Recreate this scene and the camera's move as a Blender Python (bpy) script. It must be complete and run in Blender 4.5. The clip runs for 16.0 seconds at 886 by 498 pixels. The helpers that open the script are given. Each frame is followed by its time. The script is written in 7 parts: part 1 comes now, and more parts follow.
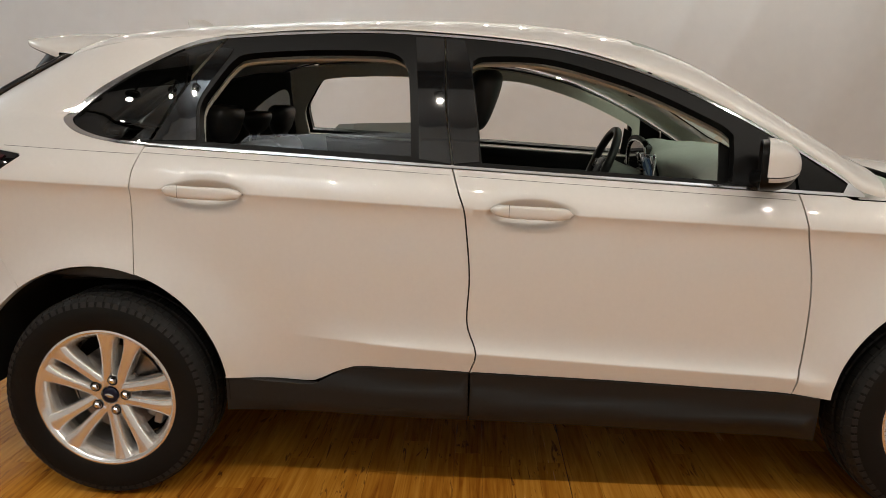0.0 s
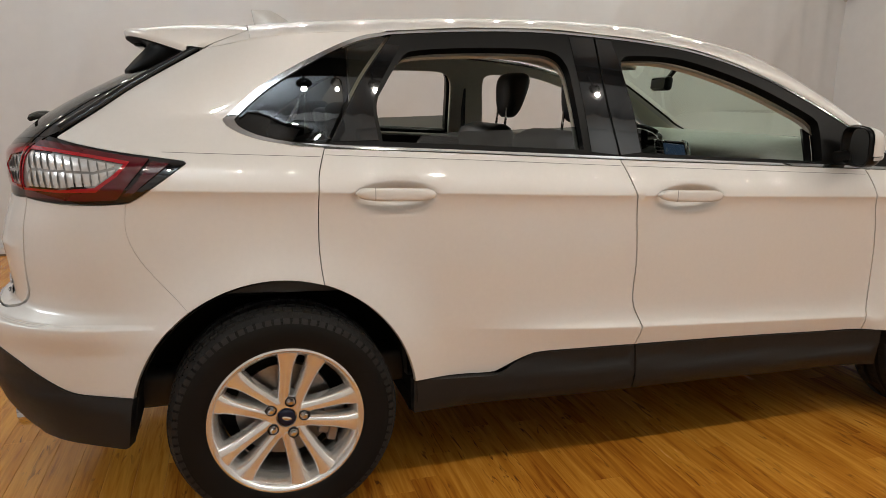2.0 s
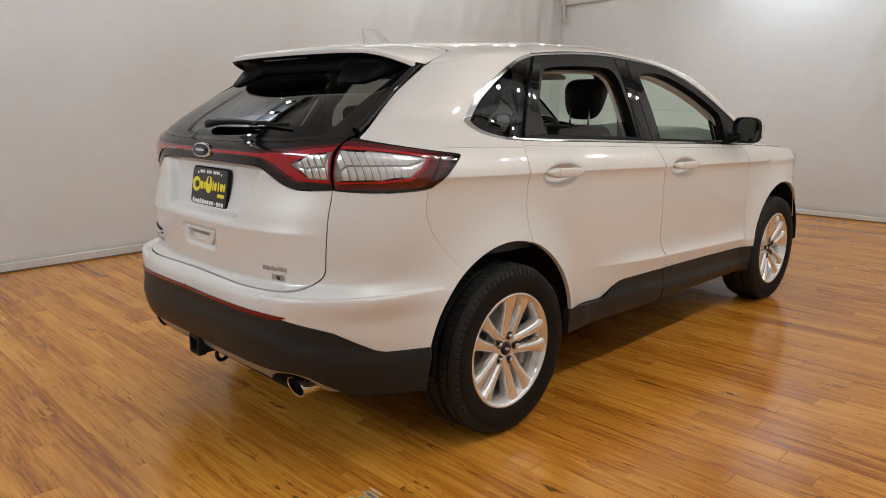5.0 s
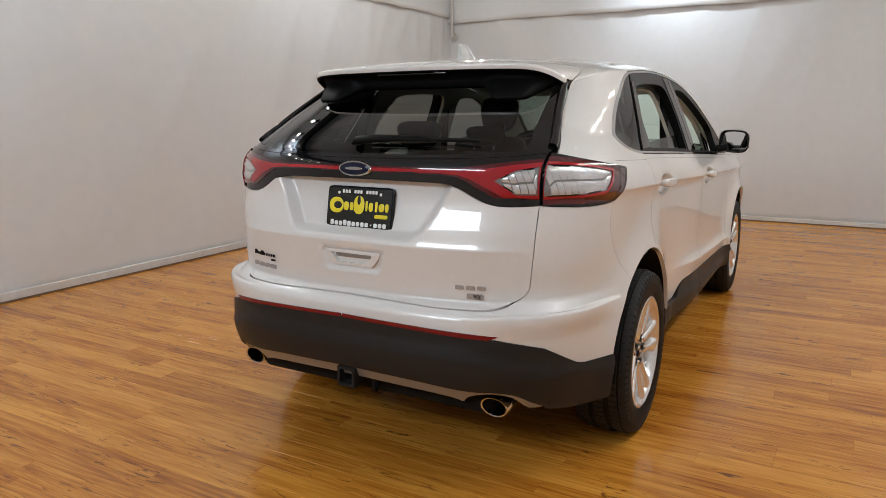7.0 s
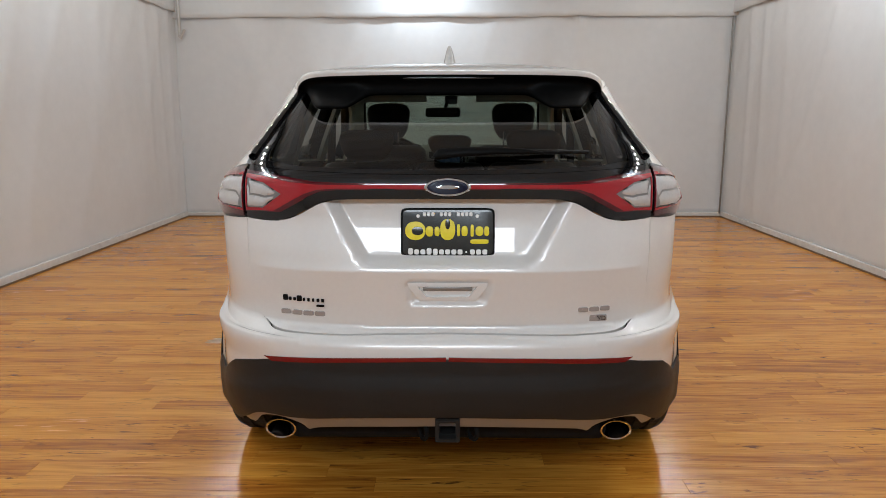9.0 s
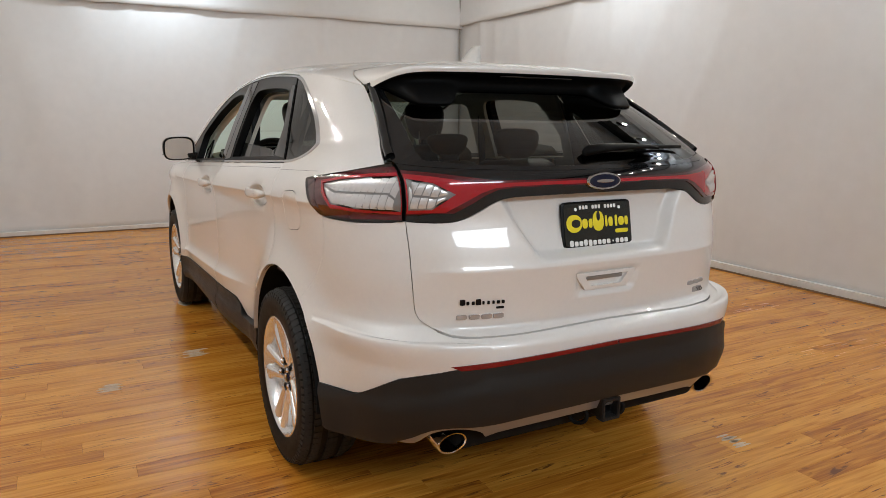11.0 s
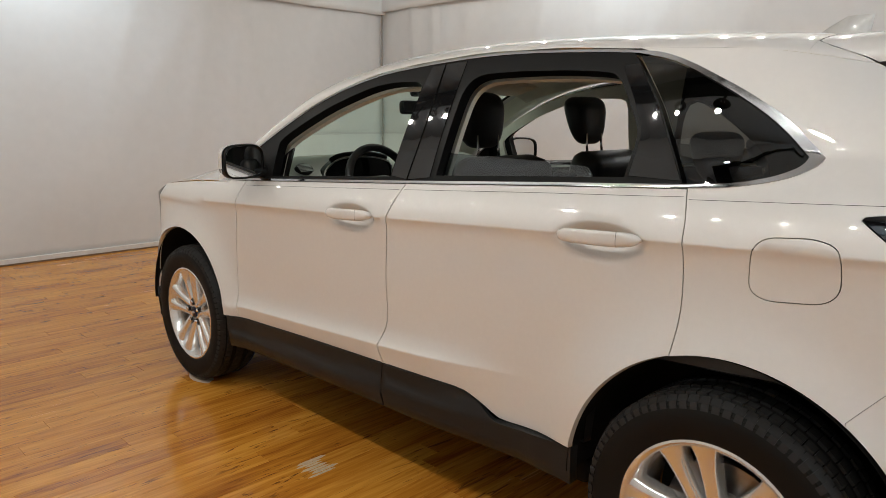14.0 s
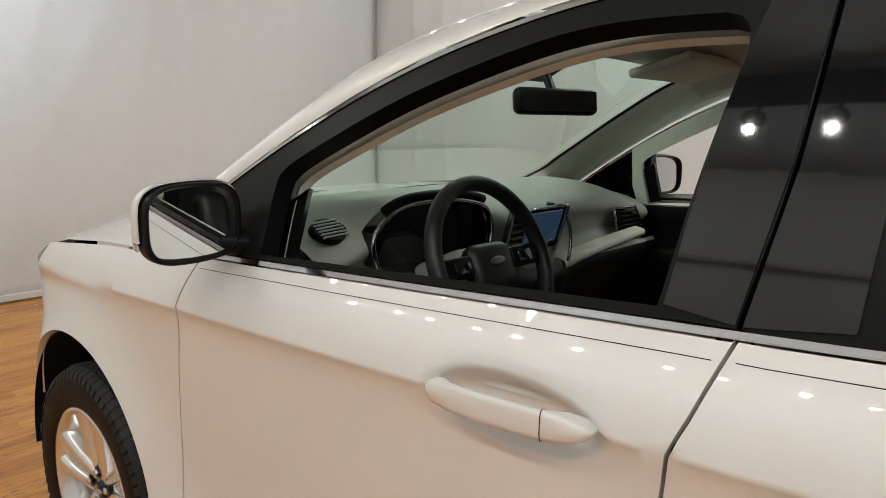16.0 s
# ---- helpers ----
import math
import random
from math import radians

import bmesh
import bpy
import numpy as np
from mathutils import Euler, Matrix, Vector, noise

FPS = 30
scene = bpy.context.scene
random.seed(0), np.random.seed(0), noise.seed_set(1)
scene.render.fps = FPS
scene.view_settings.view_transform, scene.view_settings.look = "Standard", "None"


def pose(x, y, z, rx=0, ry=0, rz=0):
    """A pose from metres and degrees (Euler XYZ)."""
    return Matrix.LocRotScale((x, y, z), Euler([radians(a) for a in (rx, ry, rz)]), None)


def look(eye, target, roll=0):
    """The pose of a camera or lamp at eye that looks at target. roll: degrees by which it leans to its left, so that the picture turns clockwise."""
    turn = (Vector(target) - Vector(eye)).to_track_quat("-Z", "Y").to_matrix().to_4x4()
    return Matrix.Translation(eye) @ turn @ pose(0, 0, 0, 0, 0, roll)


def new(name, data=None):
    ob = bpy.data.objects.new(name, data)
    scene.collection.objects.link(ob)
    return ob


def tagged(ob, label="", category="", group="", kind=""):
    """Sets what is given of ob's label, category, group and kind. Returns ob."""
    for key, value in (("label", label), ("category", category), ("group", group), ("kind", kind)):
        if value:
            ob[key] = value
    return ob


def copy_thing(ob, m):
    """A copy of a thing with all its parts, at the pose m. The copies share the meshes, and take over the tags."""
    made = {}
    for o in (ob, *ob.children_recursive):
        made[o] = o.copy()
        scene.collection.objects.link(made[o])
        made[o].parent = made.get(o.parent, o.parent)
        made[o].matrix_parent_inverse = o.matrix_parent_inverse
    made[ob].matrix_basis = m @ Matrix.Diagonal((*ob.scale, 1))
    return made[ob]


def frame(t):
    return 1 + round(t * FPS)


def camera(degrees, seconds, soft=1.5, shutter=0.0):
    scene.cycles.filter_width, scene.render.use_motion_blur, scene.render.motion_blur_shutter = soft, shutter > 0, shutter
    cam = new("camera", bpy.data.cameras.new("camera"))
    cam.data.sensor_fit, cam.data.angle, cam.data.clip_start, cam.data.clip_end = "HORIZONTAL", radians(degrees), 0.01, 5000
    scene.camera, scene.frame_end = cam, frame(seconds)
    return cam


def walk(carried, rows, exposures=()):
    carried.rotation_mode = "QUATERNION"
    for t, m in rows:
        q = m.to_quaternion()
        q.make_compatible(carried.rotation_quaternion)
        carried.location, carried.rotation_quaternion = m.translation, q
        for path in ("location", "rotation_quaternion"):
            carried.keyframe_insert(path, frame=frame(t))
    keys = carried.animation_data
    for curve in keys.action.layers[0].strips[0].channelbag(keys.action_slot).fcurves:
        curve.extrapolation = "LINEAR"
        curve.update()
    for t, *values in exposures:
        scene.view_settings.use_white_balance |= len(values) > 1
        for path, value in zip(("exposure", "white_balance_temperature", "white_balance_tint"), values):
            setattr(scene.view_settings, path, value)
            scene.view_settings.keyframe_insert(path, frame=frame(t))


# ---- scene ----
cam = camera(64.7, 16.0, soft=0.5)
PATH = [
    (0, (-0.166, -3.126, 1.365), (-0.257, -1.168, 0.964), 0.7),
    (0.5, (-0.528, -3.097, 1.355), (-0.488, -1.140, 0.943), 0.6),
    (1, (-0.872, -3.007, 1.362), (-0.698, -1.060, 0.939), 0.4),
    (1.5, (-1.219, -2.986, 1.367), (-0.828, -1.071, 0.942), 0.1),
    (2, (-1.547, -3.049, 1.381), (-0.983, -1.178, 0.955), 0.2),
    (2.5, (-1.895, -3.056, 1.366), (-1.153, -1.247, 0.945), 0.1),
    (3, (-2.296, -3.000, 1.370), (-1.325, -1.302, 0.955), -0.1),
    (3.5, (-2.643, -3.003, 1.367), (-1.509, -1.409, 0.949), -0.3),
    (4, (-2.982, -2.897, 1.359), (-1.749, -1.379, 0.940), -0.1),
    (4.5, (-3.299, -2.781, 1.379), (-1.992, -1.327, 0.958), -0.2),
    (5, (-3.581, -2.695, 1.398), (-2.204, -1.307, 0.976), -0.2),
    (7.5, (-4.540, -1.215, 1.411), (-2.740, -0.431, 1.033), -0.3),
    (8, (-4.591, -0.829, 1.438), (-2.709, -0.267, 1.060), -0.3),
    (10.5, (-4.277, 1.233, 1.408), (-2.456, 0.491, 1.041), 0.3),
    (11, (-4.134, 1.643, 1.405), (-2.406, 0.704, 1.039), 0.4),
    (11.5, (-3.905, 2.020, 1.389), (-2.276, 0.920, 1.021), 0.5),
    (12, (-3.607, 2.320, 1.396), (-2.055, 1.113, 1.030), 0.6),
    (12.5, (-3.314, 2.524, 1.399), (-1.836, 1.227, 1.037), 0.6),
    (13, (-2.918, 2.596, 1.410), (-1.487, 1.247, 1.046), 0.7),
    (13.5, (-2.483, 2.619, 1.411), (-1.078, 1.243, 1.046), 0.4),
    (14, (-2.080, 2.534, 1.396), (-0.695, 1.140, 1.028), 0.3),
    (14.5, (-1.658, 2.353, 1.418), (-0.288, 0.945, 1.047), 0.3),
    (15, (-1.239, 2.154, 1.415), (0.116, 0.729, 1.050), 0.3),
    (15.5, (-0.851, 1.861, 1.413), (0.487, 0.419, 1.053), 0.2),
    (16, (-0.487, 1.610, 1.392), (0.827, 0.145, 1.035), 0.7),
]
walk(cam, [(t, look(eye, target, roll)) for t, eye, target, roll in PATH], [(0, -0.08, 6900, 10), (3.5, -0.02, 6650, 10), (8, 0.04, 6250, 10), (10.5, 0.05, 6380, 10), (11.5, 0.05, 6500, 10), (13.5, 0.02, 6520, 9), (15, -0.03, 6300, 6), (15.5, -0.03, 6300, 6), (16, 0.19, 6300, 6)])

# ---- world and lamps ----
world = bpy.data.worlds.new("world")
scene.world = world
world.use_nodes = True
world.node_tree.nodes["Background"].inputs[0].default_value = (0.9, 0.95, 1.0, 1)
world.node_tree.nodes["Background"].inputs[1].default_value = 0.02
scene.view_settings.exposure = 0.0

ROOM_X0, ROOM_X1, ROOM_Y, ROOM_Z = -6.6, 5.45, 3.86, 3.9


def lamp(name, kind, place, target, watts, colour, size=0.3, size_y=0.0, angle=90, blend=0.6):
    data = bpy.data.lights.new(name, kind)
    data.energy, data.color = watts, colour
    if kind == "AREA":
        data.shape, data.size, data.size_y = "RECTANGLE", size, size_y or size
    else:
        data.shadow_soft_size = size
    if kind == "SPOT":
        data.spot_size, data.spot_blend = radians(angle), blend
    ob = new(name, data)
    ob.matrix_world = look(place, target)
    return tagged(ob, kind="light")


WARM, COOL = (1.0, 0.945, 0.865), (0.84, 0.93, 1.0)
TRACK_Y, TRACK_Z = 2.75, 3.25
TRACK_X = [-4.4 + 0.43 * i + (0.06, -0.04, 0.0, -0.08, 0.05)[i % 5] for i in range(21)]
for side in (-1, 1):
    for i, x in enumerate(TRACK_X):
        if i % 2:
            lamp("track_light", "SPOT", (x, side * TRACK_Y, TRACK_Z), (x, side * 0.6, 0), (17.5 if x > -2.9 else 6.0) * (1.0 if side > 0 else 1.10), WARM, 0.027, angle=140, blend=0.8)
        else:
            lamp("track_light", "POINT", (x, side * TRACK_Y, TRACK_Z), (x, 0, 0), (8 if x > -2.9 else 3.0) * (1.0 if side > 0 else 1.10), WARM, 0.027)
for z in (2.85, 3.2):
    lamp("tube_light", "AREA", (-6.45, 0.3, z), (0, 0.3, 1.2), 42, COOL, 2.6, 0.36)
# Unseen lamp added for the bright spot at the front wall's top.
lamp("wall_fill_light", "SPOT", (4.6, 0.4, 3.45), (5.45, 0.4, 2.5), 82, COOL, 0.08, angle=150, blend=1.0)
# Unseen lamps added to brighten and cool the side walls.
lamp("wall_fill_light", "SPOT", (1.9, 3.0, 3.55), (2.2, 3.86, 2.2), 20, COOL, 0.08, angle=150, blend=1.0)
lamp("wall_fill_light", "SPOT", (1.6, -2.9, 3.55), (2.1, -3.86, 2.3), 54, COOL, 0.08, angle=150, blend=1.0)
# Unseen lamps added to brighten the ceiling that the glass reflects.
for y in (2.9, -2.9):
    lamp("ceiling_fill_light", "SPOT", (-1.9, y, 3.28), (-1.9, y * 1.08, 3.9), 190, COOL, 0.08, angle=140, blend=0.8)

# ---- materials ----
def material(name, base, rough=0.5, metal=0.0, coat=0.0, spec=0.5, grain=0.0, grain_scale=60.0, bump=0.0, bump_scale=200.0, rough_var=0.0, alpha=1.0, trans=0.0, ior=1.45, emit=0.0, sheen=0.0):
    m = bpy.data.materials.new(name)
    m.use_nodes = True
    nt = m.node_tree
    b = nt.nodes["Principled BSDF"]
    b.inputs["Base Color"].default_value = (*base, 1)
    b.inputs["Roughness"].default_value = rough
    b.inputs["Metallic"].default_value = metal
    b.inputs["Coat Weight"].default_value = coat
    b.inputs["Coat Roughness"].default_value = 0.008
    b.inputs["Specular IOR Level"].default_value = spec
    b.inputs["Transmission Weight"].default_value = trans
    b.inputs["IOR"].default_value = ior
    b.inputs["Sheen Weight"].default_value = sheen
    b.inputs["Alpha"].default_value = alpha
    if emit:
        b.inputs["Emission Color"].default_value = (*base, 1)
        b.inputs["Emission Strength"].default_value = emit
    tc = nt.nodes.new("ShaderNodeTexCoord")
    if grain or rough_var:
        n1 = nt.nodes.new("ShaderNodeTexNoise")
        n1.inputs["Scale"].default_value = grain_scale
        n1.inputs["Detail"].default_value = 6
        n2 = nt.nodes.new("ShaderNodeTexNoise")
        n2.inputs["Scale"].default_value = grain_scale / 14
        n2.inputs["Detail"].default_value = 3
        add = nt.nodes.new("ShaderNodeMath")
        add.operation = "ADD"
        for n in (n1, n2):
            nt.links.new(tc.outputs["Object"], n.inputs["Vector"])
        nt.links.new(n1.outputs["Fac"], add.inputs[0])
        nt.links.new(n2.outputs["Fac"], add.inputs[1])
        if grain:
            ramp = nt.nodes.new("ShaderNodeMapRange")
            ramp.inputs["From Min"].default_value, ramp.inputs["From Max"].default_value = 0.6, 1.4
            ramp.inputs["To Min"].default_value, ramp.inputs["To Max"].default_value = 1 - grain, 1 + grain
            nt.links.new(add.outputs[0], ramp.inputs["Value"])
            mul = nt.nodes.new("ShaderNodeVectorMath")
            mul.operation = "MULTIPLY"
            mul.inputs[0].default_value = base
            nt.links.new(ramp.outputs[0], mul.inputs[1])
            nt.links.new(mul.outputs[0], b.inputs["Base Color"])
        if rough_var:
            rr = nt.nodes.new("ShaderNodeMapRange")
            rr.inputs["From Min"].default_value, rr.inputs["From Max"].default_value = 0.6, 1.4
            rr.inputs["To Min"].default_value, rr.inputs["To Max"].default_value = max(0, rough - rough_var), rough + rough_var
            nt.links.new(add.outputs[0], rr.inputs["Value"])
            nt.links.new(rr.outputs[0], b.inputs["Roughness"])
    if bump:
        n3 = nt.nodes.new("ShaderNodeTexNoise")
        n3.inputs["Scale"].default_value = bump_scale
        n3.inputs["Detail"].default_value = 4
        nt.links.new(tc.outputs["Object"], n3.inputs["Vector"])
        bm_ = nt.nodes.new("ShaderNodeBump")
        bm_.inputs["Strength"].default_value = bump
        bm_.inputs["Distance"].default_value = 0.002
        nt.links.new(n3.outputs["Fac"], bm_.inputs["Height"])
        nt.links.new(bm_.outputs["Normal"], b.inputs["Normal"])
    return m


def glass(name, tint, density, rough=0.0):
    """A thin pane: tinted see-through with a mirror gloss by Fresnel."""
    m = bpy.data.materials.new(name)
    m.use_nodes = True
    nt = m.node_tree
    nt.nodes.clear()
    out = nt.nodes.new("ShaderNodeOutputMaterial")
    see = nt.nodes.new("ShaderNodeBsdfTransparent")
    see.inputs[0].default_value = (*[c * density for c in tint], 1)
    gloss = nt.nodes.new("ShaderNodeBsdfGlossy")
    gloss.inputs["Roughness"].default_value = rough
    facing = nt.nodes.new("ShaderNodeLayerWeight")
    facing.inputs["Blend"].default_value = 0.5
    power = nt.nodes.new("ShaderNodeMath")
    power.operation = "POWER"
    power.inputs[1].default_value = 5.0
    nt.links.new(facing.outputs["Facing"], power.inputs[0])
    fres = nt.nodes.new("ShaderNodeMapRange")
    fres.inputs["To Min"].default_value = 0.075
    nt.links.new(power.outputs[0], fres.inputs["Value"])
    mix = nt.nodes.new("ShaderNodeMixShader")
    nt.links.new(fres.outputs[0], mix.inputs[0])
    nt.links.new(see.outputs[0], mix.inputs[1])
    nt.links.new(gloss.outputs[0], mix.inputs[2])
    nt.links.new(mix.outputs[0], out.inputs["Surface"])
    return m


PAINT = material("pearl_white_paint", (0.765, 0.745, 0.718), 0.44, metal=0.12, coat=1.0, spec=0.25, grain=0.02, grain_scale=900)
PAINT.node_tree.nodes["Principled BSDF"].inputs["Coat IOR"].default_value = 1.6
CHROME = material("chrome", (0.66, 0.66, 0.67), 0.09, metal=1.0, rough_var=0.04)
RIM = material("polished_alloy", (0.86, 0.86, 0.85), 0.17, metal=0.78, rough_var=0.02)
SKID = material("silver_paint", (0.32, 0.315, 0.305), 0.35, metal=0.6, coat=0.3)
CLAD = material("grained_black_plastic", (0.0175, 0.0170, 0.0165), 0.46, spec=0.34, grain=0.12, grain_scale=120, bump=0.25, bump_scale=900, rough_var=0.06)
GLOSS = material("gloss_black", (0.007, 0.007, 0.0075), 0.035, spec=0.8)
SATIN = material("satin_black", (0.006, 0.006, 0.006), 0.36, spec=0.16, grain=0.1)
BLACK = material("matt_black", (0.004, 0.004, 0.004), 0.5, spec=0.1, grain=0.1)
RUBBER = material("tyre_rubber", (0.0070, 0.0068, 0.0066), 0.58, spec=0.22, grain=0.2, grain_scale=40, bump=0.2, bump_scale=300, rough_var=0.1)
# Worn grey tread, made paler still for the light on its blocks.
TREAD = material("worn_lit_tread_rubber", (0.022, 0.0215, 0.021), 0.62, spec=0.3, grain=0.35, grain_scale=30, bump=0.2, bump_scale=300, rough_var=0.1)
DARK = material("dark_underbody", (0.007, 0.007, 0.007), 0.8, spec=0.2, grain=0.2)
STEEL = material("brushed_steel", (0.32, 0.31, 0.30), 0.35, metal=1.0, grain=0.15, rough_var=0.1)
RED = material("red_lens", (0.36, 0.006, 0.014), 0.12, coat=1.0, grain=0.06, grain_scale=90)
MAROON = material("maroon_lens", (0.085, 0.003, 0.008), 0.10, coat=1.0, grain=0.06, grain_scale=90)
REFLECT = material("red_reflector", (0.17, 0.003, 0.005), 0.2, coat=0.4, grain=0.25, grain_scale=160, bump=0.4, bump_scale=420)
REDDARK = material("dark_red_lens", (0.06, 0.003, 0.006), 0.12, coat=1.0, grain=0.06, grain_scale=90)
CLEARBACK = material("lamp_reflector", (0.22, 0.22, 0.22), 0.3, metal=0.3, coat=1.0)
CLEAR = material("clear_lamp_lens", (0.66, 0.66, 0.66), 0.24, metal=0.35, coat=1.0, grain=0.08, grain_scale=120)
TINT = glass("privacy_glass", (0.92, 0.95, 0.88), 0.13)
REARTINT = glass("rear_privacy_glass", (0.90, 0.97, 0.90), 0.24)
PANE = glass("green_glass", (0.80, 0.985, 0.90), 1.0)
SIDEPANE = glass("smoked_side_glass", (0.80, 0.90, 0.86), 0.30)
LEATHER = material("black_leather", (0.016, 0.015, 0.015), 0.42, grain=0.15, bump=0.3, bump_scale=350)
DASH = material("dark_grey_dash", (0.40, 0.42, 0.38), 0.6, grain=0.08, bump=0.3, bump_scale=600)
LINER = material("grey_headliner_cloth", (0.68, 0.63, 0.54), 0.9, grain=0.06, grain_scale=200, sheen=0.2)
TRIMGREY = material("grey_pillar_trim", (0.80, 0.78, 0.69), 0.7, grain=0.05)
EMBLEM = material("dark_blue_badge", (0.008, 0.010, 0.028), 0.22, coat=0.2, spec=0.3)
PLATE = material("black_plate", (0.014, 0.016, 0.014), 0.25, coat=0.4)
LETTER = material("silver_letters", (0.50, 0.50, 0.51), 0.25, metal=0.55, rough_var=0.05)
INNER = material("dark_inner_trim", (0.05, 0.05, 0.048), 0.6, grain=0.1)
YELLOW = material("yellow_print", (0.85, 0.72, 0.03), 0.4)
WHITE = material("white_print", (0.85, 0.85, 0.83), 0.45)

# ---- mesh helpers ----
def mesh_of(name, verts, faces, mat, normals=None, smooth_=True):
    me = bpy.data.meshes.new(name)
    me.from_pydata([tuple(map(float, v)) for v in verts], [], [tuple(map(int, f)) for f in faces])
    me.materials.append(mat)
    me.polygons.foreach_set("use_smooth", [smooth_] * len(me.polygons))
    if normals is not None:
        me.normals_split_custom_set_from_vertices([tuple(map(float, n)) for n in normals])
    me.update()
    return me


def piece(name, verts, faces, mat, parent=None, label="", normals=None, smooth_=True):
    ob = new(name, mesh_of(name, verts, faces, mat, normals, smooth_))
    ob.parent = parent
    return tagged(ob, label)


def part(name, bm, mat, parent, label="", smooth_=True, auto=None):
    """A bmesh as one mesh object under a thing or a part."""
    me = bpy.data.meshes.new(name)
    bm.normal_update()
    if auto is not None:
        for e in bm.edges:
            if len(e.link_faces) == 2 and e.calc_face_angle(0) > radians(auto):
                e.smooth = False
    bm.to_mesh(me)
    bm.free()
    me.materials.append(mat)
    me.polygons.foreach_set("use_smooth", [smooth_] * len(me.polygons))
    ob = new(name, me)
    ob.parent = parent
    return tagged(ob, label)


def empty(name, label, category, group="", at=(0, 0, 0)):
    ob = new(name)
    ob.empty_display_size = 0.1
    ob.location = at
    return tagged(ob, label, category, group)


def box(bm, lo, hi, bevel=0.0, m=None):
    got = bmesh.ops.create_cube(bm, size=1)["verts"]
    lo, hi = Vector(lo), Vector(hi)
    for v in got:
        v.co = Vector([(lo[i] + hi[i]) / 2 + v.co[i] * (hi[i] - lo[i]) for i in range(3)])
    if bevel:
        edges = list({e for v in got for e in v.link_edges})
        got = list({v for f in bmesh.ops.bevel(bm, geom=edges, offset=bevel, segments=3, profile=0.5, affect="EDGES")["faces"] for v in f.verts} | {v for v in got if v.is_valid})
    if m is not None:
        bmesh.ops.transform(bm, matrix=m, verts=got)
    return got


def curve(points, closed=False, step=0.02):
    """A smooth line through points (Catmull-Rom), sampled about every step."""
    p = [np.array(q, float) for q in points]
    n = len(p)
    out = []
    for i in range(n if closed else n - 1):
        a, b = p[i], p[(i + 1) % n]
        before = p[i - 1] if i or closed else 2 * a - b
        after = p[(i + 2) % n] if i + 2 < n or closed else 2 * b - a
        k = max(2, int(np.linalg.norm(b - a) / step))
        for u in np.arange(k) / k:
            out.append(0.5 * ((2 * a) + (b - before) * u + (2 * before - 5 * a + 4 * b - after) * u ** 2 + (3 * a - before - 3 * b + after) * u ** 3))
    if not closed:
        out.append(p[-1])
    return [tuple(q) for q in out]


def line(*points, step=0.02):
    out = []
    for a, b in zip(points, points[1:]):
        a, b = np.array(a, float), np.array(b, float)
        k = max(1, int(np.linalg.norm(b - a) / step))
        out += [tuple(a + (b - a) * u) for u in np.arange(k) / k]
    return out + [tuple(points[-1])]


def join(*curves_):
    out = []
    for c in curves_:
        for q in c:
            if not out or np.hypot(q[0] - out[-1][0], q[1] - out[-1][1]) > 1e-4:
                out.append((float(q[0]), float(q[1])))
    if np.hypot(out[0][0] - out[-1][0], out[0][1] - out[-1][1]) < 1e-4:
        out.pop()
    return out


def inside(poly, pts):
    poly, pts = np.asarray(poly), np.asarray(pts)
    a, b = poly, np.roll(poly, -1, 0)
    hit = np.zeros(len(pts), bool)
    for (x0, y0), (x1, y1) in zip(a, b):
        if y0 == y1:
            continue
        c = ((y0 > pts[:, 1]) != (y1 > pts[:, 1])) & (pts[:, 0] < (x1 - x0) * (pts[:, 1] - y0) / (y1 - y0) + x0)
        hit ^= c
    return hit


def near(poly, pts, d, closed=True):
    a = np.asarray(poly)
    b = np.roll(a, -1, 0)
    if not closed:
        a, b = a[:-1], b[:-1]
    out = np.zeros(len(pts), bool)
    for p, q in zip(a, b):
        w = q - p
        u = np.clip(((pts - p) @ w) / max(w @ w, 1e-12), 0, 1)
        out |= np.hypot(*(pts - p - u[:, None] * w).T) < d
    return out


def shrink(poly, gap):
    """The outline moved inwards by gap."""
    p = np.asarray(poly, float)
    area = np.sum(p[:, 0] * np.roll(p[:, 1], -1) - np.roll(p[:, 0], -1) * p[:, 1])
    d = np.roll(p, -1, 0) - np.roll(p, 1, 0)
    d /= np.maximum(np.linalg.norm(d, axis=1, keepdims=True), 1e-9)
    n = np.stack([-d[:, 1], d[:, 0]], 1) * np.sign(area)
    return [tuple(q) for q in p + gap * n]


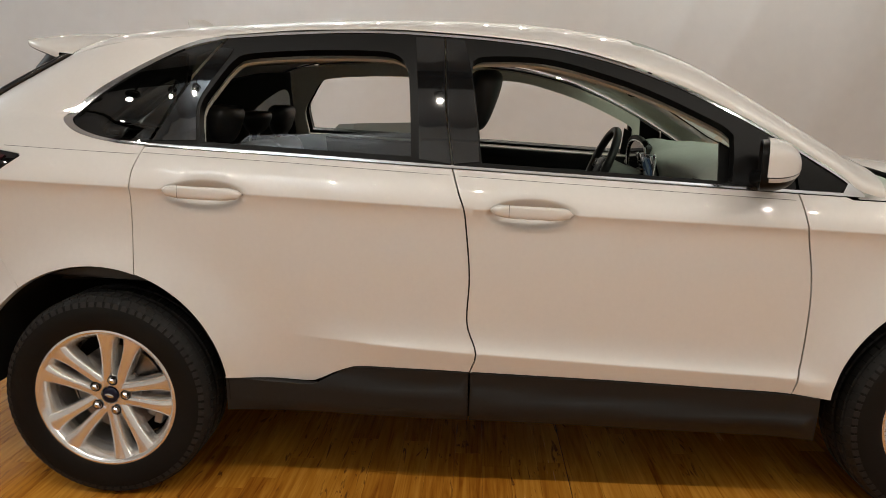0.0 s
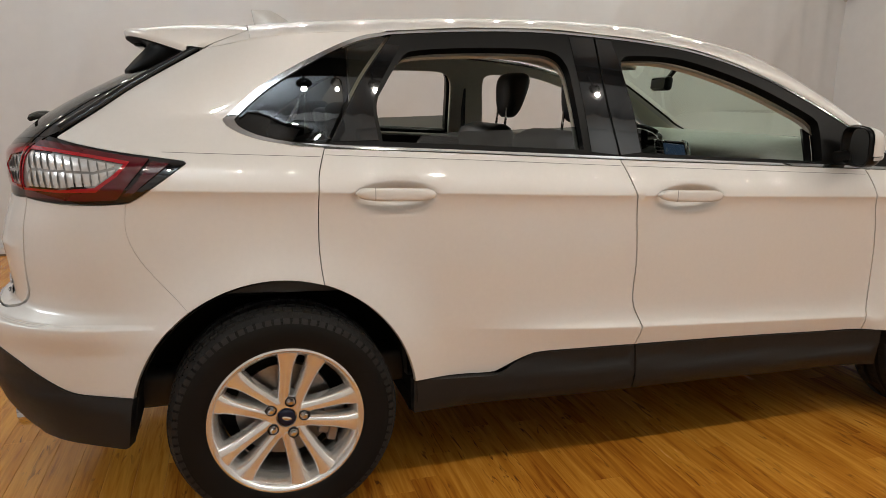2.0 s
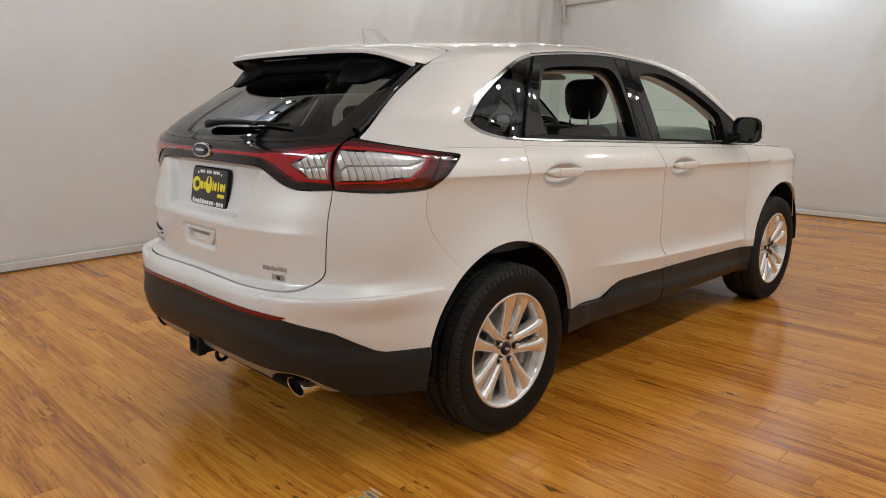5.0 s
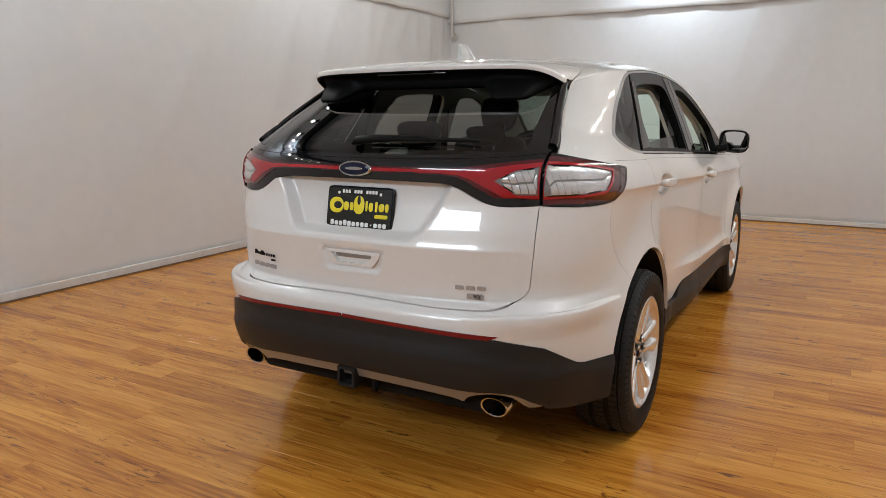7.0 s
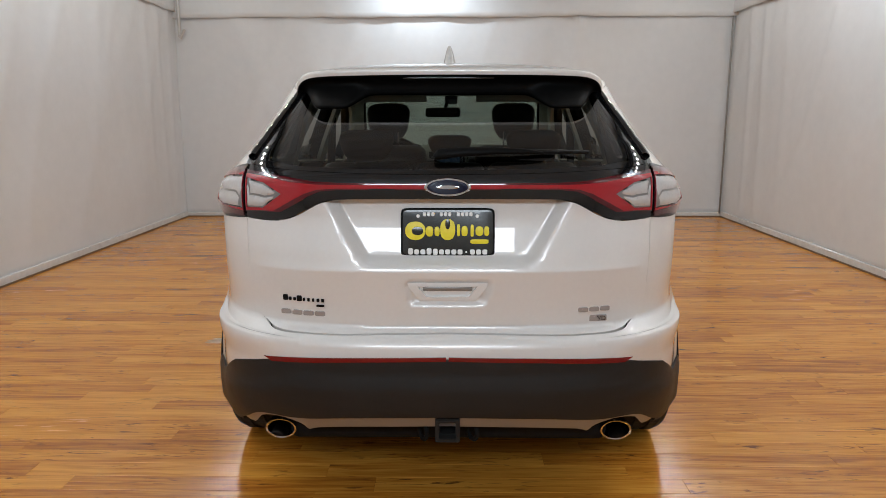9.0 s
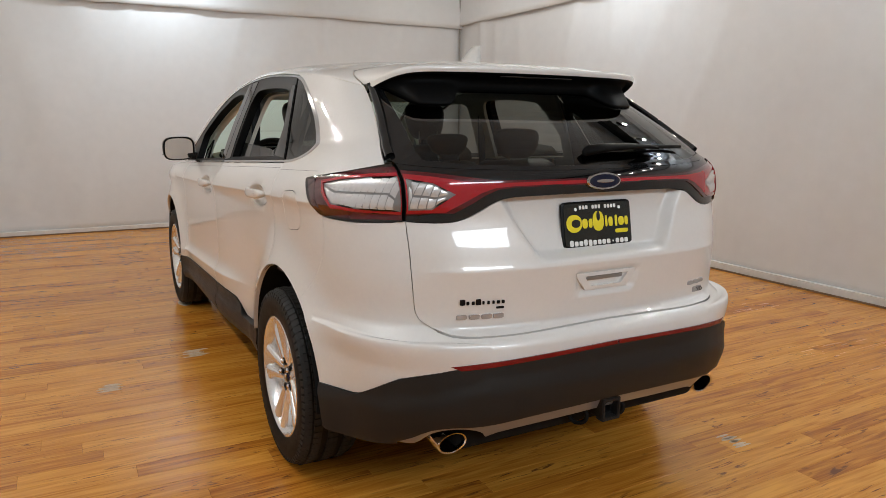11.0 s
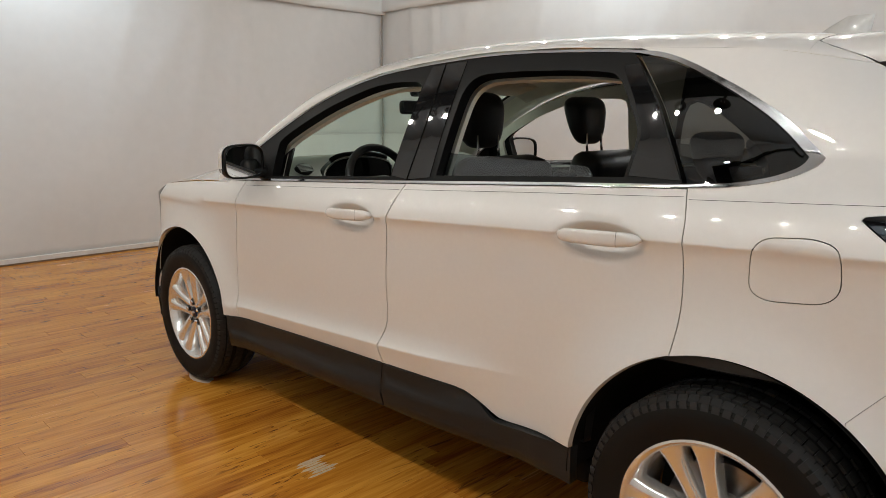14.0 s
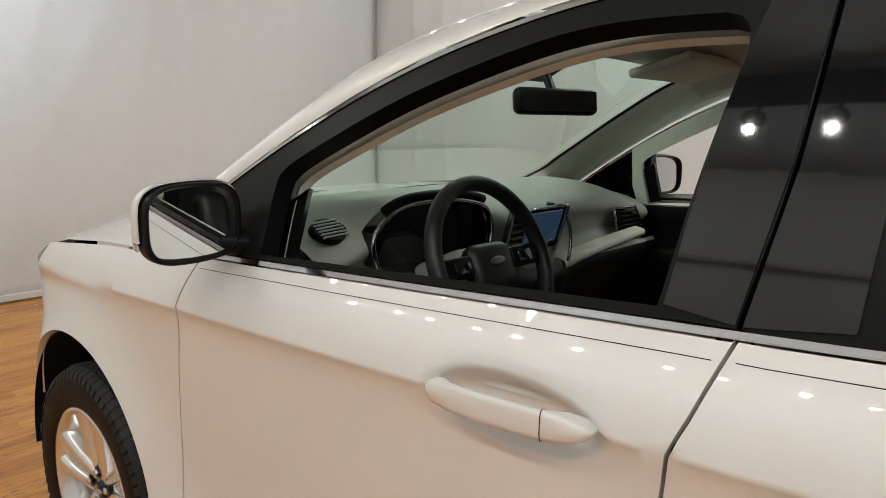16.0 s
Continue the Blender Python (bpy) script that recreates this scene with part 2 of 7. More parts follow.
def fill(outline, holes=(), step=0.03, extra=()):
    """Triangles over an outline with holes: 2D points, faces, and the border loops."""
    from mathutils.geometry import delaunay_2d_cdt
    loops = [list(outline)] + [list(h) for h in holes]
    pts, edges, border = [], [], []
    for lp in loops:
        base = len(pts)
        pts += lp
        ring = [base + i for i in range(len(lp))]
        edges += [(ring[i], ring[(i + 1) % len(ring)]) for i in range(len(ring))]
        border.append(ring)
    o = np.asarray(outline)
    gx = np.arange(o[:, 0].min() + step / 2, o[:, 0].max(), step)
    gz = np.arange(o[:, 1].min() + step / 2, o[:, 1].max(), step)
    g = np.stack(np.meshgrid(gx, gz), -1).reshape(-1, 2) if len(gx) and len(gz) else np.zeros((0, 2))

    def clear(q, d):
        ok = inside(outline, q)
        for h in holes:
            ok &= ~inside(h, q)
        for lp in loops:
            ok &= ~near(lp, q, d)
        return ok

    if len(g):
        g = g[clear(g, step * 0.35)]
    for e in extra:
        e = np.asarray(e, float)
        ok = clear(e, 0.004)
        if len(g) and ok.any():
            g = g[~near(e[ok], g, step * 0.3, False)]
        last = None
        for q, good in zip(e, ok):
            if good:
                pts.append(tuple(q))
                if last is not None:
                    edges.append((last, len(pts) - 1))
                last = len(pts) - 1
            else:
                last = None
    allp = [Vector((float(q[0]), float(q[1]))) for q in pts] + [Vector((float(q[0]), float(q[1]))) for q in g]
    v2, _, f2, ov, _, _ = delaunay_2d_cdt(allp, edges, [], 0, 1e-6)
    v2 = np.array([tuple(q) for q in v2])
    back = {}
    for i, src in enumerate(ov):
        for s_ in src:
            back[s_] = i
    f2 = np.array([f for f in f2 if len(f) == 3])
    c = v2[f2].mean(1)
    ok = inside(outline, c)
    for h in holes:
        ok &= ~inside(h, c)
    f2 = f2[ok]
    t = v2[f2]
    flip = ((t[:, 1, 0] - t[:, 0, 0]) * (t[:, 2, 1] - t[:, 0, 1]) - (t[:, 1, 1] - t[:, 0, 1]) * (t[:, 2, 0] - t[:, 0, 0])) < 0
    f2[flip] = f2[flip][:, ::-1]
    return v2, f2, [[back[i] for i in ring] for ring in border]


# ---- the car's skin ----
# x runs to the nose, y to the car's left side, z up; the wheels' middles lie at x -1.425 and 1.425.
def smooth(a, b, v):
    u = np.clip((np.asarray(v, float) - a) / (b - a), 0, 1)
    return u * u * (3 - 2 * u)


def flow(x, xs, ys):
    """A smooth line through (xs, ys) that never overshoots."""
    x, xs, ys = np.asarray(x, float), np.asarray(xs, float), np.asarray(ys, float)
    h = np.diff(xs)
    d = np.diff(ys) / h
    m = np.zeros(len(xs))
    for i in range(1, len(xs) - 1):
        if d[i - 1] * d[i] > 0:
            w1, w2 = 2 * h[i] + h[i - 1], h[i] + 2 * h[i - 1]
            m[i] = (w1 + w2) / (w1 / d[i - 1] + w2 / d[i])
    m[0], m[-1] = d[0], d[-1]
    k = np.clip(np.searchsorted(xs, x) - 1, 0, len(h) - 1)
    u = np.clip((x - xs[k]) / h[k], 0, 1)
    return (ys[k] * (1 + 2 * u) * (1 - u) ** 2 + h[k] * m[k] * u * (1 - u) ** 2 + ys[k + 1] * u * u * (3 - 2 * u) + h[k] * m[k + 1] * u * u * (u - 1))


def belt_z(x):
    return 1.153 - 0.055 * x


def crease_z(x):
    return 1.038 - 0.042 * x


def lip_z(x):
    return 0.560 - 0.054 * x


def half_width(x, z):
    """Half the body's width on its flank, with the shoulder crease, the lower lip and the arches' swell."""
    x, z = np.asarray(x, float), np.asarray(z, float)
    zc, zl, zb = crease_z(x), lip_z(x), belt_z(x)
    lip = smooth(-0.85, -0.35, x) * (1 - smooth(0.85, 1.05, x))
    u = np.clip((z - zl) / (zc - zl), 0, 1)
    mid = 0.915 + 0.010 * u ** 2 + 0.012 * np.exp(-np.abs(zc - z) / 0.025) + 0.028 * lip * np.exp(-np.maximum(z - zl, 0) / 0.032)
    low = 0.915 + 0.028 * lip - 0.20 * lip * np.minimum(zl - z, 0.07) - 0.08 * lip * np.maximum(zl - z - 0.07, 0) - 0.03 * (1 - lip) * (zl - z) - 0.03 * np.clip((0.34 - z) / 0.08, 0, 3) ** 2
    k = np.clip((z - zc) / (zb - zc), 0, 1)
    top = 0.937 - 0.55 * (zb - zc) * (0.42 * k + 0.58 * k * k)
    d = np.maximum(z - zb, 0)
    top = top - 0.33 * d - 0.16 * d * d - 0.03 * smooth(-1.1, -1.6, x) * np.clip((z - zb) / 0.08, 0, 1)
    y = np.where(z < zl, low, np.where(z < zc, mid, top))
    plan = -0.03 * smooth(-0.2, -0.95, x) - 0.008 * smooth(0.1, 1.3, x) - 0.024 * np.clip((x - 1.4) / 0.5, 0, 2) ** 2
    for xw in (-1.425, 1.425):
        r = np.hypot(x - xw, z - 0.365)
        y = y + 0.050 * np.exp(-((r - 0.40) / 0.125) ** 2) * (1 - smooth(-0.08, 0.02, z - zc))
    return y + plan


def tail_start(z):
    return -1.5 + 0.27 * smooth(1.1, 1.55, z)


def tail_power(z):
    return 3.6 - 0.4 * smooth(0.55, 0.8, z) + 0.3 * smooth(1.1, 1.27, z)


def tail_x(z):
    return flow(z, TAIL_Z, TAIL_X)


TAIL_Z = (0.22, 0.30, 0.40, 0.50, 0.63, 0.695, 0.715, 0.74, 0.86, 0.97, 1.10, 1.20, 1.25, 1.60)
TAIL_X = (-2.16, -2.26, -2.335, -2.37, -2.38, -2.375, -2.35, -2.30, -2.305, -2.30, -2.27, -2.265, -2.235, -1.605)

NOSE_Z = (0.22, 0.35, 0.55, 0.75, 0.95, 1.05, 1.2)
NOSE_X = (2.20, 2.30, 2.345, 2.33, 2.26, 2.18, 2.0)
S_TAIL, S_NOSE = -2.75, 2.85


def nose_start(z):
    return 1.60 + 0 * z


def nose_x(z):
    return flow(z, NOSE_Z, NOSE_X)


def skin(v, z):
    """The skin at v along the flank (from 0 at the tail's middle, left side positive) and height z."""
    v, z = np.asarray(v, float), np.asarray(z, float)
    side = np.where(v < 0, -1.0, 1.0)
    s = S_TAIL + np.abs(v)
    xk, n = tail_start(z), tail_power(z)
    th = np.clip((xk - s) / (xk - S_TAIL), 0, 1) * np.pi / 2
    r = (np.cos(th) ** n + np.sin(th) ** n) ** (-1 / n)
    xf, m = nose_start(z), 2.5
    tf = np.clip((s - xf) / (S_NOSE - xf), 0, 1) * np.pi / 2
    rf = (np.cos(tf) ** m + np.sin(tf) ** m) ** (-1 / m)
    x = np.where(s < xk, xk - (xk - tail_x(z)) * r * np.sin(th), np.where(s > xf, xf + (nose_x(z) - xf) * rf * np.sin(tf), s))
    y = half_width(x, z) * np.where(s < xk, r * np.cos(th), np.where(s > xf, rf * np.cos(tf), 1.0))
    return np.stack([x, y * side, z + 0 * x], -1)


def skin_normal(v, z, e=0.003):
    a = skin(v + e, z) - skin(v - e, z)
    b = skin(v, z + e) - skin(v, z - e)
    n = np.cross(a, b)
    n /= np.maximum(np.linalg.norm(n, axis=-1, keepdims=True), 1e-9)
    out = np.sign(np.sum(n * np.stack([0 * v + (np.abs(v) < 0.6) * -1.0, np.sign(v), 0 * v], -1), -1, keepdims=True))
    return n * np.where(out == 0, 1, out)


def solve_v(want, z, axis, top):
    """v at which the skin's x (axis 0) or y (axis 1) is the wanted one, at height z."""
    want, z = np.asarray(want, float), np.asarray(z, float)
    lo, hi = np.zeros_like(want), np.full_like(want, top)
    for _ in range(32):
        mid = (lo + hi) / 2
        less = skin(mid, z)[..., axis] < want
        lo, hi = np.where(less, mid, lo), np.where(less, hi, mid)
    return (lo + hi) / 2


def vx(x, z):
    return float(solve_v(x, z, 0, S_NOSE - S_TAIL))


def vy(y, z):
    return float(solve_v(y, z, 1, 1.5))


def fx(points):
    """Points of the flank, given by x and z, as (v, z)."""
    p = np.asarray(points, float)
    return list(zip(solve_v(p[:, 0], p[:, 1], 0, S_NOSE - S_TAIL).tolist(), p[:, 1].tolist()))


def fy(points):
    """Points of the tail, given by y and z, as (v, z)."""
    p = np.asarray(points, float)
    return list(zip(solve_v(p[:, 0], p[:, 1], 1, 1.5).tolist(), p[:, 1].tolist()))


MADE = {}


def sheet(name, outline, mat, parent, label="", holes=(), off=0.0, depth=0.018, gap=0.0, step=0.03, side=1, extra=(), dent=None):
    """A panel of the skin: an outline in (v, z), lifted by off, its border turned inwards by depth."""
    if gap:
        outline = shrink(outline, gap)
        holes = [shrink(h, -gap) for h in holes]
    key = (round(sum(p[0] + 3 * p[1] for p in outline), 6), len(outline), len(holes), off, depth, step)
    if side < 0 and key in MADE:
        verts, normals, faces = MADE[key]
        return piece(name, verts * (1, -1, 1), [f[::-1] for f in faces], mat, parent, label, normals * (1, -1, 1))
    p2, f2, rings = fill(outline, holes, step, extra)
    v, z = p2[:, 0], p2[:, 1]
    nrm = skin_normal(v, z)
    co = skin(v, z) + nrm * off
    if dent is not None:
        lift = dent(co)
        co = co + nrm * lift[:, None]
        e = 0.004
        ta, tb = skin(v + e, z) - skin(v - e, z), skin(v, z + e) - skin(v, z - e)
        ga = (dent(skin(v + e, z)) - dent(skin(v - e, z)))[:, None] * nrm + ta
        gb = (dent(skin(v, z + e)) - dent(skin(v, z - e)))[:, None] * nrm + tb
        nn = np.cross(ga, gb)
        nn /= np.maximum(np.linalg.norm(nn, axis=-1, keepdims=True), 1e-9)
        nn *= np.sign(np.sum(nn * nrm, -1, keepdims=True))
        nrm = nn
    verts, normals, faces = list(co), list(nrm), [tuple(f) for f in f2]
    for ring in rings if depth else ():
        k = len(ring)
        base = len(verts)
        for i, a in enumerate(ring):
            t = co[ring[(i + 1) % k]] - co[ring[i - 1]]
            out = np.cross(t, nrm[a])
            out /= max(np.linalg.norm(out), 1e-9)
            verts += [co[a], co[a] - nrm[a] * depth]
            normals += [out, out]
        for i in range(k):
            j = (i + 1) % k
            faces.append((base + 2 * i, base + 2 * i + 1, base + 2 * j + 1, base + 2 * j))
    verts, normals = np.array(verts), np.array(normals)
    # Orient every face with its corners' normals.
    fixed = []
    for f in faces:
        q = verts[list(f)]
        g = np.cross(q[1] - q[0], q[2] - q[0])
        fixed.append(f if g @ normals[list(f)].sum(0) >= 0 else f[::-1])
    MADE[key] = (verts, normals, fixed)
    if side < 0:
        verts, normals, fixed = verts * (1, -1, 1), normals * (1, -1, 1), [f[::-1] for f in fixed]
    return piece(name, verts, fixed, mat, parent, label, normals)


def mirrored(curve_):
    """The other half of an outline across the tail's middle."""
    return [(-a, b) for a, b in reversed(curve_)]


# Outlines of the flank, in (x, z).
DLO_TOP = [(-1.566, 1.311), (-1.48, 1.387), (-1.424, 1.426), (-1.309, 1.490), (-1.157, 1.560), (-1.03, 1.587), (-0.72, 1.606), (-0.49, 1.608), (-0.28, 1.597),
           (-0.087, 1.581), (0.09, 1.558), (0.28, 1.512), (0.46, 1.447), (0.64, 1.362), (0.79, 1.280), (0.90, 1.214), (0.985, 1.160), (1.055, 1.106)]
DLO_BELT = [(1.055, 1.098), (0.85, 1.108), (0.30, 1.138), (-0.24, 1.168), (-0.75, 1.196), (-1.268, 1.224), (-1.40, 1.238), (-1.50, 1.262), (-1.555, 1.292), (-1.566, 1.311)]
SEAM_B = [(-0.244, 1.168), (-0.219, 1.087), (-0.204, 1.046), (-0.195, 0.98), (-0.182, 0.82), (-0.187, 0.665), (-0.156, 0.567), (-0.176, 0.497)]
SEAM_R = [(-1.268, 1.224), (-1.290, 1.16), (-1.297, 1.108), (-1.302, 0.963), (-1.300, 0.875), (-1.293, 0.806)]
SEAM_F = [(0.852, 1.107), (0.870, 1.01), (0.900, 0.87), (0.910, 0.75), (0.903, 0.6), (0.888, 0.52), (0.874, 0.458)]
CLAD_TOP = [(-1.003, 0.450), (-0.86, 0.441), (-0.73, 0.435), (-0.69, 0.443), (-0.64, 0.468), (-0.585, 0.491), (-0.53, 0.501), (-0.35, 0.502), (-0.176, 0.498),
            (0.29, 0.484), (0.67, 0.466), (0.874, 0.458), (1.0, 0.452)]
PILLAR = [(-2.035, 1.262), (-1.925, 1.335), (-1.828, 1.402), (-1.72, 1.466), (-1.612, 1.527)]
RAIL_BACK = [(-1.03, 1.593), (-1.2, 1.585), (-1.4, 1.567), (-1.612, 1.527)]
LAMP_TOP = [(-2.035, 1.258), (-1.974, 1.243), (-1.868, 1.223), (-1.72, 1.201), (-1.682, 1.195)]
LAMP_FRONT = [(-1.682, 1.195), (-1.676, 1.188), (-1.69, 1.176), (-1.82, 1.086), (-1.848, 1.077)]
BUMP_SEAM = [(-1.848, 1.077), (-1.853, 0.985), (-1.812, 0.89), (-1.70, 0.752)]
ARCH_R = 0.444


def arch(cx, a0, a1, r=ARCH_R, cz=0.385, k=40):
    return [(cx + r * math.cos(radians(a)), cz + r * math.sin(radians(a))) for a in np.linspace(a0, a1, k)]


def dlo_top_z(x):
    xs, zs = zip(*DLO_TOP)
    return flow(x, xs, zs)


def rail_z(x):
    """Height of the roof's edge."""
    xs = [p[0] for p in reversed(RAIL_BACK)] + [p[0] for p in DLO_TOP if p[0] > -1.0] + [1.2, 2.3]
    zs = [p[1] for p in reversed(RAIL_BACK)] + [p[1] + 0.007 for p in DLO_TOP if p[0] > -1.0] + [1.085, 1.0]
    return flow(x, xs, zs)


def flank_y(x, z):
    """Half the width at x and z, with the tail's rounding."""
    xk, n = tail_start(z), tail_power(z)
    k = np.clip((xk - x) / (xk - tail_x(z)), 0, 1)
    return half_width(x, z) * (1 - k ** n) ** (1 / n)


ROOF_X = (-1.7, -1.45, -1.2, -0.9, -0.6, -0.3, 0.0, 0.2, 0.4, 0.55, 0.7, 0.95, 1.15, 1.32, 1.5)
ROOF_Z = (1.615, 1.640, 1.660, 1.677, 1.687, 1.690, 1.682, 1.660, 1.622, 1.562, 1.478, 1.325, 1.21, 1.11, 1.0)


def roof_mid(x):
    return flow(x, ROOF_X, ROOF_Z)


def roof(x, u):
    """The roof and windscreen: x along the car, u from -1 to 1 across between the roof's edges."""
    x, u = np.asarray(x, float), np.asarray(u, float)
    zr = rail_z(x)
    yr = flank_y(x, zr)
    zm = np.maximum(roof_mid(x), zr + 0.02)
    bend = np.clip(1 - np.abs(u) ** 2.6, 0, 1) ** (0.62 - 0.2 * smooth(0.15, 0.6, x))
    return np.stack([x, u * yr, zr + (zm - zr) * bend], -1)


def roof_sheet(name, xs, us, mat, parent, label="", off=0.0):
    """A panel of the roof: rows along xs, and for each the span us(x) of u."""
    n = 61
    rows = []
    for x in xs:
        a, b = us(x)
        # Crowd the rows near the edges, where the roof turns down.
        w = 0.5 - 0.5 * np.cos(np.linspace(0, np.pi, n))
        rows.append(np.stack([np.full(n, x), a + (b - a) * w], -1))
    g = np.array(rows)
    co = roof(g[..., 0], g[..., 1])
    if off:
        ga, gb = np.gradient(co, axis=0), np.gradient(co, axis=1)
        nn = np.cross(ga, gb)
        nn /= np.maximum(np.linalg.norm(nn, axis=-1, keepdims=True), 1e-9)
        co = co + off * nn * np.sign(nn[..., 2:3])
    h, w = co.shape[:2]
    faces = [(i * w + j, (i + 1) * w + j, (i + 1) * w + j + 1, i * w + j + 1) for i in range(h - 1) for j in range(w - 1)]
    return piece(name, co.reshape(-1, 3), faces, mat, parent, label)


# ---- the car ----
car = empty("car", "pearl white five-door crossover car with open windows on wooden floor", "car")


def shoulder_rows(x0, x1):
    xs = np.arange(x0, x1, 0.03)
    rows = []
    for d in (-0.012, -0.004, 0.0, 0.004, 0.012):
        rows.append([(x - S_TAIL, float(crease_z(x)) + d) for x in xs])
    return rows


def lip_rows(x0, x1):
    xs = np.arange(x0, x1, 0.03)
    return [[(x - S_TAIL, float(lip_z(x)) + d) for x in xs] for d in (-0.008, -0.003, 0.003, 0.010, 0.025)]


def cup_rows(cx, cz):
    """Rings of points over a handle's cup, so that its rim is crisp."""
    return [[(cx - S_TAIL + 0.128 * k * math.cos(a), cz + 0.042 * k * math.sin(a)) for a in np.linspace(0, 2 * np.pi, 36, endpoint=False)] for k in (0.72, 0.82, 0.9, 0.97, 1.04, 1.12, 1.22)]


def hollow(cx, cz, rx, rz, deep):
    """A soft dimple in the skin, as behind a door handle."""
    def f(co):
        d = ((co[..., 0] - cx) / rx) ** 2 + ((co[..., 2] - cz) / rz) ** 2
        return -deep * np.exp(-(d ** 4))
    return f


def belt_curve(x0, x1, drop=0.0):
    pts = [p for p in curve(DLO_BELT) if min(x0, x1) - 1e-6 <= p[0] <= max(x0, x1) + 1e-6]
    xs, zs = zip(*sorted(pts))
    out = [(x, float(np.interp(x, xs, zs)) - drop) for x in np.linspace(x0, x1, 30)]
    return out


def door_handle(door, x, z, side):
    bm = bmesh.new()
    y = float(half_width(x, z))
    # A bowed grip that stands off the door, its ends drawn to blunt points.
    rows = []
    for u in np.linspace(-1, 1, 25):
        w = 0.0185 * (1 - abs(u) ** 7) ** 0.6 + 0.002
        out = 0.031 - 0.010 * u * u - 0.010 * smooth(0.88, 1.0, abs(u))
        xx = x + 0.130 * u
        zz = z - 0.001 - 0.042 * (xx - x)
        yy = float(half_width(xx, zz))
        for a in np.linspace(0, 2 * np.pi, 12, endpoint=False):
            deep = 0.012 + 0.018 * float(smooth(0.55, 0.75, abs(u)))
            rows.append((xx, side * (yy + out - deep * 0.5 + deep * 0.5 * math.copysign(abs(math.cos(a)) ** 0.65, math.cos(a))), zz + w * math.copysign(abs(math.sin(a)) ** 0.8, math.sin(a))))
    vs = [bm.verts.new(q) for q in rows]
    n = 12
    for i in range(24):
        for j in range(n):
            bm.faces.new((vs[i * n + j], vs[i * n + (j + 1) % n], vs[(i + 1) * n + (j + 1) % n], vs[(i + 1) * n + j]))
    bm.faces.new(vs[:n]), bm.faces.new(vs[-n:])
    bmesh.ops.recalc_face_normals(bm, faces=bm.faces)
    ob = part("door_handle", bm, PAINT, door, "body-coloured pull handle")
    # Dark joint between the grip and its fixed end.
    bm = bmesh.new()
    rr = []
    for u in (-0.557, -0.547):
        xx = x + 0.130 * u
        zz = z - 0.001 - 0.042 * (xx - x)
        yy = float(half_width(xx, zz))
        rr.append([bm.verts.new((xx, side * (yy + 0.031 - 0.010 * u * u - 0.006 + 0.0066 * math.copysign(abs(math.cos(a)) ** 0.65, math.cos(a))), zz + 0.0208 * math.copysign(abs(math.sin(a)) ** 0.8, math.sin(a)))) for a in np.linspace(0, 2 * np.pi, 16, endpoint=False)])
    for j in range(16):
        bm.faces.new((rr[0][j], rr[0][(j + 1) % 16], rr[1][(j + 1) % 16], rr[1][j]))
    part("handle_joint", bm, SATIN, door)
    return ob


def ribbon(name, pts, mat, parent, wide, thick, label=""):
    """A strip that follows points on the skin (v, z), standing proud of it."""
    v, z = np.array([p[0] for p in pts]), np.array([p[1] for p in pts])
    co, nr = skin(v, z), skin_normal(v, z)
    t = np.gradient(co, axis=0)
    t /= np.maximum(np.linalg.norm(t, axis=1, keepdims=True), 1e-9)
    up = np.cross(t, nr)
    verts, faces = [], []
    prof = [(-0.5, -0.3), (-0.5, 0.5), (-0.25, 0.95), (0.25, 0.95), (0.5, 0.5), (0.5, -0.3)]
    for c, n_, u_ in zip(co, nr, up):
        verts += [c + u_ * a * wide + n_ * b * thick for a, b in prof]
    k = len(prof)
    for i in range(len(co) - 1):
        for j in range(k):
            faces.append((i * k + j, i * k + (j + 1) % k, (i + 1) * k + (j + 1) % k, (i + 1) * k + j))
    return verts, faces


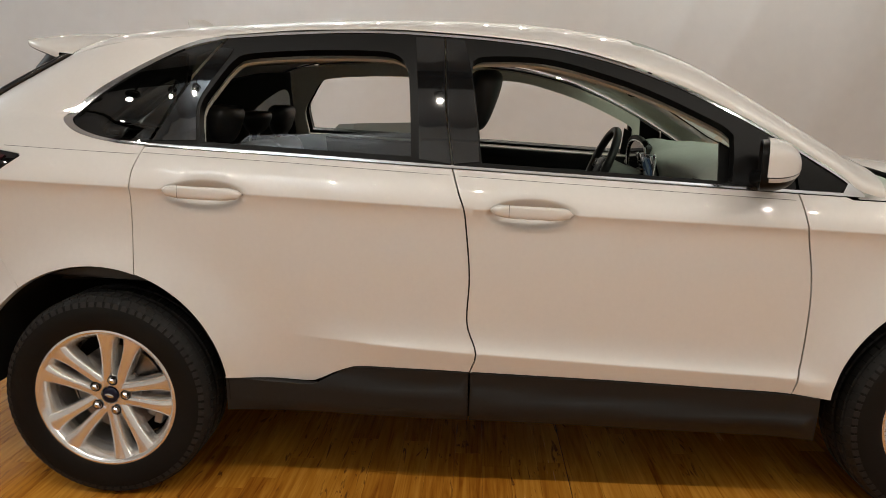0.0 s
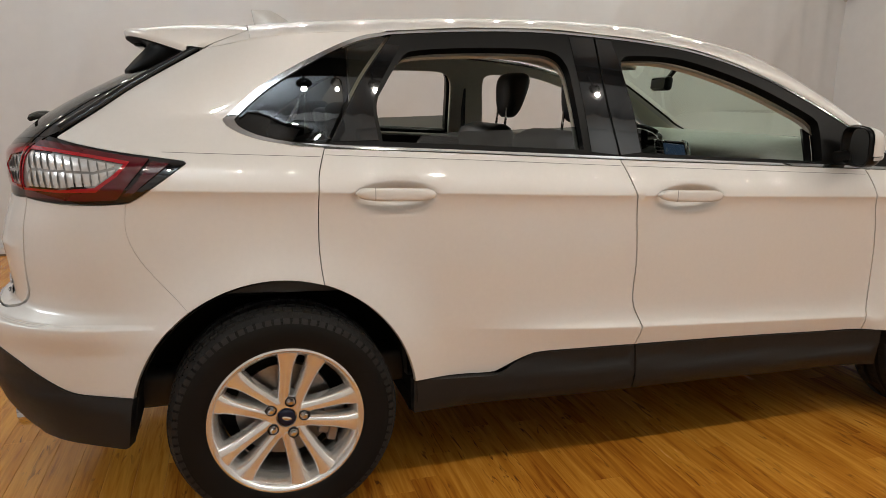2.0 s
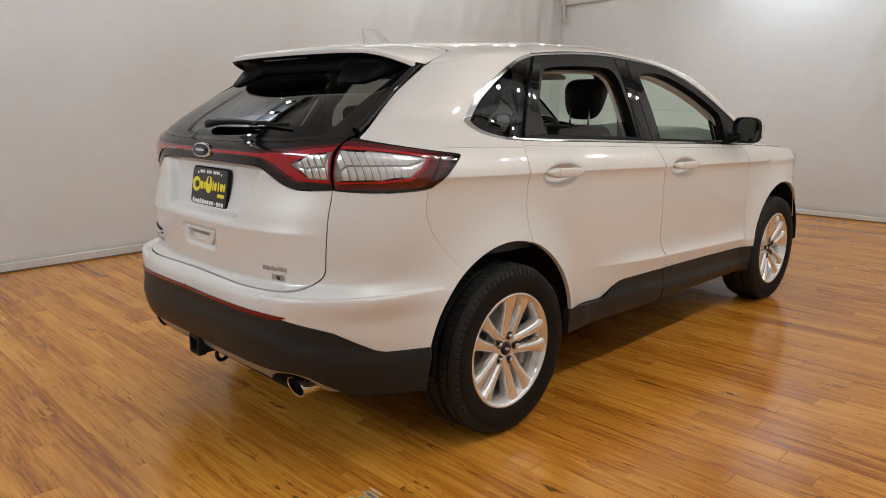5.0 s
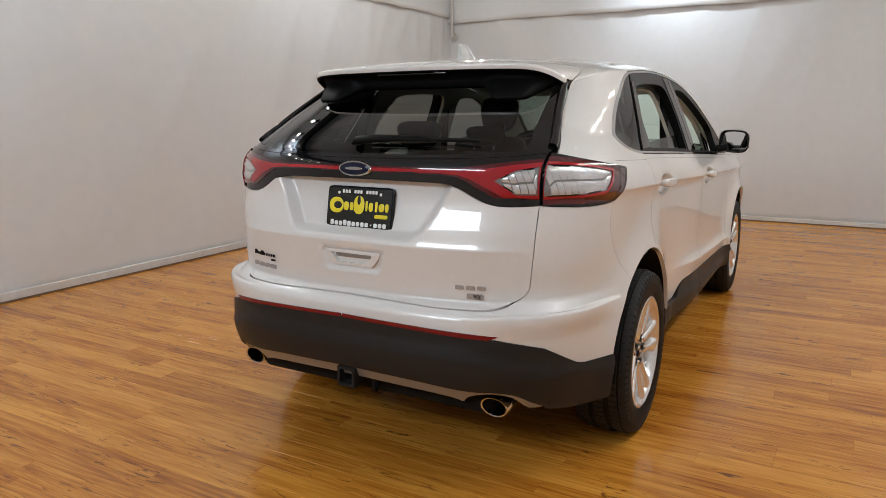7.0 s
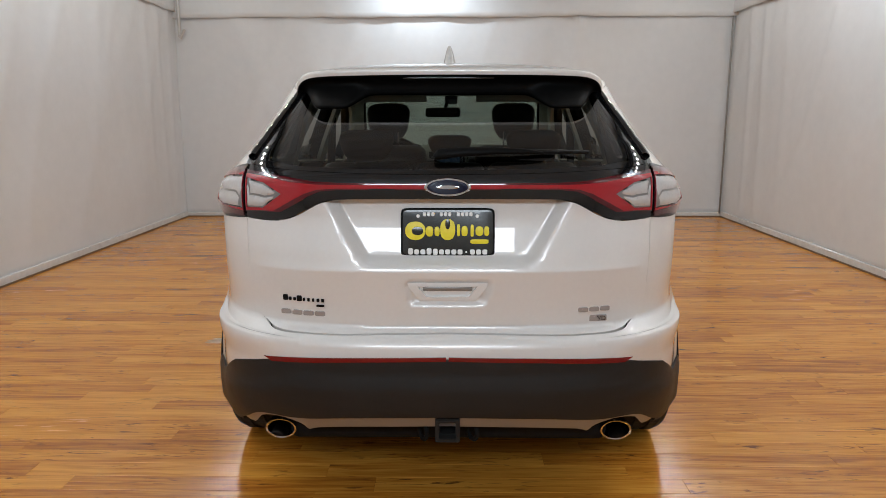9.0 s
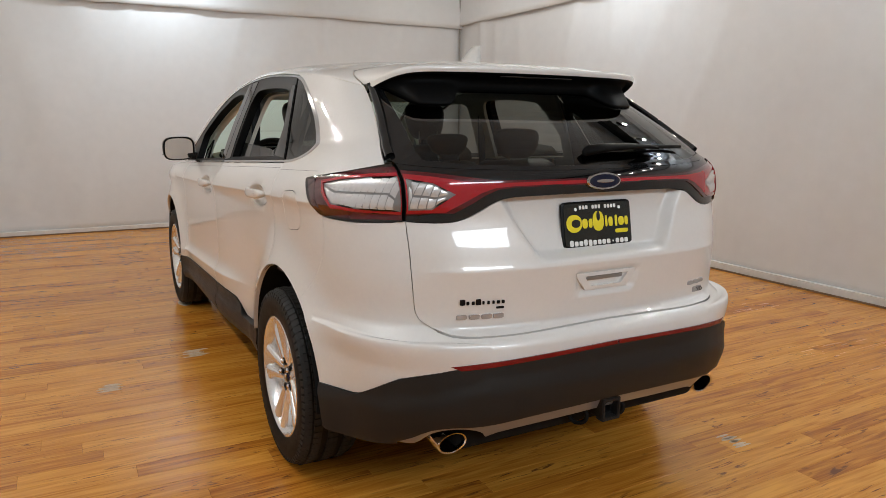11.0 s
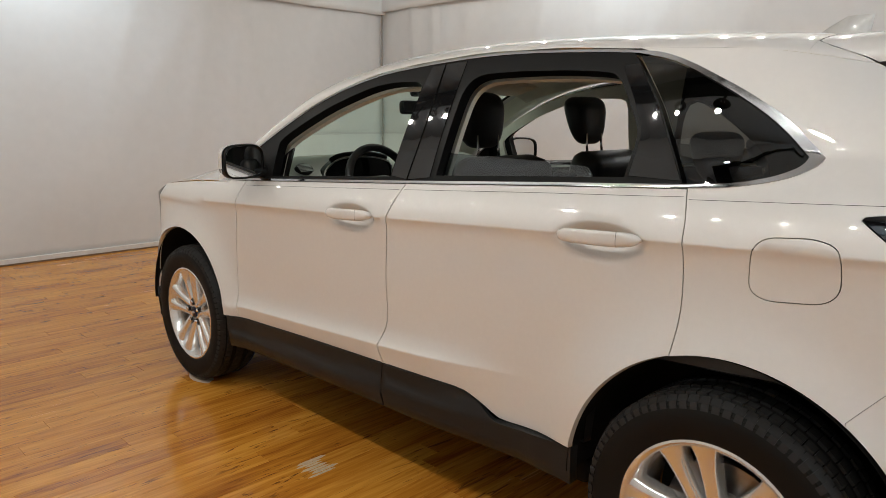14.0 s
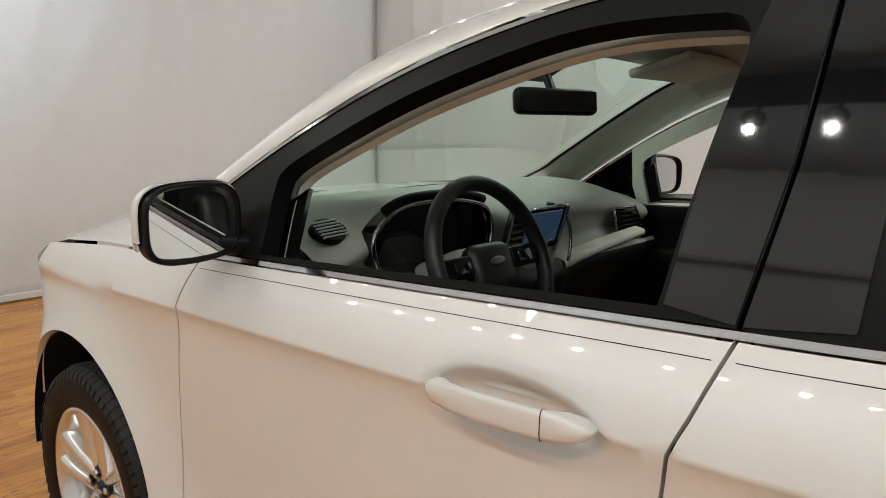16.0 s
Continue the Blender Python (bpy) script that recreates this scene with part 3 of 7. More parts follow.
REAR_OPEN = [(-1.080, 1.240), (-1.090, 1.353), (-1.055, 1.42), (-0.990, 1.508), (-0.93, 1.531), (-0.75, 1.543), (-0.55, 1.544), (-0.45, 1.534), (-0.404, 1.492), (-0.39, 1.40), (-0.378, 1.203)]
FRONT_OPEN = [(-0.150, 1.187), (-0.168, 1.35), (-0.188, 1.485), (-0.172, 1.520), (-0.12, 1.527), (0.0, 1.526), (0.108, 1.511), (0.25, 1.472), (0.39, 1.423), (0.55, 1.350), (0.64, 1.300), (0.655, 1.262), (0.645, 1.140)]
doors = {}
for side in (1, -1):
    # Rear door: its painted skin below the glass.
    out_ = join(fx(curve(SEAM_R)), fx(arch(-1.44, 71, 10)), fx([p for p in curve(CLAD_TOP) if p[0] < -0.18]), fx(list(reversed(curve(SEAM_B)))), fx(list(reversed(belt_curve(-1.266, -0.246)))))
    door = sheet("rear_door", out_, PAINT, car, "white rear side door", gap=0.0025, side=side, step=0.025,
                 extra=shoulder_rows(-1.28, -0.2) + lip_rows(-0.9, -0.17) + cup_rows(-1.055, 1.072), dent=hollow(-1.055, 1.072, 0.128, 0.042, 0.034))
    doors[side, "rear"] = door
    door_handle(door, -1.055, 1.082, side)
    out_ = join(fx(curve(SEAM_B)), fx([p for p in curve(CLAD_TOP) if -0.17 < p[0] < 0.87]), fx(list(reversed(curve(SEAM_F)))), fx(belt_curve(0.85, -0.242)))
    door = sheet("front_door", out_, PAINT, car, "white front side door", gap=0.0025, side=side, step=0.025,
                 extra=shoulder_rows(-0.2, 0.88) + lip_rows(-0.15, 0.9) + cup_rows(0.01, 1.032), dent=hollow(0.01, 1.032, 0.128, 0.042, 0.034))
    doors[side, "front"] = door
    door_handle(door, 0.01, 1.042, side)
    # Rear quarter.
    flap = curve([(-1.467, 1.098), (-1.492, 1.128), (-1.548, 1.137), (-1.605, 1.138), (-1.646, 1.12), (-1.655, 1.07), (-1.652, 1.025), (-1.622, 0.998), (-1.56, 0.988), (-1.501, 0.985), (-1.466, 1.005), (-1.461, 1.05)], closed=True, step=0.007)
    holes = [fx(flap)] if side > 0 else []
    out_ = join(fx(list(reversed(curve(SEAM_R)))), fx([p for p in curve(DLO_BELT) if p[0] < -1.268]), fx([p for p in curve(DLO_TOP) if p[0] < -1.03]), fx(curve(RAIL_BACK)),
                fx(list(reversed(curve(PILLAR)))), fx(curve(LAMP_TOP)), fx(curve(LAMP_FRONT)), fx(curve(BUMP_SEAM)), fx(arch(-1.44, 126, 71)))
    quarter = sheet("rear_quarter_panel", out_, PAINT, car, "white rear wing with sloping roof pillar", holes=holes, gap=0.0006, side=side, step=0.025, extra=shoulder_rows(-1.85, -1.29))
    if side > 0:
        sheet("fuel_flap", fx(flap), PAINT, quarter, "rounded square fuel filler flap", gap=0.0018, side=side, step=0.025)
    # Front wing.
    nose_line = [(1.02, 1.092), (1.3, 1.078), (1.6, 1.05), (1.69, 1.038)]
    out_ = join(fx(curve(SEAM_F)), fx(arch(1.43, 172, 20)), fx(curve([(1.852, 0.55), (1.82, 0.75), (1.78, 0.90), (1.69, 1.035)])), fx(list(reversed(curve(nose_line)))), fx(belt_curve(1.0, 0.86)))
    sheet("front_wing", out_, PAINT, car, "white front wing over the wheel", gap=0.0025, side=side, step=0.025, extra=shoulder_rows(0.88, 1.2))
    # Front bumper's corner and headlight, dark slit edge.
    out_ = join(fx(curve([(1.69, 1.035), (1.78, 0.90), (1.80, 0.80)])), [(S_NOSE - S_TAIL - 0.55, 0.80), (S_NOSE - S_TAIL - 0.55, 0.98)])
    sheet("headlight", out_, GLOSS, car, "swept dark-edged headlight", gap=0.002, side=side, step=0.04)
    # Sill cladding, in two lengths.
    low = lambda x: 0.330 - 0.028 * smooth(-0.2, 0.9, x)
    for a, b in ((-1.003, -0.178), (-0.174, 0.96)):
        tz = lambda q: float(np.interp(q, [p[0] for p in curve(CLAD_TOP)], [p[1] for p in curve(CLAD_TOP)]))
        top = [(a, tz(a))] + [p for p in curve(CLAD_TOP) if a + 0.004 <= p[0] <= b - 0.004] + [(b, tz(b))]
        out_ = join(fx(top), fx([(b, 0.40), (b, float(low(b)))]), fx([(x, float(low(x))) for x in np.linspace(b - 0.03, a, 20)]), fx([(a, 0.38)]))
        sheet("sill_cladding", out_, CLAD, car, "matt black plastic sill moulding", off=0.006, depth=0.03, gap=0.001, side=side, step=0.03,
              dent=lambda co: 0.020 * smooth(0.30, 0.37, co[..., 2]) * (1 - smooth(0.395, 0.445, co[..., 2] + 0.054 * co[..., 0])) * smooth(-1.0, -0.85, co[..., 0]) - 0.016 * smooth(-0.86, -1.0, co[..., 0]))
    # Chrome surround of the side glass.
    outer = join(fx(curve(DLO_TOP)), fx(curve(DLO_BELT)))
    tops = [(x + 0.002, z - 0.008) for x, z in curve(DLO_TOP) if x > -1.03]
    tail_in = curve([(-1.532, 1.310), (-1.475, 1.363), (-1.406, 1.415), (-1.292, 1.482), (-1.152, 1.549), (-1.03, 1.579)])
    belts = [(x, z + 0.009) for x, z in curve(DLO_BELT) if -1.40 < x < 0.995]
    tail_low = curve([(-1.41, 1.248), (-1.47, 1.264), (-1.512, 1.283), (-1.528, 1.298), (-1.532, 1.310)])
    inner = join(fx(tail_in), fx([p for p in tops if p[0] < 1.02 and p[1] > 1.12]), fx(belts), fx(tail_low))
    sheet("window_surround", outer, CHROME, car, "thin chrome window surround", holes=[inner], off=0.003, depth=0.012, side=side, step=0.02)
    # Black door frames round the openings.
    div = curve([(-1.262, 1.236), (-1.215, 1.32), (-1.150, 1.43), (-1.085, 1.515), (-1.035, 1.574)])
    topz = lambda x: float(np.interp(x, [p[0] for p in tops], [p[1] for p in tops])) - 0.001
    seam_top = [(-0.244, 1.180), (-0.268, 1.35), (-0.279, topz(-0.28))]
    f_out = join(fx([(-1.245, 1.236)]), fx([(x + 0.013, z) for x, z in div]), fx([(x, topz(x)) for x in np.linspace(-1.015, -0.284, 30)]), fx(list(reversed(curve([(x - 0.003, z) for x, z in seam_top])))), fx([(x, z + 0.010) for x, z in belt_curve(-0.25, -1.24)]))
    frame_ = sheet("window_frame", f_out, SATIN, doors[side, "rear"], "satin black door frame", holes=[fx(curve(REAR_OPEN) + [REAR_OPEN[0]])[:-1]], depth=0.040, side=side, step=0.03)
    cover = join(fx(curve([(-1.244, 1.240), (-1.197, 1.32), (-1.132, 1.43), (-1.067, 1.515), (-1.042, 1.548)])), fx(curve([(-0.995, 1.545), (-1.012, 1.514), (-1.068, 1.428), (-1.102, 1.353), (-1.094, 1.244)])))
    sheet("pillar_cover", cover, GLOSS, doors[side, "rear"], "gloss black pillar cover", off=0.003, depth=0.004, side=side, step=0.04)
    sail_top = [(x, topz(x)) for x in np.linspace(-0.274, 0.83, 50)]
    f_out = join(fx(curve([(x + 0.003, z) for x, z in seam_top])), fx(sail_top), fx([(0.845, 1.122)]), fx([(x, z + 0.012) for x, z in belt_curve(0.83, -0.238)]))
    sheet("window_frame", f_out, SATIN, doors[side, "front"], "satin black door frame", holes=[fx(curve(FRONT_OPEN) + [FRONT_OPEN[0]])[:-1]], depth=0.040, side=side, step=0.03)
    edge = curve([(-0.158, 1.190), (-0.172, 1.35), (-0.192, 1.485), (-0.214, topz(-0.21) - 0.006)])
    cover = join(fx([(x + 0.004, z + 0.002) for x, z in seam_top[:2]] + [(-0.275, topz(-0.275) - 0.006)]), fx(list(reversed(edge))))
    sheet("pillar_cover", cover, GLOSS, doors[side, "front"], "gloss black pillar cover", off=0.003, depth=0.004, side=side, step=0.04)
    edge = curve([(-0.352, 1.195), (-0.360, 1.36), (-0.377, topz(-0.37) - 0.006)])
    cover = join(fx(edge), fx([(-0.283, topz(-0.283) - 0.006)]), fx([(x - 0.004, z + 0.002) for x, z in reversed(seam_top[:2])]))
    sheet("pillar_cover", cover, GLOSS, doors[side, "rear"], "gloss black pillar cover", off=0.003, depth=0.004, side=side, step=0.04)
    tri_ = join(fx([(x, topz(x)) for x in np.linspace(0.84, 1.01, 12)]), fx([(x, z + 0.012) for x, z in belt_curve(0.985, 0.856)]))
    sheet("corner_cover", tri_, SATIN, car, "black corner cover before the door", off=-0.002, side=side, step=0.03)
    q_out = join(fx([(x + 0.002, z - 0.002) for x, z in tail_in if x < -1.045]), fx(list(reversed(div))), fx([(x, z + 0.012) for x, z in belt_curve(-1.266, -1.40)]), fx(tail_low))
    pane = sheet("quarter_window", q_out, TINT, car, "dark tinted quarter glass", off=-0.003, depth=0.0, side=side, step=0.03)
    # Fine groove under the chrome strip.
    for owner, x0, x1 in ((doors[side, "front"], 0.84, -0.225), (doors[side, "rear"], -0.25, -1.268), (quarter, -1.283, -1.74)):
        if x1 < -1.3:
            pts = [(x, 1.197 + 0.05 * (-1.275 - x)) for x in np.linspace(x0, x1, 24)]
        else:
            pts = [(x, z - 0.021) for x, z in belt_curve(x0, x1)]
        v_, f_ = ribbon("belt_groove", [(v * side, z) for v, z in fx(pts)], SATIN, owner, 0.0011, 0.0005)
        piece("belt_groove", v_, f_, SATIN, owner, "fine dark groove under the window line")
    # Rear door pane, wound half down: a slanting top edge.
    g_out = join(fx(line((-0.372, 1.185), (-0.356, 1.289))), fx(curve([(-0.356, 1.289), (-0.61, 1.281), (-0.80, 1.276), (-0.935, 1.268)])), fx(line((-0.935, 1.268), (-0.955, 1.25), (-0.985, 1.205))), fx([(-0.9, 1.20), (-0.6, 1.19)]))
    sheet("window_pane", g_out, SIDEPANE, doors[side, "rear"], "tinted glass wound most of the way down", off=-0.03, depth=0.004, side=side, step=0.04)

# Roof, windscreen and bonnet.
roof_sheet("roof", np.linspace(-1.47, 0.36, 70), lambda x: (-1, 1), PAINT, car, "smooth white roof panel")
hatch_u = lambda x: float(np.interp(x, (-1.612, -1.56, -1.51, -1.47), (0.999, 0.975, 0.945, 0.90)))
for side in (1, -1):
    roof_sheet("roof_corner", np.linspace(-1.611, -1.4705, 20), lambda x: (hatch_u(x) + 0.004, 1.0) if side > 0 else (-1.0, -hatch_u(x) - 0.004), PAINT, car, "white roof corner beside the spoiler")
gl = lambda x: 0.825 - 0.03 * float(smooth(0.45, 1.2, x))
roof_sheet("windscreen", np.linspace(0.375, 1.28, 34), lambda x: (-gl(x), gl(x)), PANE, car, "faintly green windscreen")
for side in (1, -1):
    roof_sheet("windscreen_border", np.linspace(0.375, 1.27, 34), lambda x: (gl(x) - 0.026, gl(x) + 0.002) if side > 0 else (-gl(x) - 0.002, 0.026 - gl(x)), BLACK, car, "black border of the windscreen", off=-0.004)
    roof_sheet("windscreen_pillar", np.linspace(0.36, 1.12, 40), lambda x: (gl(x) + 0.004, 1.0) if side > 0 else (-1.0, -gl(x) - 0.004), PAINT, car, "white windscreen pillar")


def bonnet_point(x, u):
    x, u = np.asarray(x, float), np.asarray(u, float)
    edge = flow(x, (1.0, 1.3, 1.6, 2.0, 2.3), (1.104, 1.092, 1.064, 1.012, 0.93))
    wide = flow(x, (1.0, 1.5, 1.9, 2.15, 2.3), (0.862, 0.865, 0.78, 0.66, 0.52))
    mid = flow(x, (1.0, 1.3, 1.6, 2.0, 2.3), (1.18, 1.168, 1.142, 1.085, 0.96))
    bulge = 0.022 * smooth(0.95, 0.55, np.abs(u)) + 0.006 * smooth(0.62, 0.5, np.abs(u))
    return np.stack([x, u * wide, edge + (mid - edge) * (1 - np.abs(u) ** 2) + bulge - 0.012], -1)


g = bonnet_point(*np.meshgrid(np.linspace(1.05, 2.28, 50), np.linspace(-1, 1, 61), indexing="ij"))
h_, w_ = g.shape[:2]
piece("bonnet", g.reshape(-1, 3), [(i * w_ + j, (i + 1) * w_ + j, (i + 1) * w_ + j + 1, i * w_ + j + 1) for i in range(h_ - 1) for j in range(w_ - 1)], PAINT, car, "white bonnet")
nose_v = S_NOSE - S_TAIL
out_ = join(fx(curve([(1.80, 0.795), (1.83, 0.70), (1.852, 0.56)])), fx([(1.87, 0.42), (1.90, 0.30)]), [(nose_v, 0.30), (nose_v, 0.90), (nose_v - 0.55, 0.90), (nose_v - 0.55, 0.795)])
for side in (1, -1):
    sheet("front_bumper", out_, PAINT, car, "white front bumper", side=side, step=0.04)
    lip_ = join(fx([(1.865, 0.43), (1.865, 0.31), (1.90, 0.25)]), [(nose_v, 0.25), (nose_v, 0.36)], fx([(2.15, 0.36), (1.95, 0.40)]))
    sheet("bumper_lip", lip_, CLAD, car, "black lower bumper lip", off=0.012, depth=0.03, side=side, step=0.05)

# ---- tail ----
SEAM_T = [(0.697, 1.083), (0.693, 0.97), (0.684, 0.83), (0.678, 0.785), (0.660, 0.757), (0.62, 0.732), (0.56, 0.718), (0.40, 0.716), (0.20, 0.720), (0.0, 0.722)]
BAR_LOW = [(0.697, 1.083), (0.62, 1.080), (0.555, 1.084), (0.50, 1.103), (0.44, 1.136), (0.40, 1.150), (0.33, 1.156), (0.15, 1.158), (0.0, 1.158)]
BAR_TOP = [(0.697, 1.262), (0.60, 1.252), (0.40, 1.243), (0.20, 1.238), (0.0, 1.237)]
def upright(y, z0, z1):
    """An upright line at y on the rounded tail corner."""
    return fy([(y, z) for z in np.linspace(z0, z1, 10)])


half = join(fy(curve(BAR_LOW))[::-1], fy(curve(SEAM_T)))


def tail_dents(co):
    x, y, z = co[..., 0], np.abs(co[..., 1]), co[..., 2]
    # The hollow for the plate, the pull-handle recess, and the fold across the door.
    edge = 0.285 + 0.62 * np.maximum(z - 0.955, 0)
    hol = -0.044 * (1 - smooth(-0.040, 0.014, y - edge)) * smooth(0.936, 0.980, z)
    grip = -0.016 * (1 - smooth(0.115, 0.145, y - 0.25 * (z - 0.86))) * smooth(0.812, 0.828, z) * (1 - smooth(0.885, 0.90, z))
    fold = 0.018 * np.exp(-np.maximum(z - 0.925, 0) / 0.05 - np.maximum(0.925 - z, 0) / 0.09) * (1 - smooth(0.52, 0.74, y))
    return hol + grip + fold


whole = join(half, mirrored(half))
tail_rows = [[(v, z) for v in np.arange(-0.55, 0.56, 0.018)] for z in (0.917, 0.923, 0.927, 0.934, 0.941, 0.949, 0.957, 0.965, 0.973)]
tail_rows += [fy([(k + 0.62 * max(z - 0.955, 0), z) for z in np.arange(0.985, 1.145, 0.016)]) for k in (0.244, 0.256, 0.270, 0.284, 0.299)]
tail_rows += [[(-v, z) for v, z in row] for row in tail_rows[9:]]
tailgate = sheet("tailgate", whole, PAINT, car, "white tailgate with a recess for the plate", gap=0.0022, step=0.018, extra=tail_rows, dent=tail_dents)
# Painted bumper round the tail.
CLAD_EDGE = [(-1.869, 0.490), (-1.985, 0.492), (-2.05, 0.500), (-2.11, 0.530), (-2.20, 0.585)]
CLAD_EDGE_Y = [(0.66, 0.612), (0.58, 0.628), (0.40, 0.640), (0.20, 0.647), (0.0, 0.650)]
arch_tail = fx(arch(-1.44, 126, 166))
edge_x = fx(curve(CLAD_EDGE)) + fy(curve(CLAD_EDGE_Y))
half = join(fy(curve(SEAM_T))[::-1], fx(curve([(-2.11, 1.077), (-2.008, 1.070), (-1.90, 1.071), (-1.848, 1.075)])), fx(curve(BUMP_SEAM)), arch_tail, edge_x)
bumper = sheet("rear_bumper", join(half, mirrored(half)), PAINT, car, "white rear bumper", gap=0.0006, step=0.018, extra=[[(s_ * v, z) for v in np.arange(0.42, 0.98, 0.02)] for s_ in (-1, 1) for z in (0.688, 0.695, 0.700, 0.704, 0.708, 0.714)],
               dent=lambda co: smooth(-1.70, -2.06, co[..., 0]) * smooth(0.45, 0.66, np.abs(co[..., 1])) * (0.023 * (1 - smooth(0.699, 0.708, co[..., 2])) * smooth(0.60, 0.70, co[..., 2]) - 0.007 * smooth(0.699, 0.708, co[..., 2]) * (1 - smooth(0.72, 0.9, co[..., 2]))))
SKID_TOP = [(0.735, 0.360), (0.70, 0.385), (0.655, 0.418), (0.60, 0.428), (0.54, 0.427), (0.47, 0.430), (0.30, 0.444), (0.0, 0.450)]
half = join(edge_x[::-1], fx([(-1.872, 0.46), (-1.888, 0.335)]), fx(curve([(-1.90, 0.328), (-2.0, 0.330), (-2.10, 0.338), (-2.155, 0.352)])), fy(curve(SKID_TOP)))
cladding = sheet("bumper_cladding", join(half, mirrored(half)), CLAD, car, "matt black lower rear bumper", off=0.004, depth=0.035, gap=0.0008, step=0.03,
                 dent=lambda co: 0.012 * smooth(0.60, 0.54, co[..., 2] + 0.25 * np.maximum(np.abs(co[..., 1]) - 0.5, 0)))
SKID_LOW = [(0.0, 0.402), (0.30, 0.395), (0.44, 0.382), (0.475, 0.368), (0.49, 0.385), (0.52, 0.402), (0.585, 0.413), (0.65, 0.398), (0.69, 0.350), (0.735, 0.352)]
half = join(fy(curve(SKID_TOP))[::-1], fy(curve(SKID_LOW))[::-1])
sheet("skid_trim", join(half, mirrored(half)), SKID, cladding, "silver skid strip under the bumper", off=0.004, depth=0.03, step=0.03)
for side in (1, -1):
    refl = join(fy(curve([(0.615, 0.636), (0.5, 0.644), (0.3, 0.653), (0.004, 0.658)])), fy(curve([(0.004, 0.645), (0.3, 0.639), (0.5, 0.628), (0.585, 0.6225)])))
    sheet("reflector", refl, REFLECT, bumper, "narrow red rear reflector", off=0.0075, depth=0.006, side=side, step=0.03)
# Black band, rear glass and their frame.
half = join(fy(curve(BAR_LOW))[::-1], upright(0.697, 1.09, 1.255), fy(curve(BAR_TOP)))
bar = sheet("lamp_band", join(half, mirrored(half)), GLOSS, car, "gloss black band joining the tail lamps", off=0.0015, gap=0.001, step=0.02)
half = join(fy(curve(BAR_TOP))[::-1], fx(curve([(-2.045, 1.270), (-1.935, 1.337), (-1.838, 1.404), (-1.73, 1.468), (-1.625, 1.530)])), [(0.0, 1.545)])
glass_half = join(fy([(0.0, 1.252), (0.3, 1.255), (0.5, 1.262), (0.62, 1.275)]), fy(curve([(0.625, 1.30), (0.60, 1.40), (0.575, 1.50), (0.56, 1.53)])), [(0.0, 1.535)])
window = sheet("rear_window_frame", join(half, mirrored(half)), GLOSS, car, "gloss black border of the rear glass", holes=[join(glass_half, mirrored(glass_half))], gap=0.001, step=0.03)
sheet("rear_window", join(glass_half, mirrored(glass_half)), REARTINT, car, "dark tinted rear glass", off=-0.001, depth=0.0, step=0.04)
def facets(outline, parent, side, wide, base):
    """Two rows of leaf-shaped reflector cells inside an outline in (v, z), each tilted like a saw's tooth."""
    vs = [p[0] for p in outline]
    v0, v1 = min(vs), max(vs)

    def limits(v):
        hits = []
        for p, q in zip(outline, outline[1:] + outline[:1]):
            if (p[0] - v) * (q[0] - v) <= 0 and abs(p[0] - q[0]) > 1e-9:
                hits.append(p[1] + (q[1] - p[1]) * (v - p[0]) / (q[0] - p[0]))
        return (min(hits), max(hits)) if len(hits) > 1 else None
    verts, faces = [], []
    n, k = int((v1 - v0) / wide), 6
    for i in range(n):
        for row in (0, 1):
            grid_, ok = [], True
            for s_ in np.linspace(0.06, 0.94, k):
                for t in np.linspace(0, 1, k):
                    # The cells lean: their tops lie further along.
                    v = v0 + (v1 - v0) * (i + s_) / n
                    lim = limits(min(max(v, v0 + 0.002), v1 - 0.002))
                    if lim is None or lim[1] - lim[0] < 0.02:
                        ok = False
                        break
                    mid = (lim[0] + lim[1]) / 2
                    lo, hi = (lim[0] + 0.005, mid - 0.0035) if row == 0 else (mid + 0.0035, lim[1] - 0.005)
                    lens = math.sin(math.pi * (0.12 + 0.76 * t))
                    grid_.append((v, lo + (hi - lo) * t, base + 0.0008 + 0.0052 * s_ * lens))
                if not ok:
                    break
            if not ok:
                continue
            g = np.array(grid_)
            at = len(verts)
            co = skin(g[:, 0] * side, g[:, 1]) + skin_normal(g[:, 0] * side, g[:, 1]) * g[:, 2:3]
            verts += [tuple(c) for c in co]
            faces += [(at + p * k + q, at + p * k + q + 1, at + (p + 1) * k + q + 1, at + (p + 1) * k + q) for p in range(k - 1) for q in range(k - 1)]
    ob = piece("lamp_reflector", verts, faces, CLEAR, parent, "rows of bright lamp reflector cells")
    return tagged(ob, kind="stuff")


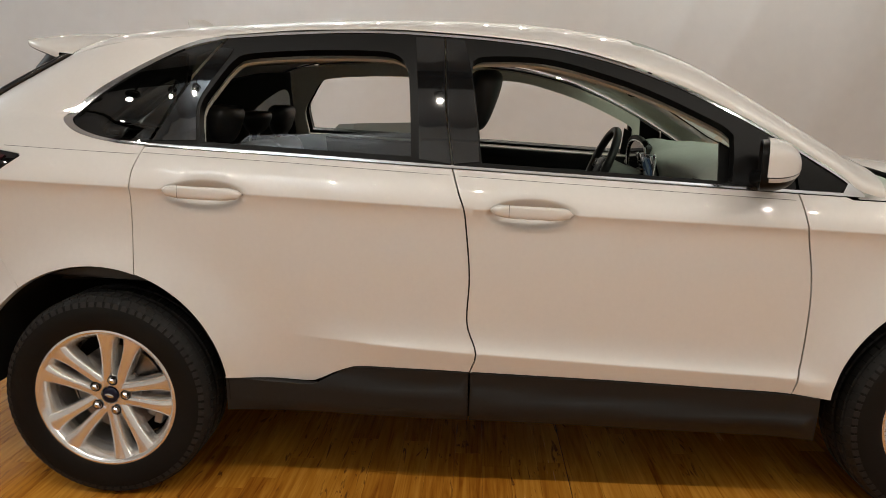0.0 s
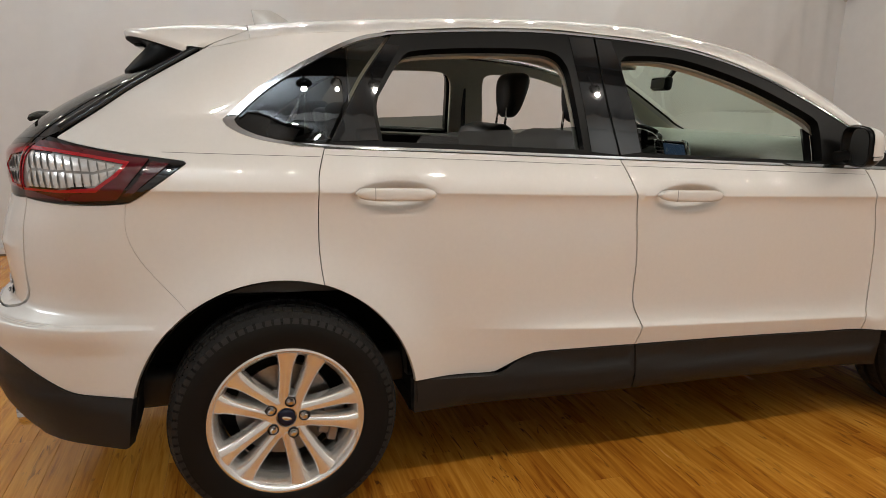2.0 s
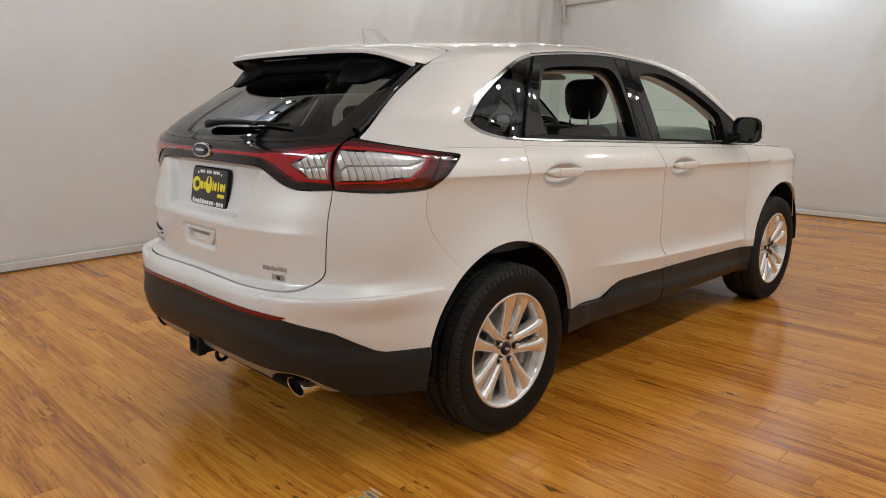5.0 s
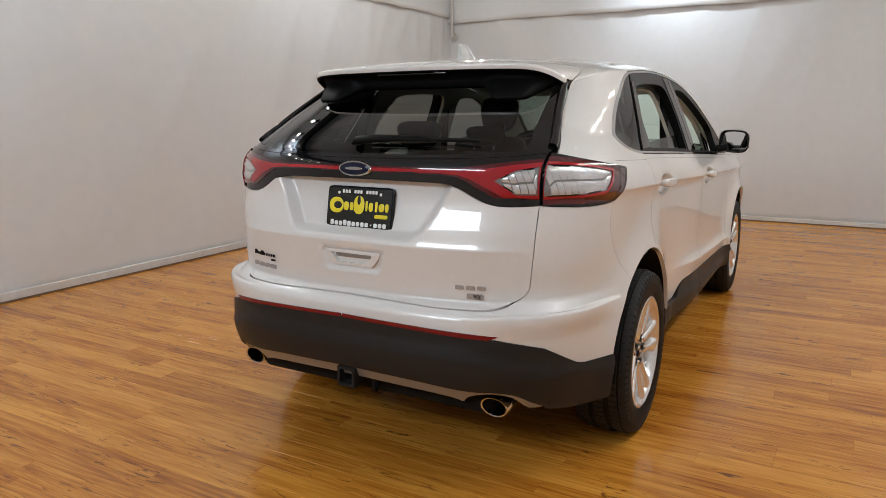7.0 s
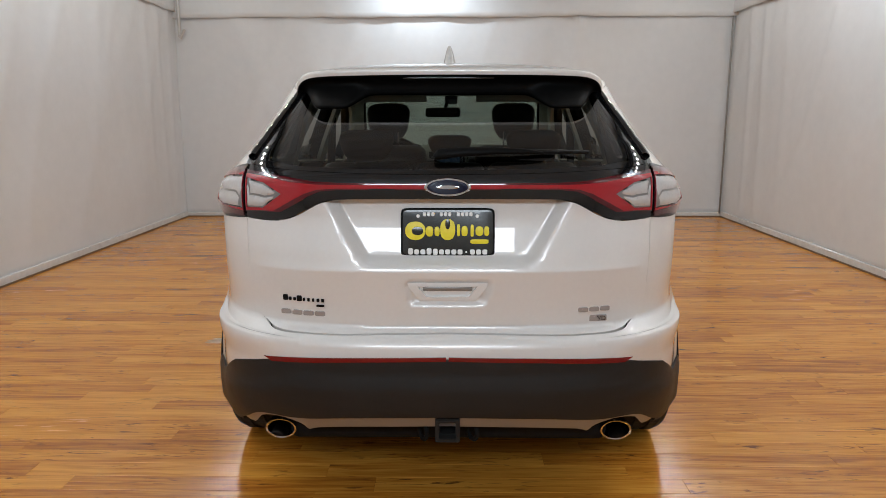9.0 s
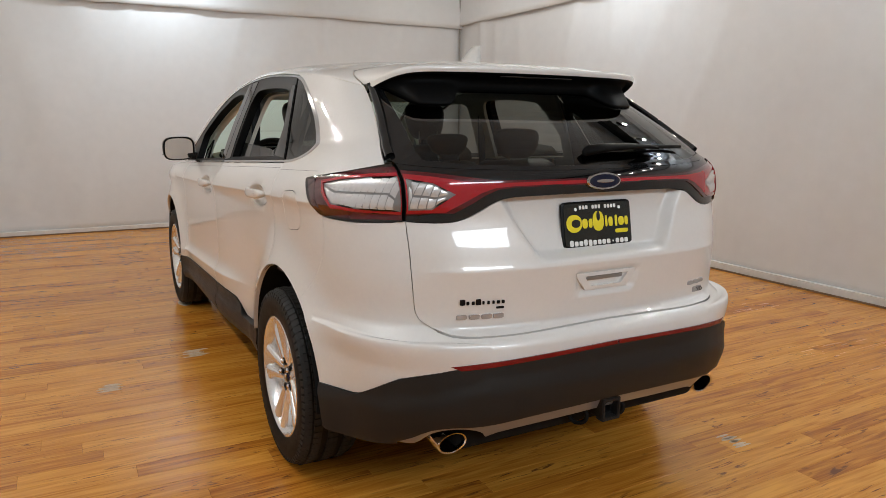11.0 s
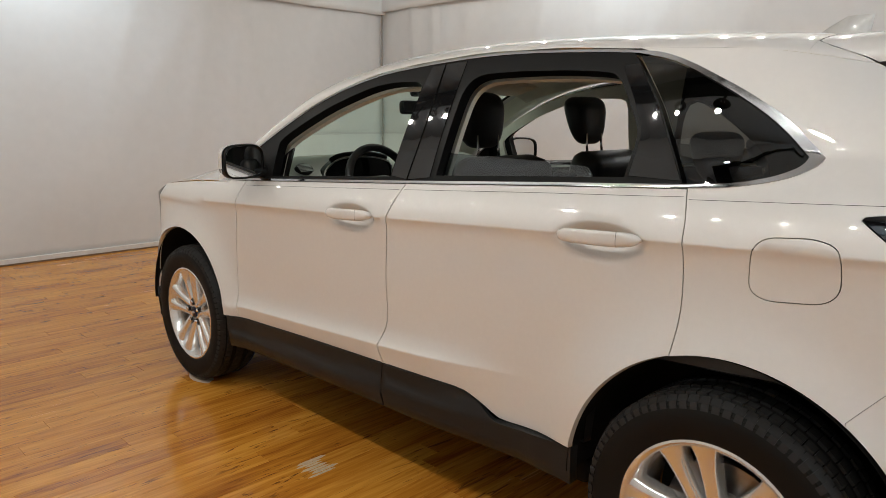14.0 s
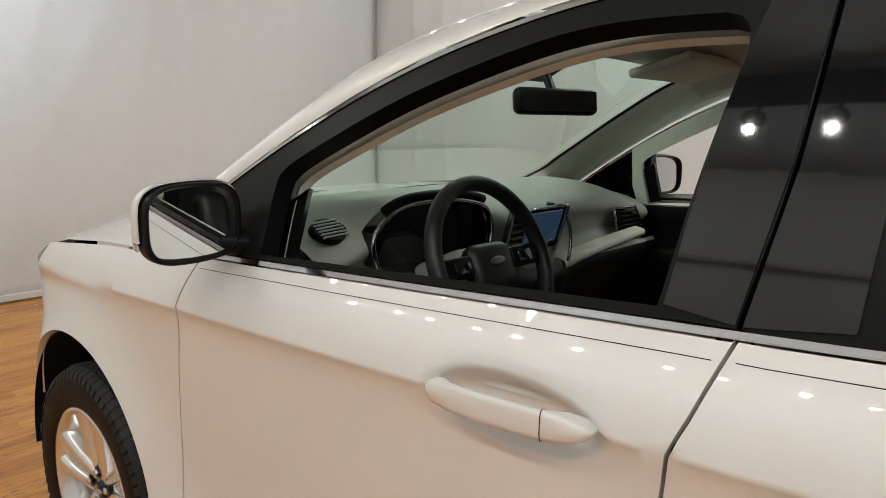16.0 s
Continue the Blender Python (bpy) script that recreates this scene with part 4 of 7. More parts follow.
# Tail lamps, two pieces a side.
for side in (1, -1):
    seam_v = upright(0.7035, 1.262, 1.079)
    out_ = join(seam_v, fx(curve([(-2.09, 1.076), (-2.008, 1.071), (-1.90, 1.073), (-1.848, 1.078)])), fx(list(reversed(curve(LAMP_FRONT)))), fx(list(reversed(curve(LAMP_TOP)))))
    lamp_ = sheet("tail_lamp", out_, GLOSS, car, "wrap-round tail lamp with red ring and clear middle", off=0.003, gap=0.002, side=side, step=0.012)
    clear = join( fx(curve([(-2.03, 1.216), (-1.93, 1.202), (-1.842, 1.185)])), fx(curve([(-1.842, 1.185), (-1.87, 1.158), (-1.922, 1.122)])), fx([(-2.02, 1.117)]), upright(0.7080, 1.115, 1.222))
    ring = join( fx(curve([(-2.05, 1.245), (-1.95, 1.228), (-1.85, 1.210), (-1.775, 1.199)])), fx(line((-1.775, 1.199), (-1.868, 1.089))), fx(curve([(-1.868, 1.089), (-1.95, 1.084), (-2.02, 1.083)])), upright(0.7050, 1.087, 1.247))
    halo = join( fx(curve([(-2.03, 1.225), (-1.93, 1.210), (-1.826, 1.192)])), fx(curve([(-1.826, 1.192), (-1.861, 1.153), (-1.920, 1.113)])), fx([(-2.02, 1.108)]), upright(0.7062, 1.106, 1.231))
    sheet("maroon_lens", ring, MAROON, lamp_, "deep red lens", holes=[halo], off=0.008, depth=0.004, side=side, step=0.012)
    sheet("red_lens", halo, RED, lamp_, "bright red line round the clear lens", holes=[clear], off=0.009, depth=0.004, side=side, step=0.012)
    tip = join(fx(line((-1.768, 1.193), (-1.720, 1.186))), fx(line((-1.720, 1.186), (-1.828, 1.101), (-1.856, 1.100))))
    sheet("dark_lens", tip, REDDARK, lamp_, "dark red outer lens", off=0.008, depth=0.004, side=side, step=0.012)
    facets(clear, sheet("clear_lens", clear, CLEARBACK, lamp_, "clear faceted lens", off=0.004, depth=0.0, side=side, step=0.02), side, 0.021, 0.003)
    inner_clear = join(upright(0.690, 1.216, 1.120), fy([(0.625, 1.122)]), fy([(0.555, 1.170)]), fy([(0.62, 1.204)]))
    inner_red = join(fy([(0.62, 1.234), (0.52, 1.222), (0.44, 1.212), (0.35, 1.209), (0.004, 1.208)]), fy([(0.004, 1.188), (0.36, 1.188), (0.42, 1.182), (0.46, 1.166), (0.50, 1.142), (0.56, 1.110)]), upright(0.6955, 1.104, 1.240))
    inner_line = join(fy([(0.62, 1.2225), (0.52, 1.2085), (0.44, 1.2035), (0.35, 1.2030), (0.004, 1.2030)]), fy([(0.004, 1.1925), (0.36, 1.1925), (0.43, 1.1875), (0.475, 1.173), (0.52, 1.149), (0.585, 1.1135)]), upright(0.6935, 1.109, 1.229))
    sheet("maroon_lens", inner_red, MAROON, bar, "deep red lens running along the band", holes=[inner_line], off=0.006, depth=0.005, side=side, step=0.01)
    sheet("red_lens", inner_line, RED, bar, "bright red line along the band", holes=[inner_clear], off=0.007, depth=0.006, side=side, step=0.01)
    facets(inner_clear, sheet("clear_lens", inner_clear, CLEARBACK, bar, "clear faceted lens", off=0.003, depth=0.0, side=side, step=0.02), side, 0.019, 0.002)

# ---- wheels ----
def ring_mesh(bm, profile, n=96, closed=False):
    """Turn a profile of (radius, across) about the axle (local y)."""
    rows = []
    for r, a in profile:
        rows.append([bm.verts.new((r * math.cos(t), a, r * math.sin(t))) for t in np.linspace(0, 2 * np.pi, n, endpoint=False)])
    k = len(rows)
    for i in range(k if closed else k - 1):
        p, q = rows[i], rows[(i + 1) % k]
        for j in range(n):
            bm.faces.new((p[j], p[(j + 1) % n], q[(j + 1) % n], q[j]))
    return rows


def build_wheel(name, label):
    """A wheel whose outer face looks along +y, its axle at the origin."""
    wheel = new(name)
    wheel.empty_display_size = 0.1
    tagged(wheel, label)
    # Tyre: carcass with shoulders, then separate tread blocks.
    bm = bmesh.new()
    ring_mesh(bm, [(0.232, 0.098), (0.243, 0.108), (0.262, 0.115), (0.30, 0.1190), (0.325, 0.1175), (0.333, 0.1135), (0.336, 0.1145), (0.340, 0.112), (0.348, 0.106), (0.353, 0.095), (0.356, 0.06), (0.356, -0.06),
                   (0.353, -0.095), (0.340, -0.114), (0.30, -0.1235), (0.243, -0.108), (0.232, -0.098)], 128)
    bmesh.ops.recalc_face_normals(bm, faces=bm.faces)
    tyre = part("tyre", bm, RUBBER, wheel, "black road tyre with worn tread", auto=45)
    bm = bmesh.new()
    for k in range(76):
        for row, (a0, a1, r1) in enumerate(((0.086, 0.111, 0.358), (0.046, 0.078, 0.363), (-0.02, 0.02, 0.364), (-0.078, -0.046, 0.363), (-0.111, -0.086, 0.358))):
            t = 2 * np.pi * (k + 0.5 * (row % 2)) / 76
            m = Matrix.Rotation(-t, 4, "Y")
            got = box(bm, (0.346, a0, -0.0130), (r1, a1, 0.0130))
            if abs(a0) > 0.08 or abs(a1) > 0.08:
                for v in got:
                    if v.co.x > 0.352 and abs(v.co.y) > 0.104:
                        v.co.x -= 0.012
            bmesh.ops.transform(bm, matrix=m, verts=got)
    # Notched shoulder blocks that reach over the sidewall's edge.
    for k in range(76):
        for s_ in (-1, 1):
            got = box(bm, (0.329, min(s_ * 0.098, s_ * 0.1185), -0.0095), (0.3545, max(s_ * 0.098, s_ * 0.1185), 0.0095))
            for v in got:
                if v.co.x > 0.34 and abs(v.co.y) > 0.11:
                    v.co.x -= 0.008
                    v.co.y -= s_ * 0.006
            bmesh.ops.transform(bm, matrix=Matrix.Rotation(-2 * np.pi * (k + 0.25) / 76, 4, "Y"), verts=got)
    tread = part("tread", bm, TREAD, tyre, "blocky tyre tread", smooth_=False)
    tagged(tread, kind="stuff")
    # Rim barrel and lip.
    bm = bmesh.new()
    ring_mesh(bm, [(0.236, -0.105), (0.222, -0.10), (0.205, -0.03), (0.208, 0.05), (0.216, 0.080), (0.226, 0.098), (0.231, 0.107), (0.240, 0.112), (0.2465, 0.110), (0.246, 0.098), (0.232, 0.095), (0.225, 0.05)], 128)
    bmesh.ops.recalc_face_normals(bm, faces=bm.faces)
    rim = part("rim", bm, RIM, wheel, "polished alloy rim", auto=40)
    # Five pairs of spokes.
    for k in range(5):
        for twin in (-1, 1):
            bm = bmesh.new()
            rows = []
            for u in np.linspace(0, 1, 15):
                r = 0.048 + (0.236 - 0.048) * u
                mid = twin * (0.0225 + 0.0300 * u ** 1.15)
                w = 0.0186 + 0.0044 * u + 0.0225 * u ** 5
                face = 0.080 + 0.006 * math.sin(math.pi * u) + 0.026 * u ** 2.0
                prof = [(-w, face - 0.012), (-w * 0.78, face - 0.003), (-w * 0.3 - twin * 0.005, face + 0.001), (w * 0.3 - twin * 0.005, face + 0.001), (w * 0.78, face - 0.003), (w, face - 0.012), (w * 1.05, face - 0.05), (-w * 1.05, face - 0.05)]
                rows.append([bm.verts.new((mid + a, b, r)) for a, b in prof])
            for p, q in zip(rows, rows[1:]):
                for j in range(8):
                    bm.faces.new((p[j], p[(j + 1) % 8], q[(j + 1) % 8], q[j]))
            bm.faces.new(rows[0]), bm.faces.new(rows[-1])
            bmesh.ops.recalc_face_normals(bm, faces=bm.faces)
            bmesh.ops.transform(bm, matrix=Matrix.Rotation(radians(72 * k), 4, "Y"), verts=bm.verts)
            part("spoke", bm, RIM, rim, auto=50)
    bm = bmesh.new()
    ring_mesh(bm, [(0.0001, 0.062), (0.030, 0.062), (0.033, 0.076), (0.060, 0.079), (0.074, 0.072), (0.080, 0.05), (0.080, 0.02)], 60)
    bmesh.ops.recalc_face_normals(bm, faces=bm.faces)
    part("hub", bm, RIM, rim, auto=35)
    bm = bmesh.new()
    ring_mesh(bm, [(0.0001, 0.085), (0.020, 0.0845), (0.026, 0.082), (0.029, 0.076)], 48)
    part("centre_cap", bm, EMBLEM, wheel, "dark blue centre cap")
    bm = bmesh.new()
    ring_mesh(bm, [(0.0001, 0.0862), (0.008, 0.0862), (0.0085, 0.0845)], 24)
    bmesh.ops.scale(bm, vec=(1.9, 1, 0.8), verts=bm.verts)
    part("cap_badge", bm, CHROME, wheel)
    for k in range(5):
        t = radians(72 * k)
        m = Matrix.Translation((0.057 * math.sin(t), 0, 0.057 * math.cos(t)))
        bm = bmesh.new()
        ring_mesh(bm, [(0.0185, 0.0815), (0.0170, 0.0840), (0.0145, 0.0840), (0.0135, 0.060)], 20)
        bmesh.ops.transform(bm, matrix=m, verts=bm.verts)
        part("nut_socket", bm, SATIN, rim)
        bm = bmesh.new()
        ring_mesh(bm, [(0.0001, 0.094), (0.006, 0.094), (0.0110, 0.090), (0.0110, 0.060)], 6)
        bmesh.ops.transform(bm, matrix=m, verts=bm.verts)
        part("wheel_nut", bm, CHROME, rim, smooth_=False)
    # Brake disc and caliper behind the spokes.
    bm = bmesh.new()
    ring_mesh(bm, [(0.06, 0.035), (0.075, 0.035), (0.08, 0.005), (0.158, 0.005), (0.158, -0.02), (0.08, -0.02)], 64)
    bmesh.ops.recalc_face_normals(bm, faces=bm.faces)
    part("brake_disc", bm, STEEL, wheel, "steel brake disc", auto=40)
    bm = bmesh.new()
    box(bm, (-0.19, -0.05, -0.06), (-0.12, 0.035, 0.06), 0.01)
    box(bm, (-0.185, -0.04, -0.075), (-0.155, 0.045, 0.02), 0.006)
    part("brake_caliper", bm, STEEL, wheel, "grey brake caliper", auto=40)
    bm = bmesh.new()
    ring_mesh(bm, [(0.21, -0.06), (0.12, -0.055), (0.02, -0.05)], 48)
    part("brake_shield", bm, DARK, wheel)
    return wheel


wheel = build_wheel("wheel", "alloy wheel with five pairs of spokes")
wheel.parent = car
# The wheel is built facing the car's left side.
wheel.matrix_basis = pose(-1.425, 0.82, 0.364, 0, 20, 0)
for x, side, turn in ((1.425, 1, 5), (-1.425, -1, -15), (1.425, -1, 10)):
    copy_thing(wheel, pose(x, side * 0.82, 0.364, 0, turn, 0 if side > 0 else 180))

# Wheel housings and the dark underside.
for x in (-1.432, 1.43):
    for side in (1, -1):
        bm = bmesh.new()
        rows = []
        for y_ in (0.918, 0.60):
            rows.append([bm.verts.new((x + 0.440 * math.cos(radians(a)), side * y_, 0.385 + 0.440 * math.sin(radians(a)))) for a in np.linspace(-2, 182, 48)])
        for j in range(47):
            bm.faces.new((rows[0][j], rows[0][j + 1], rows[1][j + 1], rows[1][j]))
        bm.faces.new(rows[1])
        part("wheel_housing", bm, DARK, car, "black wheel arch liner")
bm = bmesh.new()
box(bm, (-0.99, -0.80, 0.275), (0.98, 0.80, 0.36), 0.02)
box(bm, (-2.24, -0.56, 0.30), (-0.9, 0.56, 0.42), 0.03)
box(bm, (0.95, -0.58, 0.28), (2.15, 0.58, 0.36), 0.03)
part("underbody", bm, DARK, car, "dark underside of the car", auto=40)
for side in (1, -1):
    bm = bmesh.new()
    box(bm, (1.868, 0.74, 0.255), (1.888, 0.890, 0.41), 0.006)
    bmesh.ops.scale(bm, vec=(1, side, 1), verts=bm.verts)
    bmesh.ops.recalc_face_normals(bm, faces=bm.faces)
    part("air_deflector", bm, CLAD, car, "black flap before the front wheel")

# ---- spoiler, fin, wiper ----
def grid_piece(name, g, mat, parent, label=""):
    h, w = g.shape[:2]
    faces = [(i * w + j, (i + 1) * w + j, (i + 1) * w + j + 1, i * w + j + 1) for i in range(h - 1) for j in range(w - 1)]
    return piece(name, g.reshape(-1, 3), faces, mat, parent, label)


def spoiler_edge(u):
    """The spoiler's trailing edge for u across from -1 to 1."""
    a = abs(u)
    return np.array([-1.885 + 0.075 * a ** 3 + 0.150 * a ** 16, 0.612 * u, 1.597 - 0.006 * a ** 2 - 0.055 * a ** 16])


us = np.sin(np.linspace(-1, 1, 81) * np.pi / 2)
rows = []
for u in us:
    a = abs(u)
    if a < 0.84:
        head = roof(-1.473, u * 0.90 / 0.84)
    else:
        xs_ = -1.473 - 0.138 * (a - 0.84) / 0.16
        head = roof(xs_, math.copysign(hatch_u(xs_), u))
    tip = spoiler_edge(u)
    line_ = []
    for k in np.linspace(0, 1, 15):
        p = head + (tip - head) * k
        p[2] += 0.012 * math.sin(math.pi * k) * (1 - a ** 6)
        line_.append(p)
    line_ += [tip + (-0.004, 0, -0.004), tip + (-0.004, 0, -0.012), tip + (0.0, 0, -0.022)]
    rows.append(line_)
spoiler = grid_piece("spoiler", np.array(rows), PAINT, car, "white roof spoiler over the rear glass")
rows = []
for u in us:
    a = abs(u)
    tip = spoiler_edge(u)
    low_z = 1.510 - 0.052 * float(smooth(0.50, 0.68, a)) + 0.064 * float(smooth(0.84, 1.0, a))
    root = skin(vy(0.585 * a, low_z) * (1 if u >= 0 else -1), low_z) + (0.004, 0, 0)
    ear = 1 - 0.55 * float(smooth(0.93, 1.0, a))
    notch = tip + (0.066 * ear, 0, -0.036)
    rows.append([tip + (0.0, 0, -0.022), tip + (0.010, 0, -0.029), tip * 0.45 + notch * 0.55 + (0, 0, 0.004), notch, notch + (0.004, 0, -0.006), notch * 0.72 + root * 0.28 + (0.004, 0, 0), notch * 0.4 + root * 0.6 + (-0.006, 0, 0), root * 0.92 + notch * 0.08 + (-0.014, 0, 0), root + (-0.010, 0, -0.001), root + (0.01, 0, -0.006)])
under = grid_piece("spoiler_underside", np.array(rows), BLACK, spoiler, "black underside of the spoiler")
bm = bmesh.new()
box(bm, (-1.866, -0.17, 1.559), (-1.835, 0.17, 1.568), 0.003)
part("brake_light", bm, GLOSS, spoiler, "dark red high brake light")
for side in (1, -1):
    # Black strake along the glass edge, below the spoiler's ends.
    pts = [(vx(x, z) * side, z) for x, z in curve([(-2.030, 1.282), (-1.938, 1.340), (-1.84, 1.406), (-1.73, 1.472), (-1.63, 1.530)])]
    v_, f_ = ribbon("strake", pts, GLOSS, car, 0.032, 0.016)
    piece("glass_strake", v_, f_, GLOSS, car, "gloss black strake beside the rear glass")
# Shark-fin aerial.
base_z = float(roof(-1.37, 0.0)[2])
rows = []
for k in np.linspace(0, 1, 9):
    zz = base_z - 0.006 + 0.078 * k
    x0, x1 = -1.255 - 0.105 * k ** 1.4, -1.425 - 0.012 * k
    w = 0.024 * (1 - k) ** 0.7 + 0.006
    ring = []
    for t in np.linspace(0, 2 * np.pi, 24, endpoint=False):
        c, s_ = math.cos(t), math.sin(t)
        ring.append(((x0 + x1) / 2 + (x0 - x1) / 2 * c, w * math.copysign(abs(s_) ** 0.8, s_) * (1 - 0.35 * max(c, 0)), zz))
    rows.append(ring + [ring[0]])
fin = grid_piece("roof_aerial", np.array(rows), material("pale_wrapped_plastic", (0.62, 0.61, 0.59), 0.18, coat=1.0, grain=0.12, grain_scale=40), car, "pale shark-fin aerial on the roof")

# Rear wiper.
def bar_along(bm, pts, wide, high):
    """A tapered bar through places: wide across, high off the surface."""
    p = [Vector(q) for q in pts]
    rows = []
    for i, q in enumerate(p):
        t = (p[min(i + 1, len(p) - 1)] - p[max(i - 1, 0)]).normalized()
        n = Vector((-0.49, 0, 0.87))
        b = t.cross(n).normalized()
        w, h = wide[i] / 2, high[i] / 2
        rows.append([bm.verts.new(q + b * (w * math.cos(a)) + n * (h * math.sin(a))) for a in np.linspace(0, 2 * np.pi, 10, endpoint=False)])
    for r, s_ in zip(rows, rows[1:]):
        for j in range(10):
            bm.faces.new((r[j], r[(j + 1) % 10], s_[(j + 1) % 10], s_[j]))
    bm.faces.new(rows[0]), bm.faces.new(rows[-1])
    bmesh.ops.recalc_face_normals(bm, faces=bm.faces)


def on_tail(y, z, off):
    v = np.array([vy(abs(y), z) * (1 if y >= 0 else -1)])
    return tuple((skin(v, np.array([z])) + skin_normal(v, np.array([z])) * off)[0])


wiper = new("rear_wiper")
wiper.parent = car
tagged(wiper, "black rear wiper")
bm = bmesh.new()
bar_along(bm, [on_tail(y, z, o) for y, z, o in ((0.045, 1.281, 0.016), (0.03, 1.283, 0.024), (-0.05, 1.287, 0.029), (-0.16, 1.290, 0.029), (-0.26, 1.290, 0.026), (-0.315, 1.288, 0.020))],
          (0.03, 0.044, 0.040, 0.032, 0.022, 0.012), (0.02, 0.034, 0.028, 0.022, 0.016, 0.010))
part("wiper_arm", bm, BLACK, wiper, auto=50)
bm = bmesh.new()
bar_along(bm, [on_tail(y, z, o) for y, z, o in ((0.03, 1.292, 0.012), (-0.2, 1.298, 0.015), (-0.47, 1.294, 0.014))], (0.012, 0.014, 0.010), (0.018, 0.018, 0.014))
part("wiper_blade", bm, RUBBER, wiper)

# ---- tailgate fittings ----
def plaque(name, mat, parent, place, wide, high, deep, power=2.0, tilt=0.0, n=48, label="", yaw=0.0):
    """A rounded plate facing the rear (-x)."""
    bm = bmesh.new()
    rows = []
    for k, (s_, d) in enumerate(((1.0, 0.0), (1.0, -deep * 0.6), (0.93, -deep))):
        ring = []
        for a in np.linspace(0, 2 * np.pi, n, endpoint=False):
            c, q = math.cos(a), math.sin(a)
            ring.append(bm.verts.new((d, wide / 2 * s_ * math.copysign(abs(c) ** (2 / power), c), high / 2 * s_ * math.copysign(abs(q) ** (2 / power), q))))
        rows.append(ring)
    for r, q in zip(rows, rows[1:]):
        for j in range(n):
            bm.faces.new((r[j], r[(j + 1) % n], q[(j + 1) % n], q[j]))
    bm.faces.new(rows[-1])
    bmesh.ops.recalc_face_normals(bm, faces=bm.faces)
    bmesh.ops.transform(bm, matrix=pose(*place, 0, tilt, yaw), verts=bm.verts)
    return part(name, bm, mat, parent, label, auto=35)


badge = plaque("tail_badge", CHROME, car, (-2.266, 0, 1.197), 0.152, 0.062, 0.012, tilt=8, label="chrome-ringed oval badge")
plaque("badge_field", EMBLEM, badge, (-2.2765, 0, 1.1985), 0.132, 0.047, 0.004, tilt=8)
plaque("badge_mark", CHROME, badge, (-2.2805, 0, 1.199), 0.078, 0.012, 0.001, tilt=8)
plate = plaque("dealer_plate", SATIN, car, (-2.242, 0, 1.045), 0.312, 0.162, 0.010, power=14, tilt=10, label="black dealer plate with yellow and white print", n=64)
plaque("plate_face", PLATE, plate, (-2.2518, 0, 1.0465), 0.298, 0.148, 0.002, power=16, tilt=10, n=64)


def on_plate(y, z, d=0.0):
    return (-2.2540 + (z - 1.0465) * 0.176 - d, y, z)


def print_bar(mat, y, z, wide, high, power=6.0):
    return plaque("print_mark", mat, plate, on_plate(y, z), wide, high, 0.0012, power=power, tilt=10, n=20)


for k in range(12):
    if k not in (3, 7):
        print_bar(WHITE, 0.077 - 0.014 * k, 1.106, 0.0105, 0.0135, 4.0)
for y in (0.098, -0.098):
    print_bar(WHITE, y, 1.1, 0.012, 0.012, 2.0)
for k in range(13):
    print_bar(WHITE, 0.123 - 0.0205 * k, 0.983 + (0.002 if k in (0, 3) else 0), 0.0165 if k != 9 else 0.006, (0.022 if k in (0, 3, 4) else 0.017) if k != 9 else 0.006, 3.5)
for y, z, w, h, p in ((0.107, 1.052, 0.068, 0.062, 2.2), (0.060, 1.050, 0.024, 0.034, 3), (0.035, 1.050, 0.017, 0.032, 3), (0.000, 1.056, 0.050, 0.070, 2.4), (-0.036, 1.054, 0.010, 0.040, 4), (-0.056, 1.051, 0.020, 0.034, 3),
                      (-0.081, 1.053, 0.011, 0.040, 4), (-0.105, 1.051, 0.026, 0.032, 2.5), (-0.129, 1.051, 0.016, 0.032, 3), (-0.105, 1.017, 0.060, 0.015, 5)):
    print_bar(YELLOW, y, z, w, h, p)
plaque("print_gap", PLATE, plate, on_plate(0.100, 1.052, 0.0012), 0.038, 0.028, 0.0008, power=2.2, tilt=10, n=20)
plaque("print_gap", PLATE, plate, on_plate(0.000, 1.074, 0.0012), 0.016, 0.034, 0.0008, power=2.2, tilt=10, n=20)


def tail_mark(name, mat, y, z, wide, high, deep=0.005, power=5.0, parent=None, lift=0.0):
    at = on_tail(y, z, lift + float(tail_dents(np.array([on_tail(y, z, 0.0)]))[0]))
    return plaque(name, mat, parent or tailgate, (at[0] - 0.0005, y, z), wide, high, deep, power=power, n=20, yaw=-10 * y / 0.55)


for i in range(4):
    tail_mark("badge_letter", LETTER, 0.548 - 0.040 * i, 0.775, 0.037, 0.017)
for i in range(3):
    tail_mark("badge_letter", LETTER, -0.452 - 0.038 * i, 0.790, 0.034, 0.016)
for i, w in enumerate((0.026, 0.014, 0.014, 0.026, 0.010, 0.012, 0.010, 0.014, 0.014)):
    tail_mark("sticker_mark", SATIN, 0.548 - 0.0165 * i, 0.822 + (0.003 if i in (0, 3) else 0), w * 0.72, 0.020 if i in (0, 3) else 0.012, 0.0025, lift=0.0015)
tail_mark("sticker_mark", SATIN, 0.425, 0.803, 0.028, 0.008, 0.0025, lift=0.0015)
awd = tail_mark("drive_badge", LETTER, -0.505, 0.758, 0.062, 0.022, 0.004, power=10)
tagged(awd, "small chrome badge with dark letters")


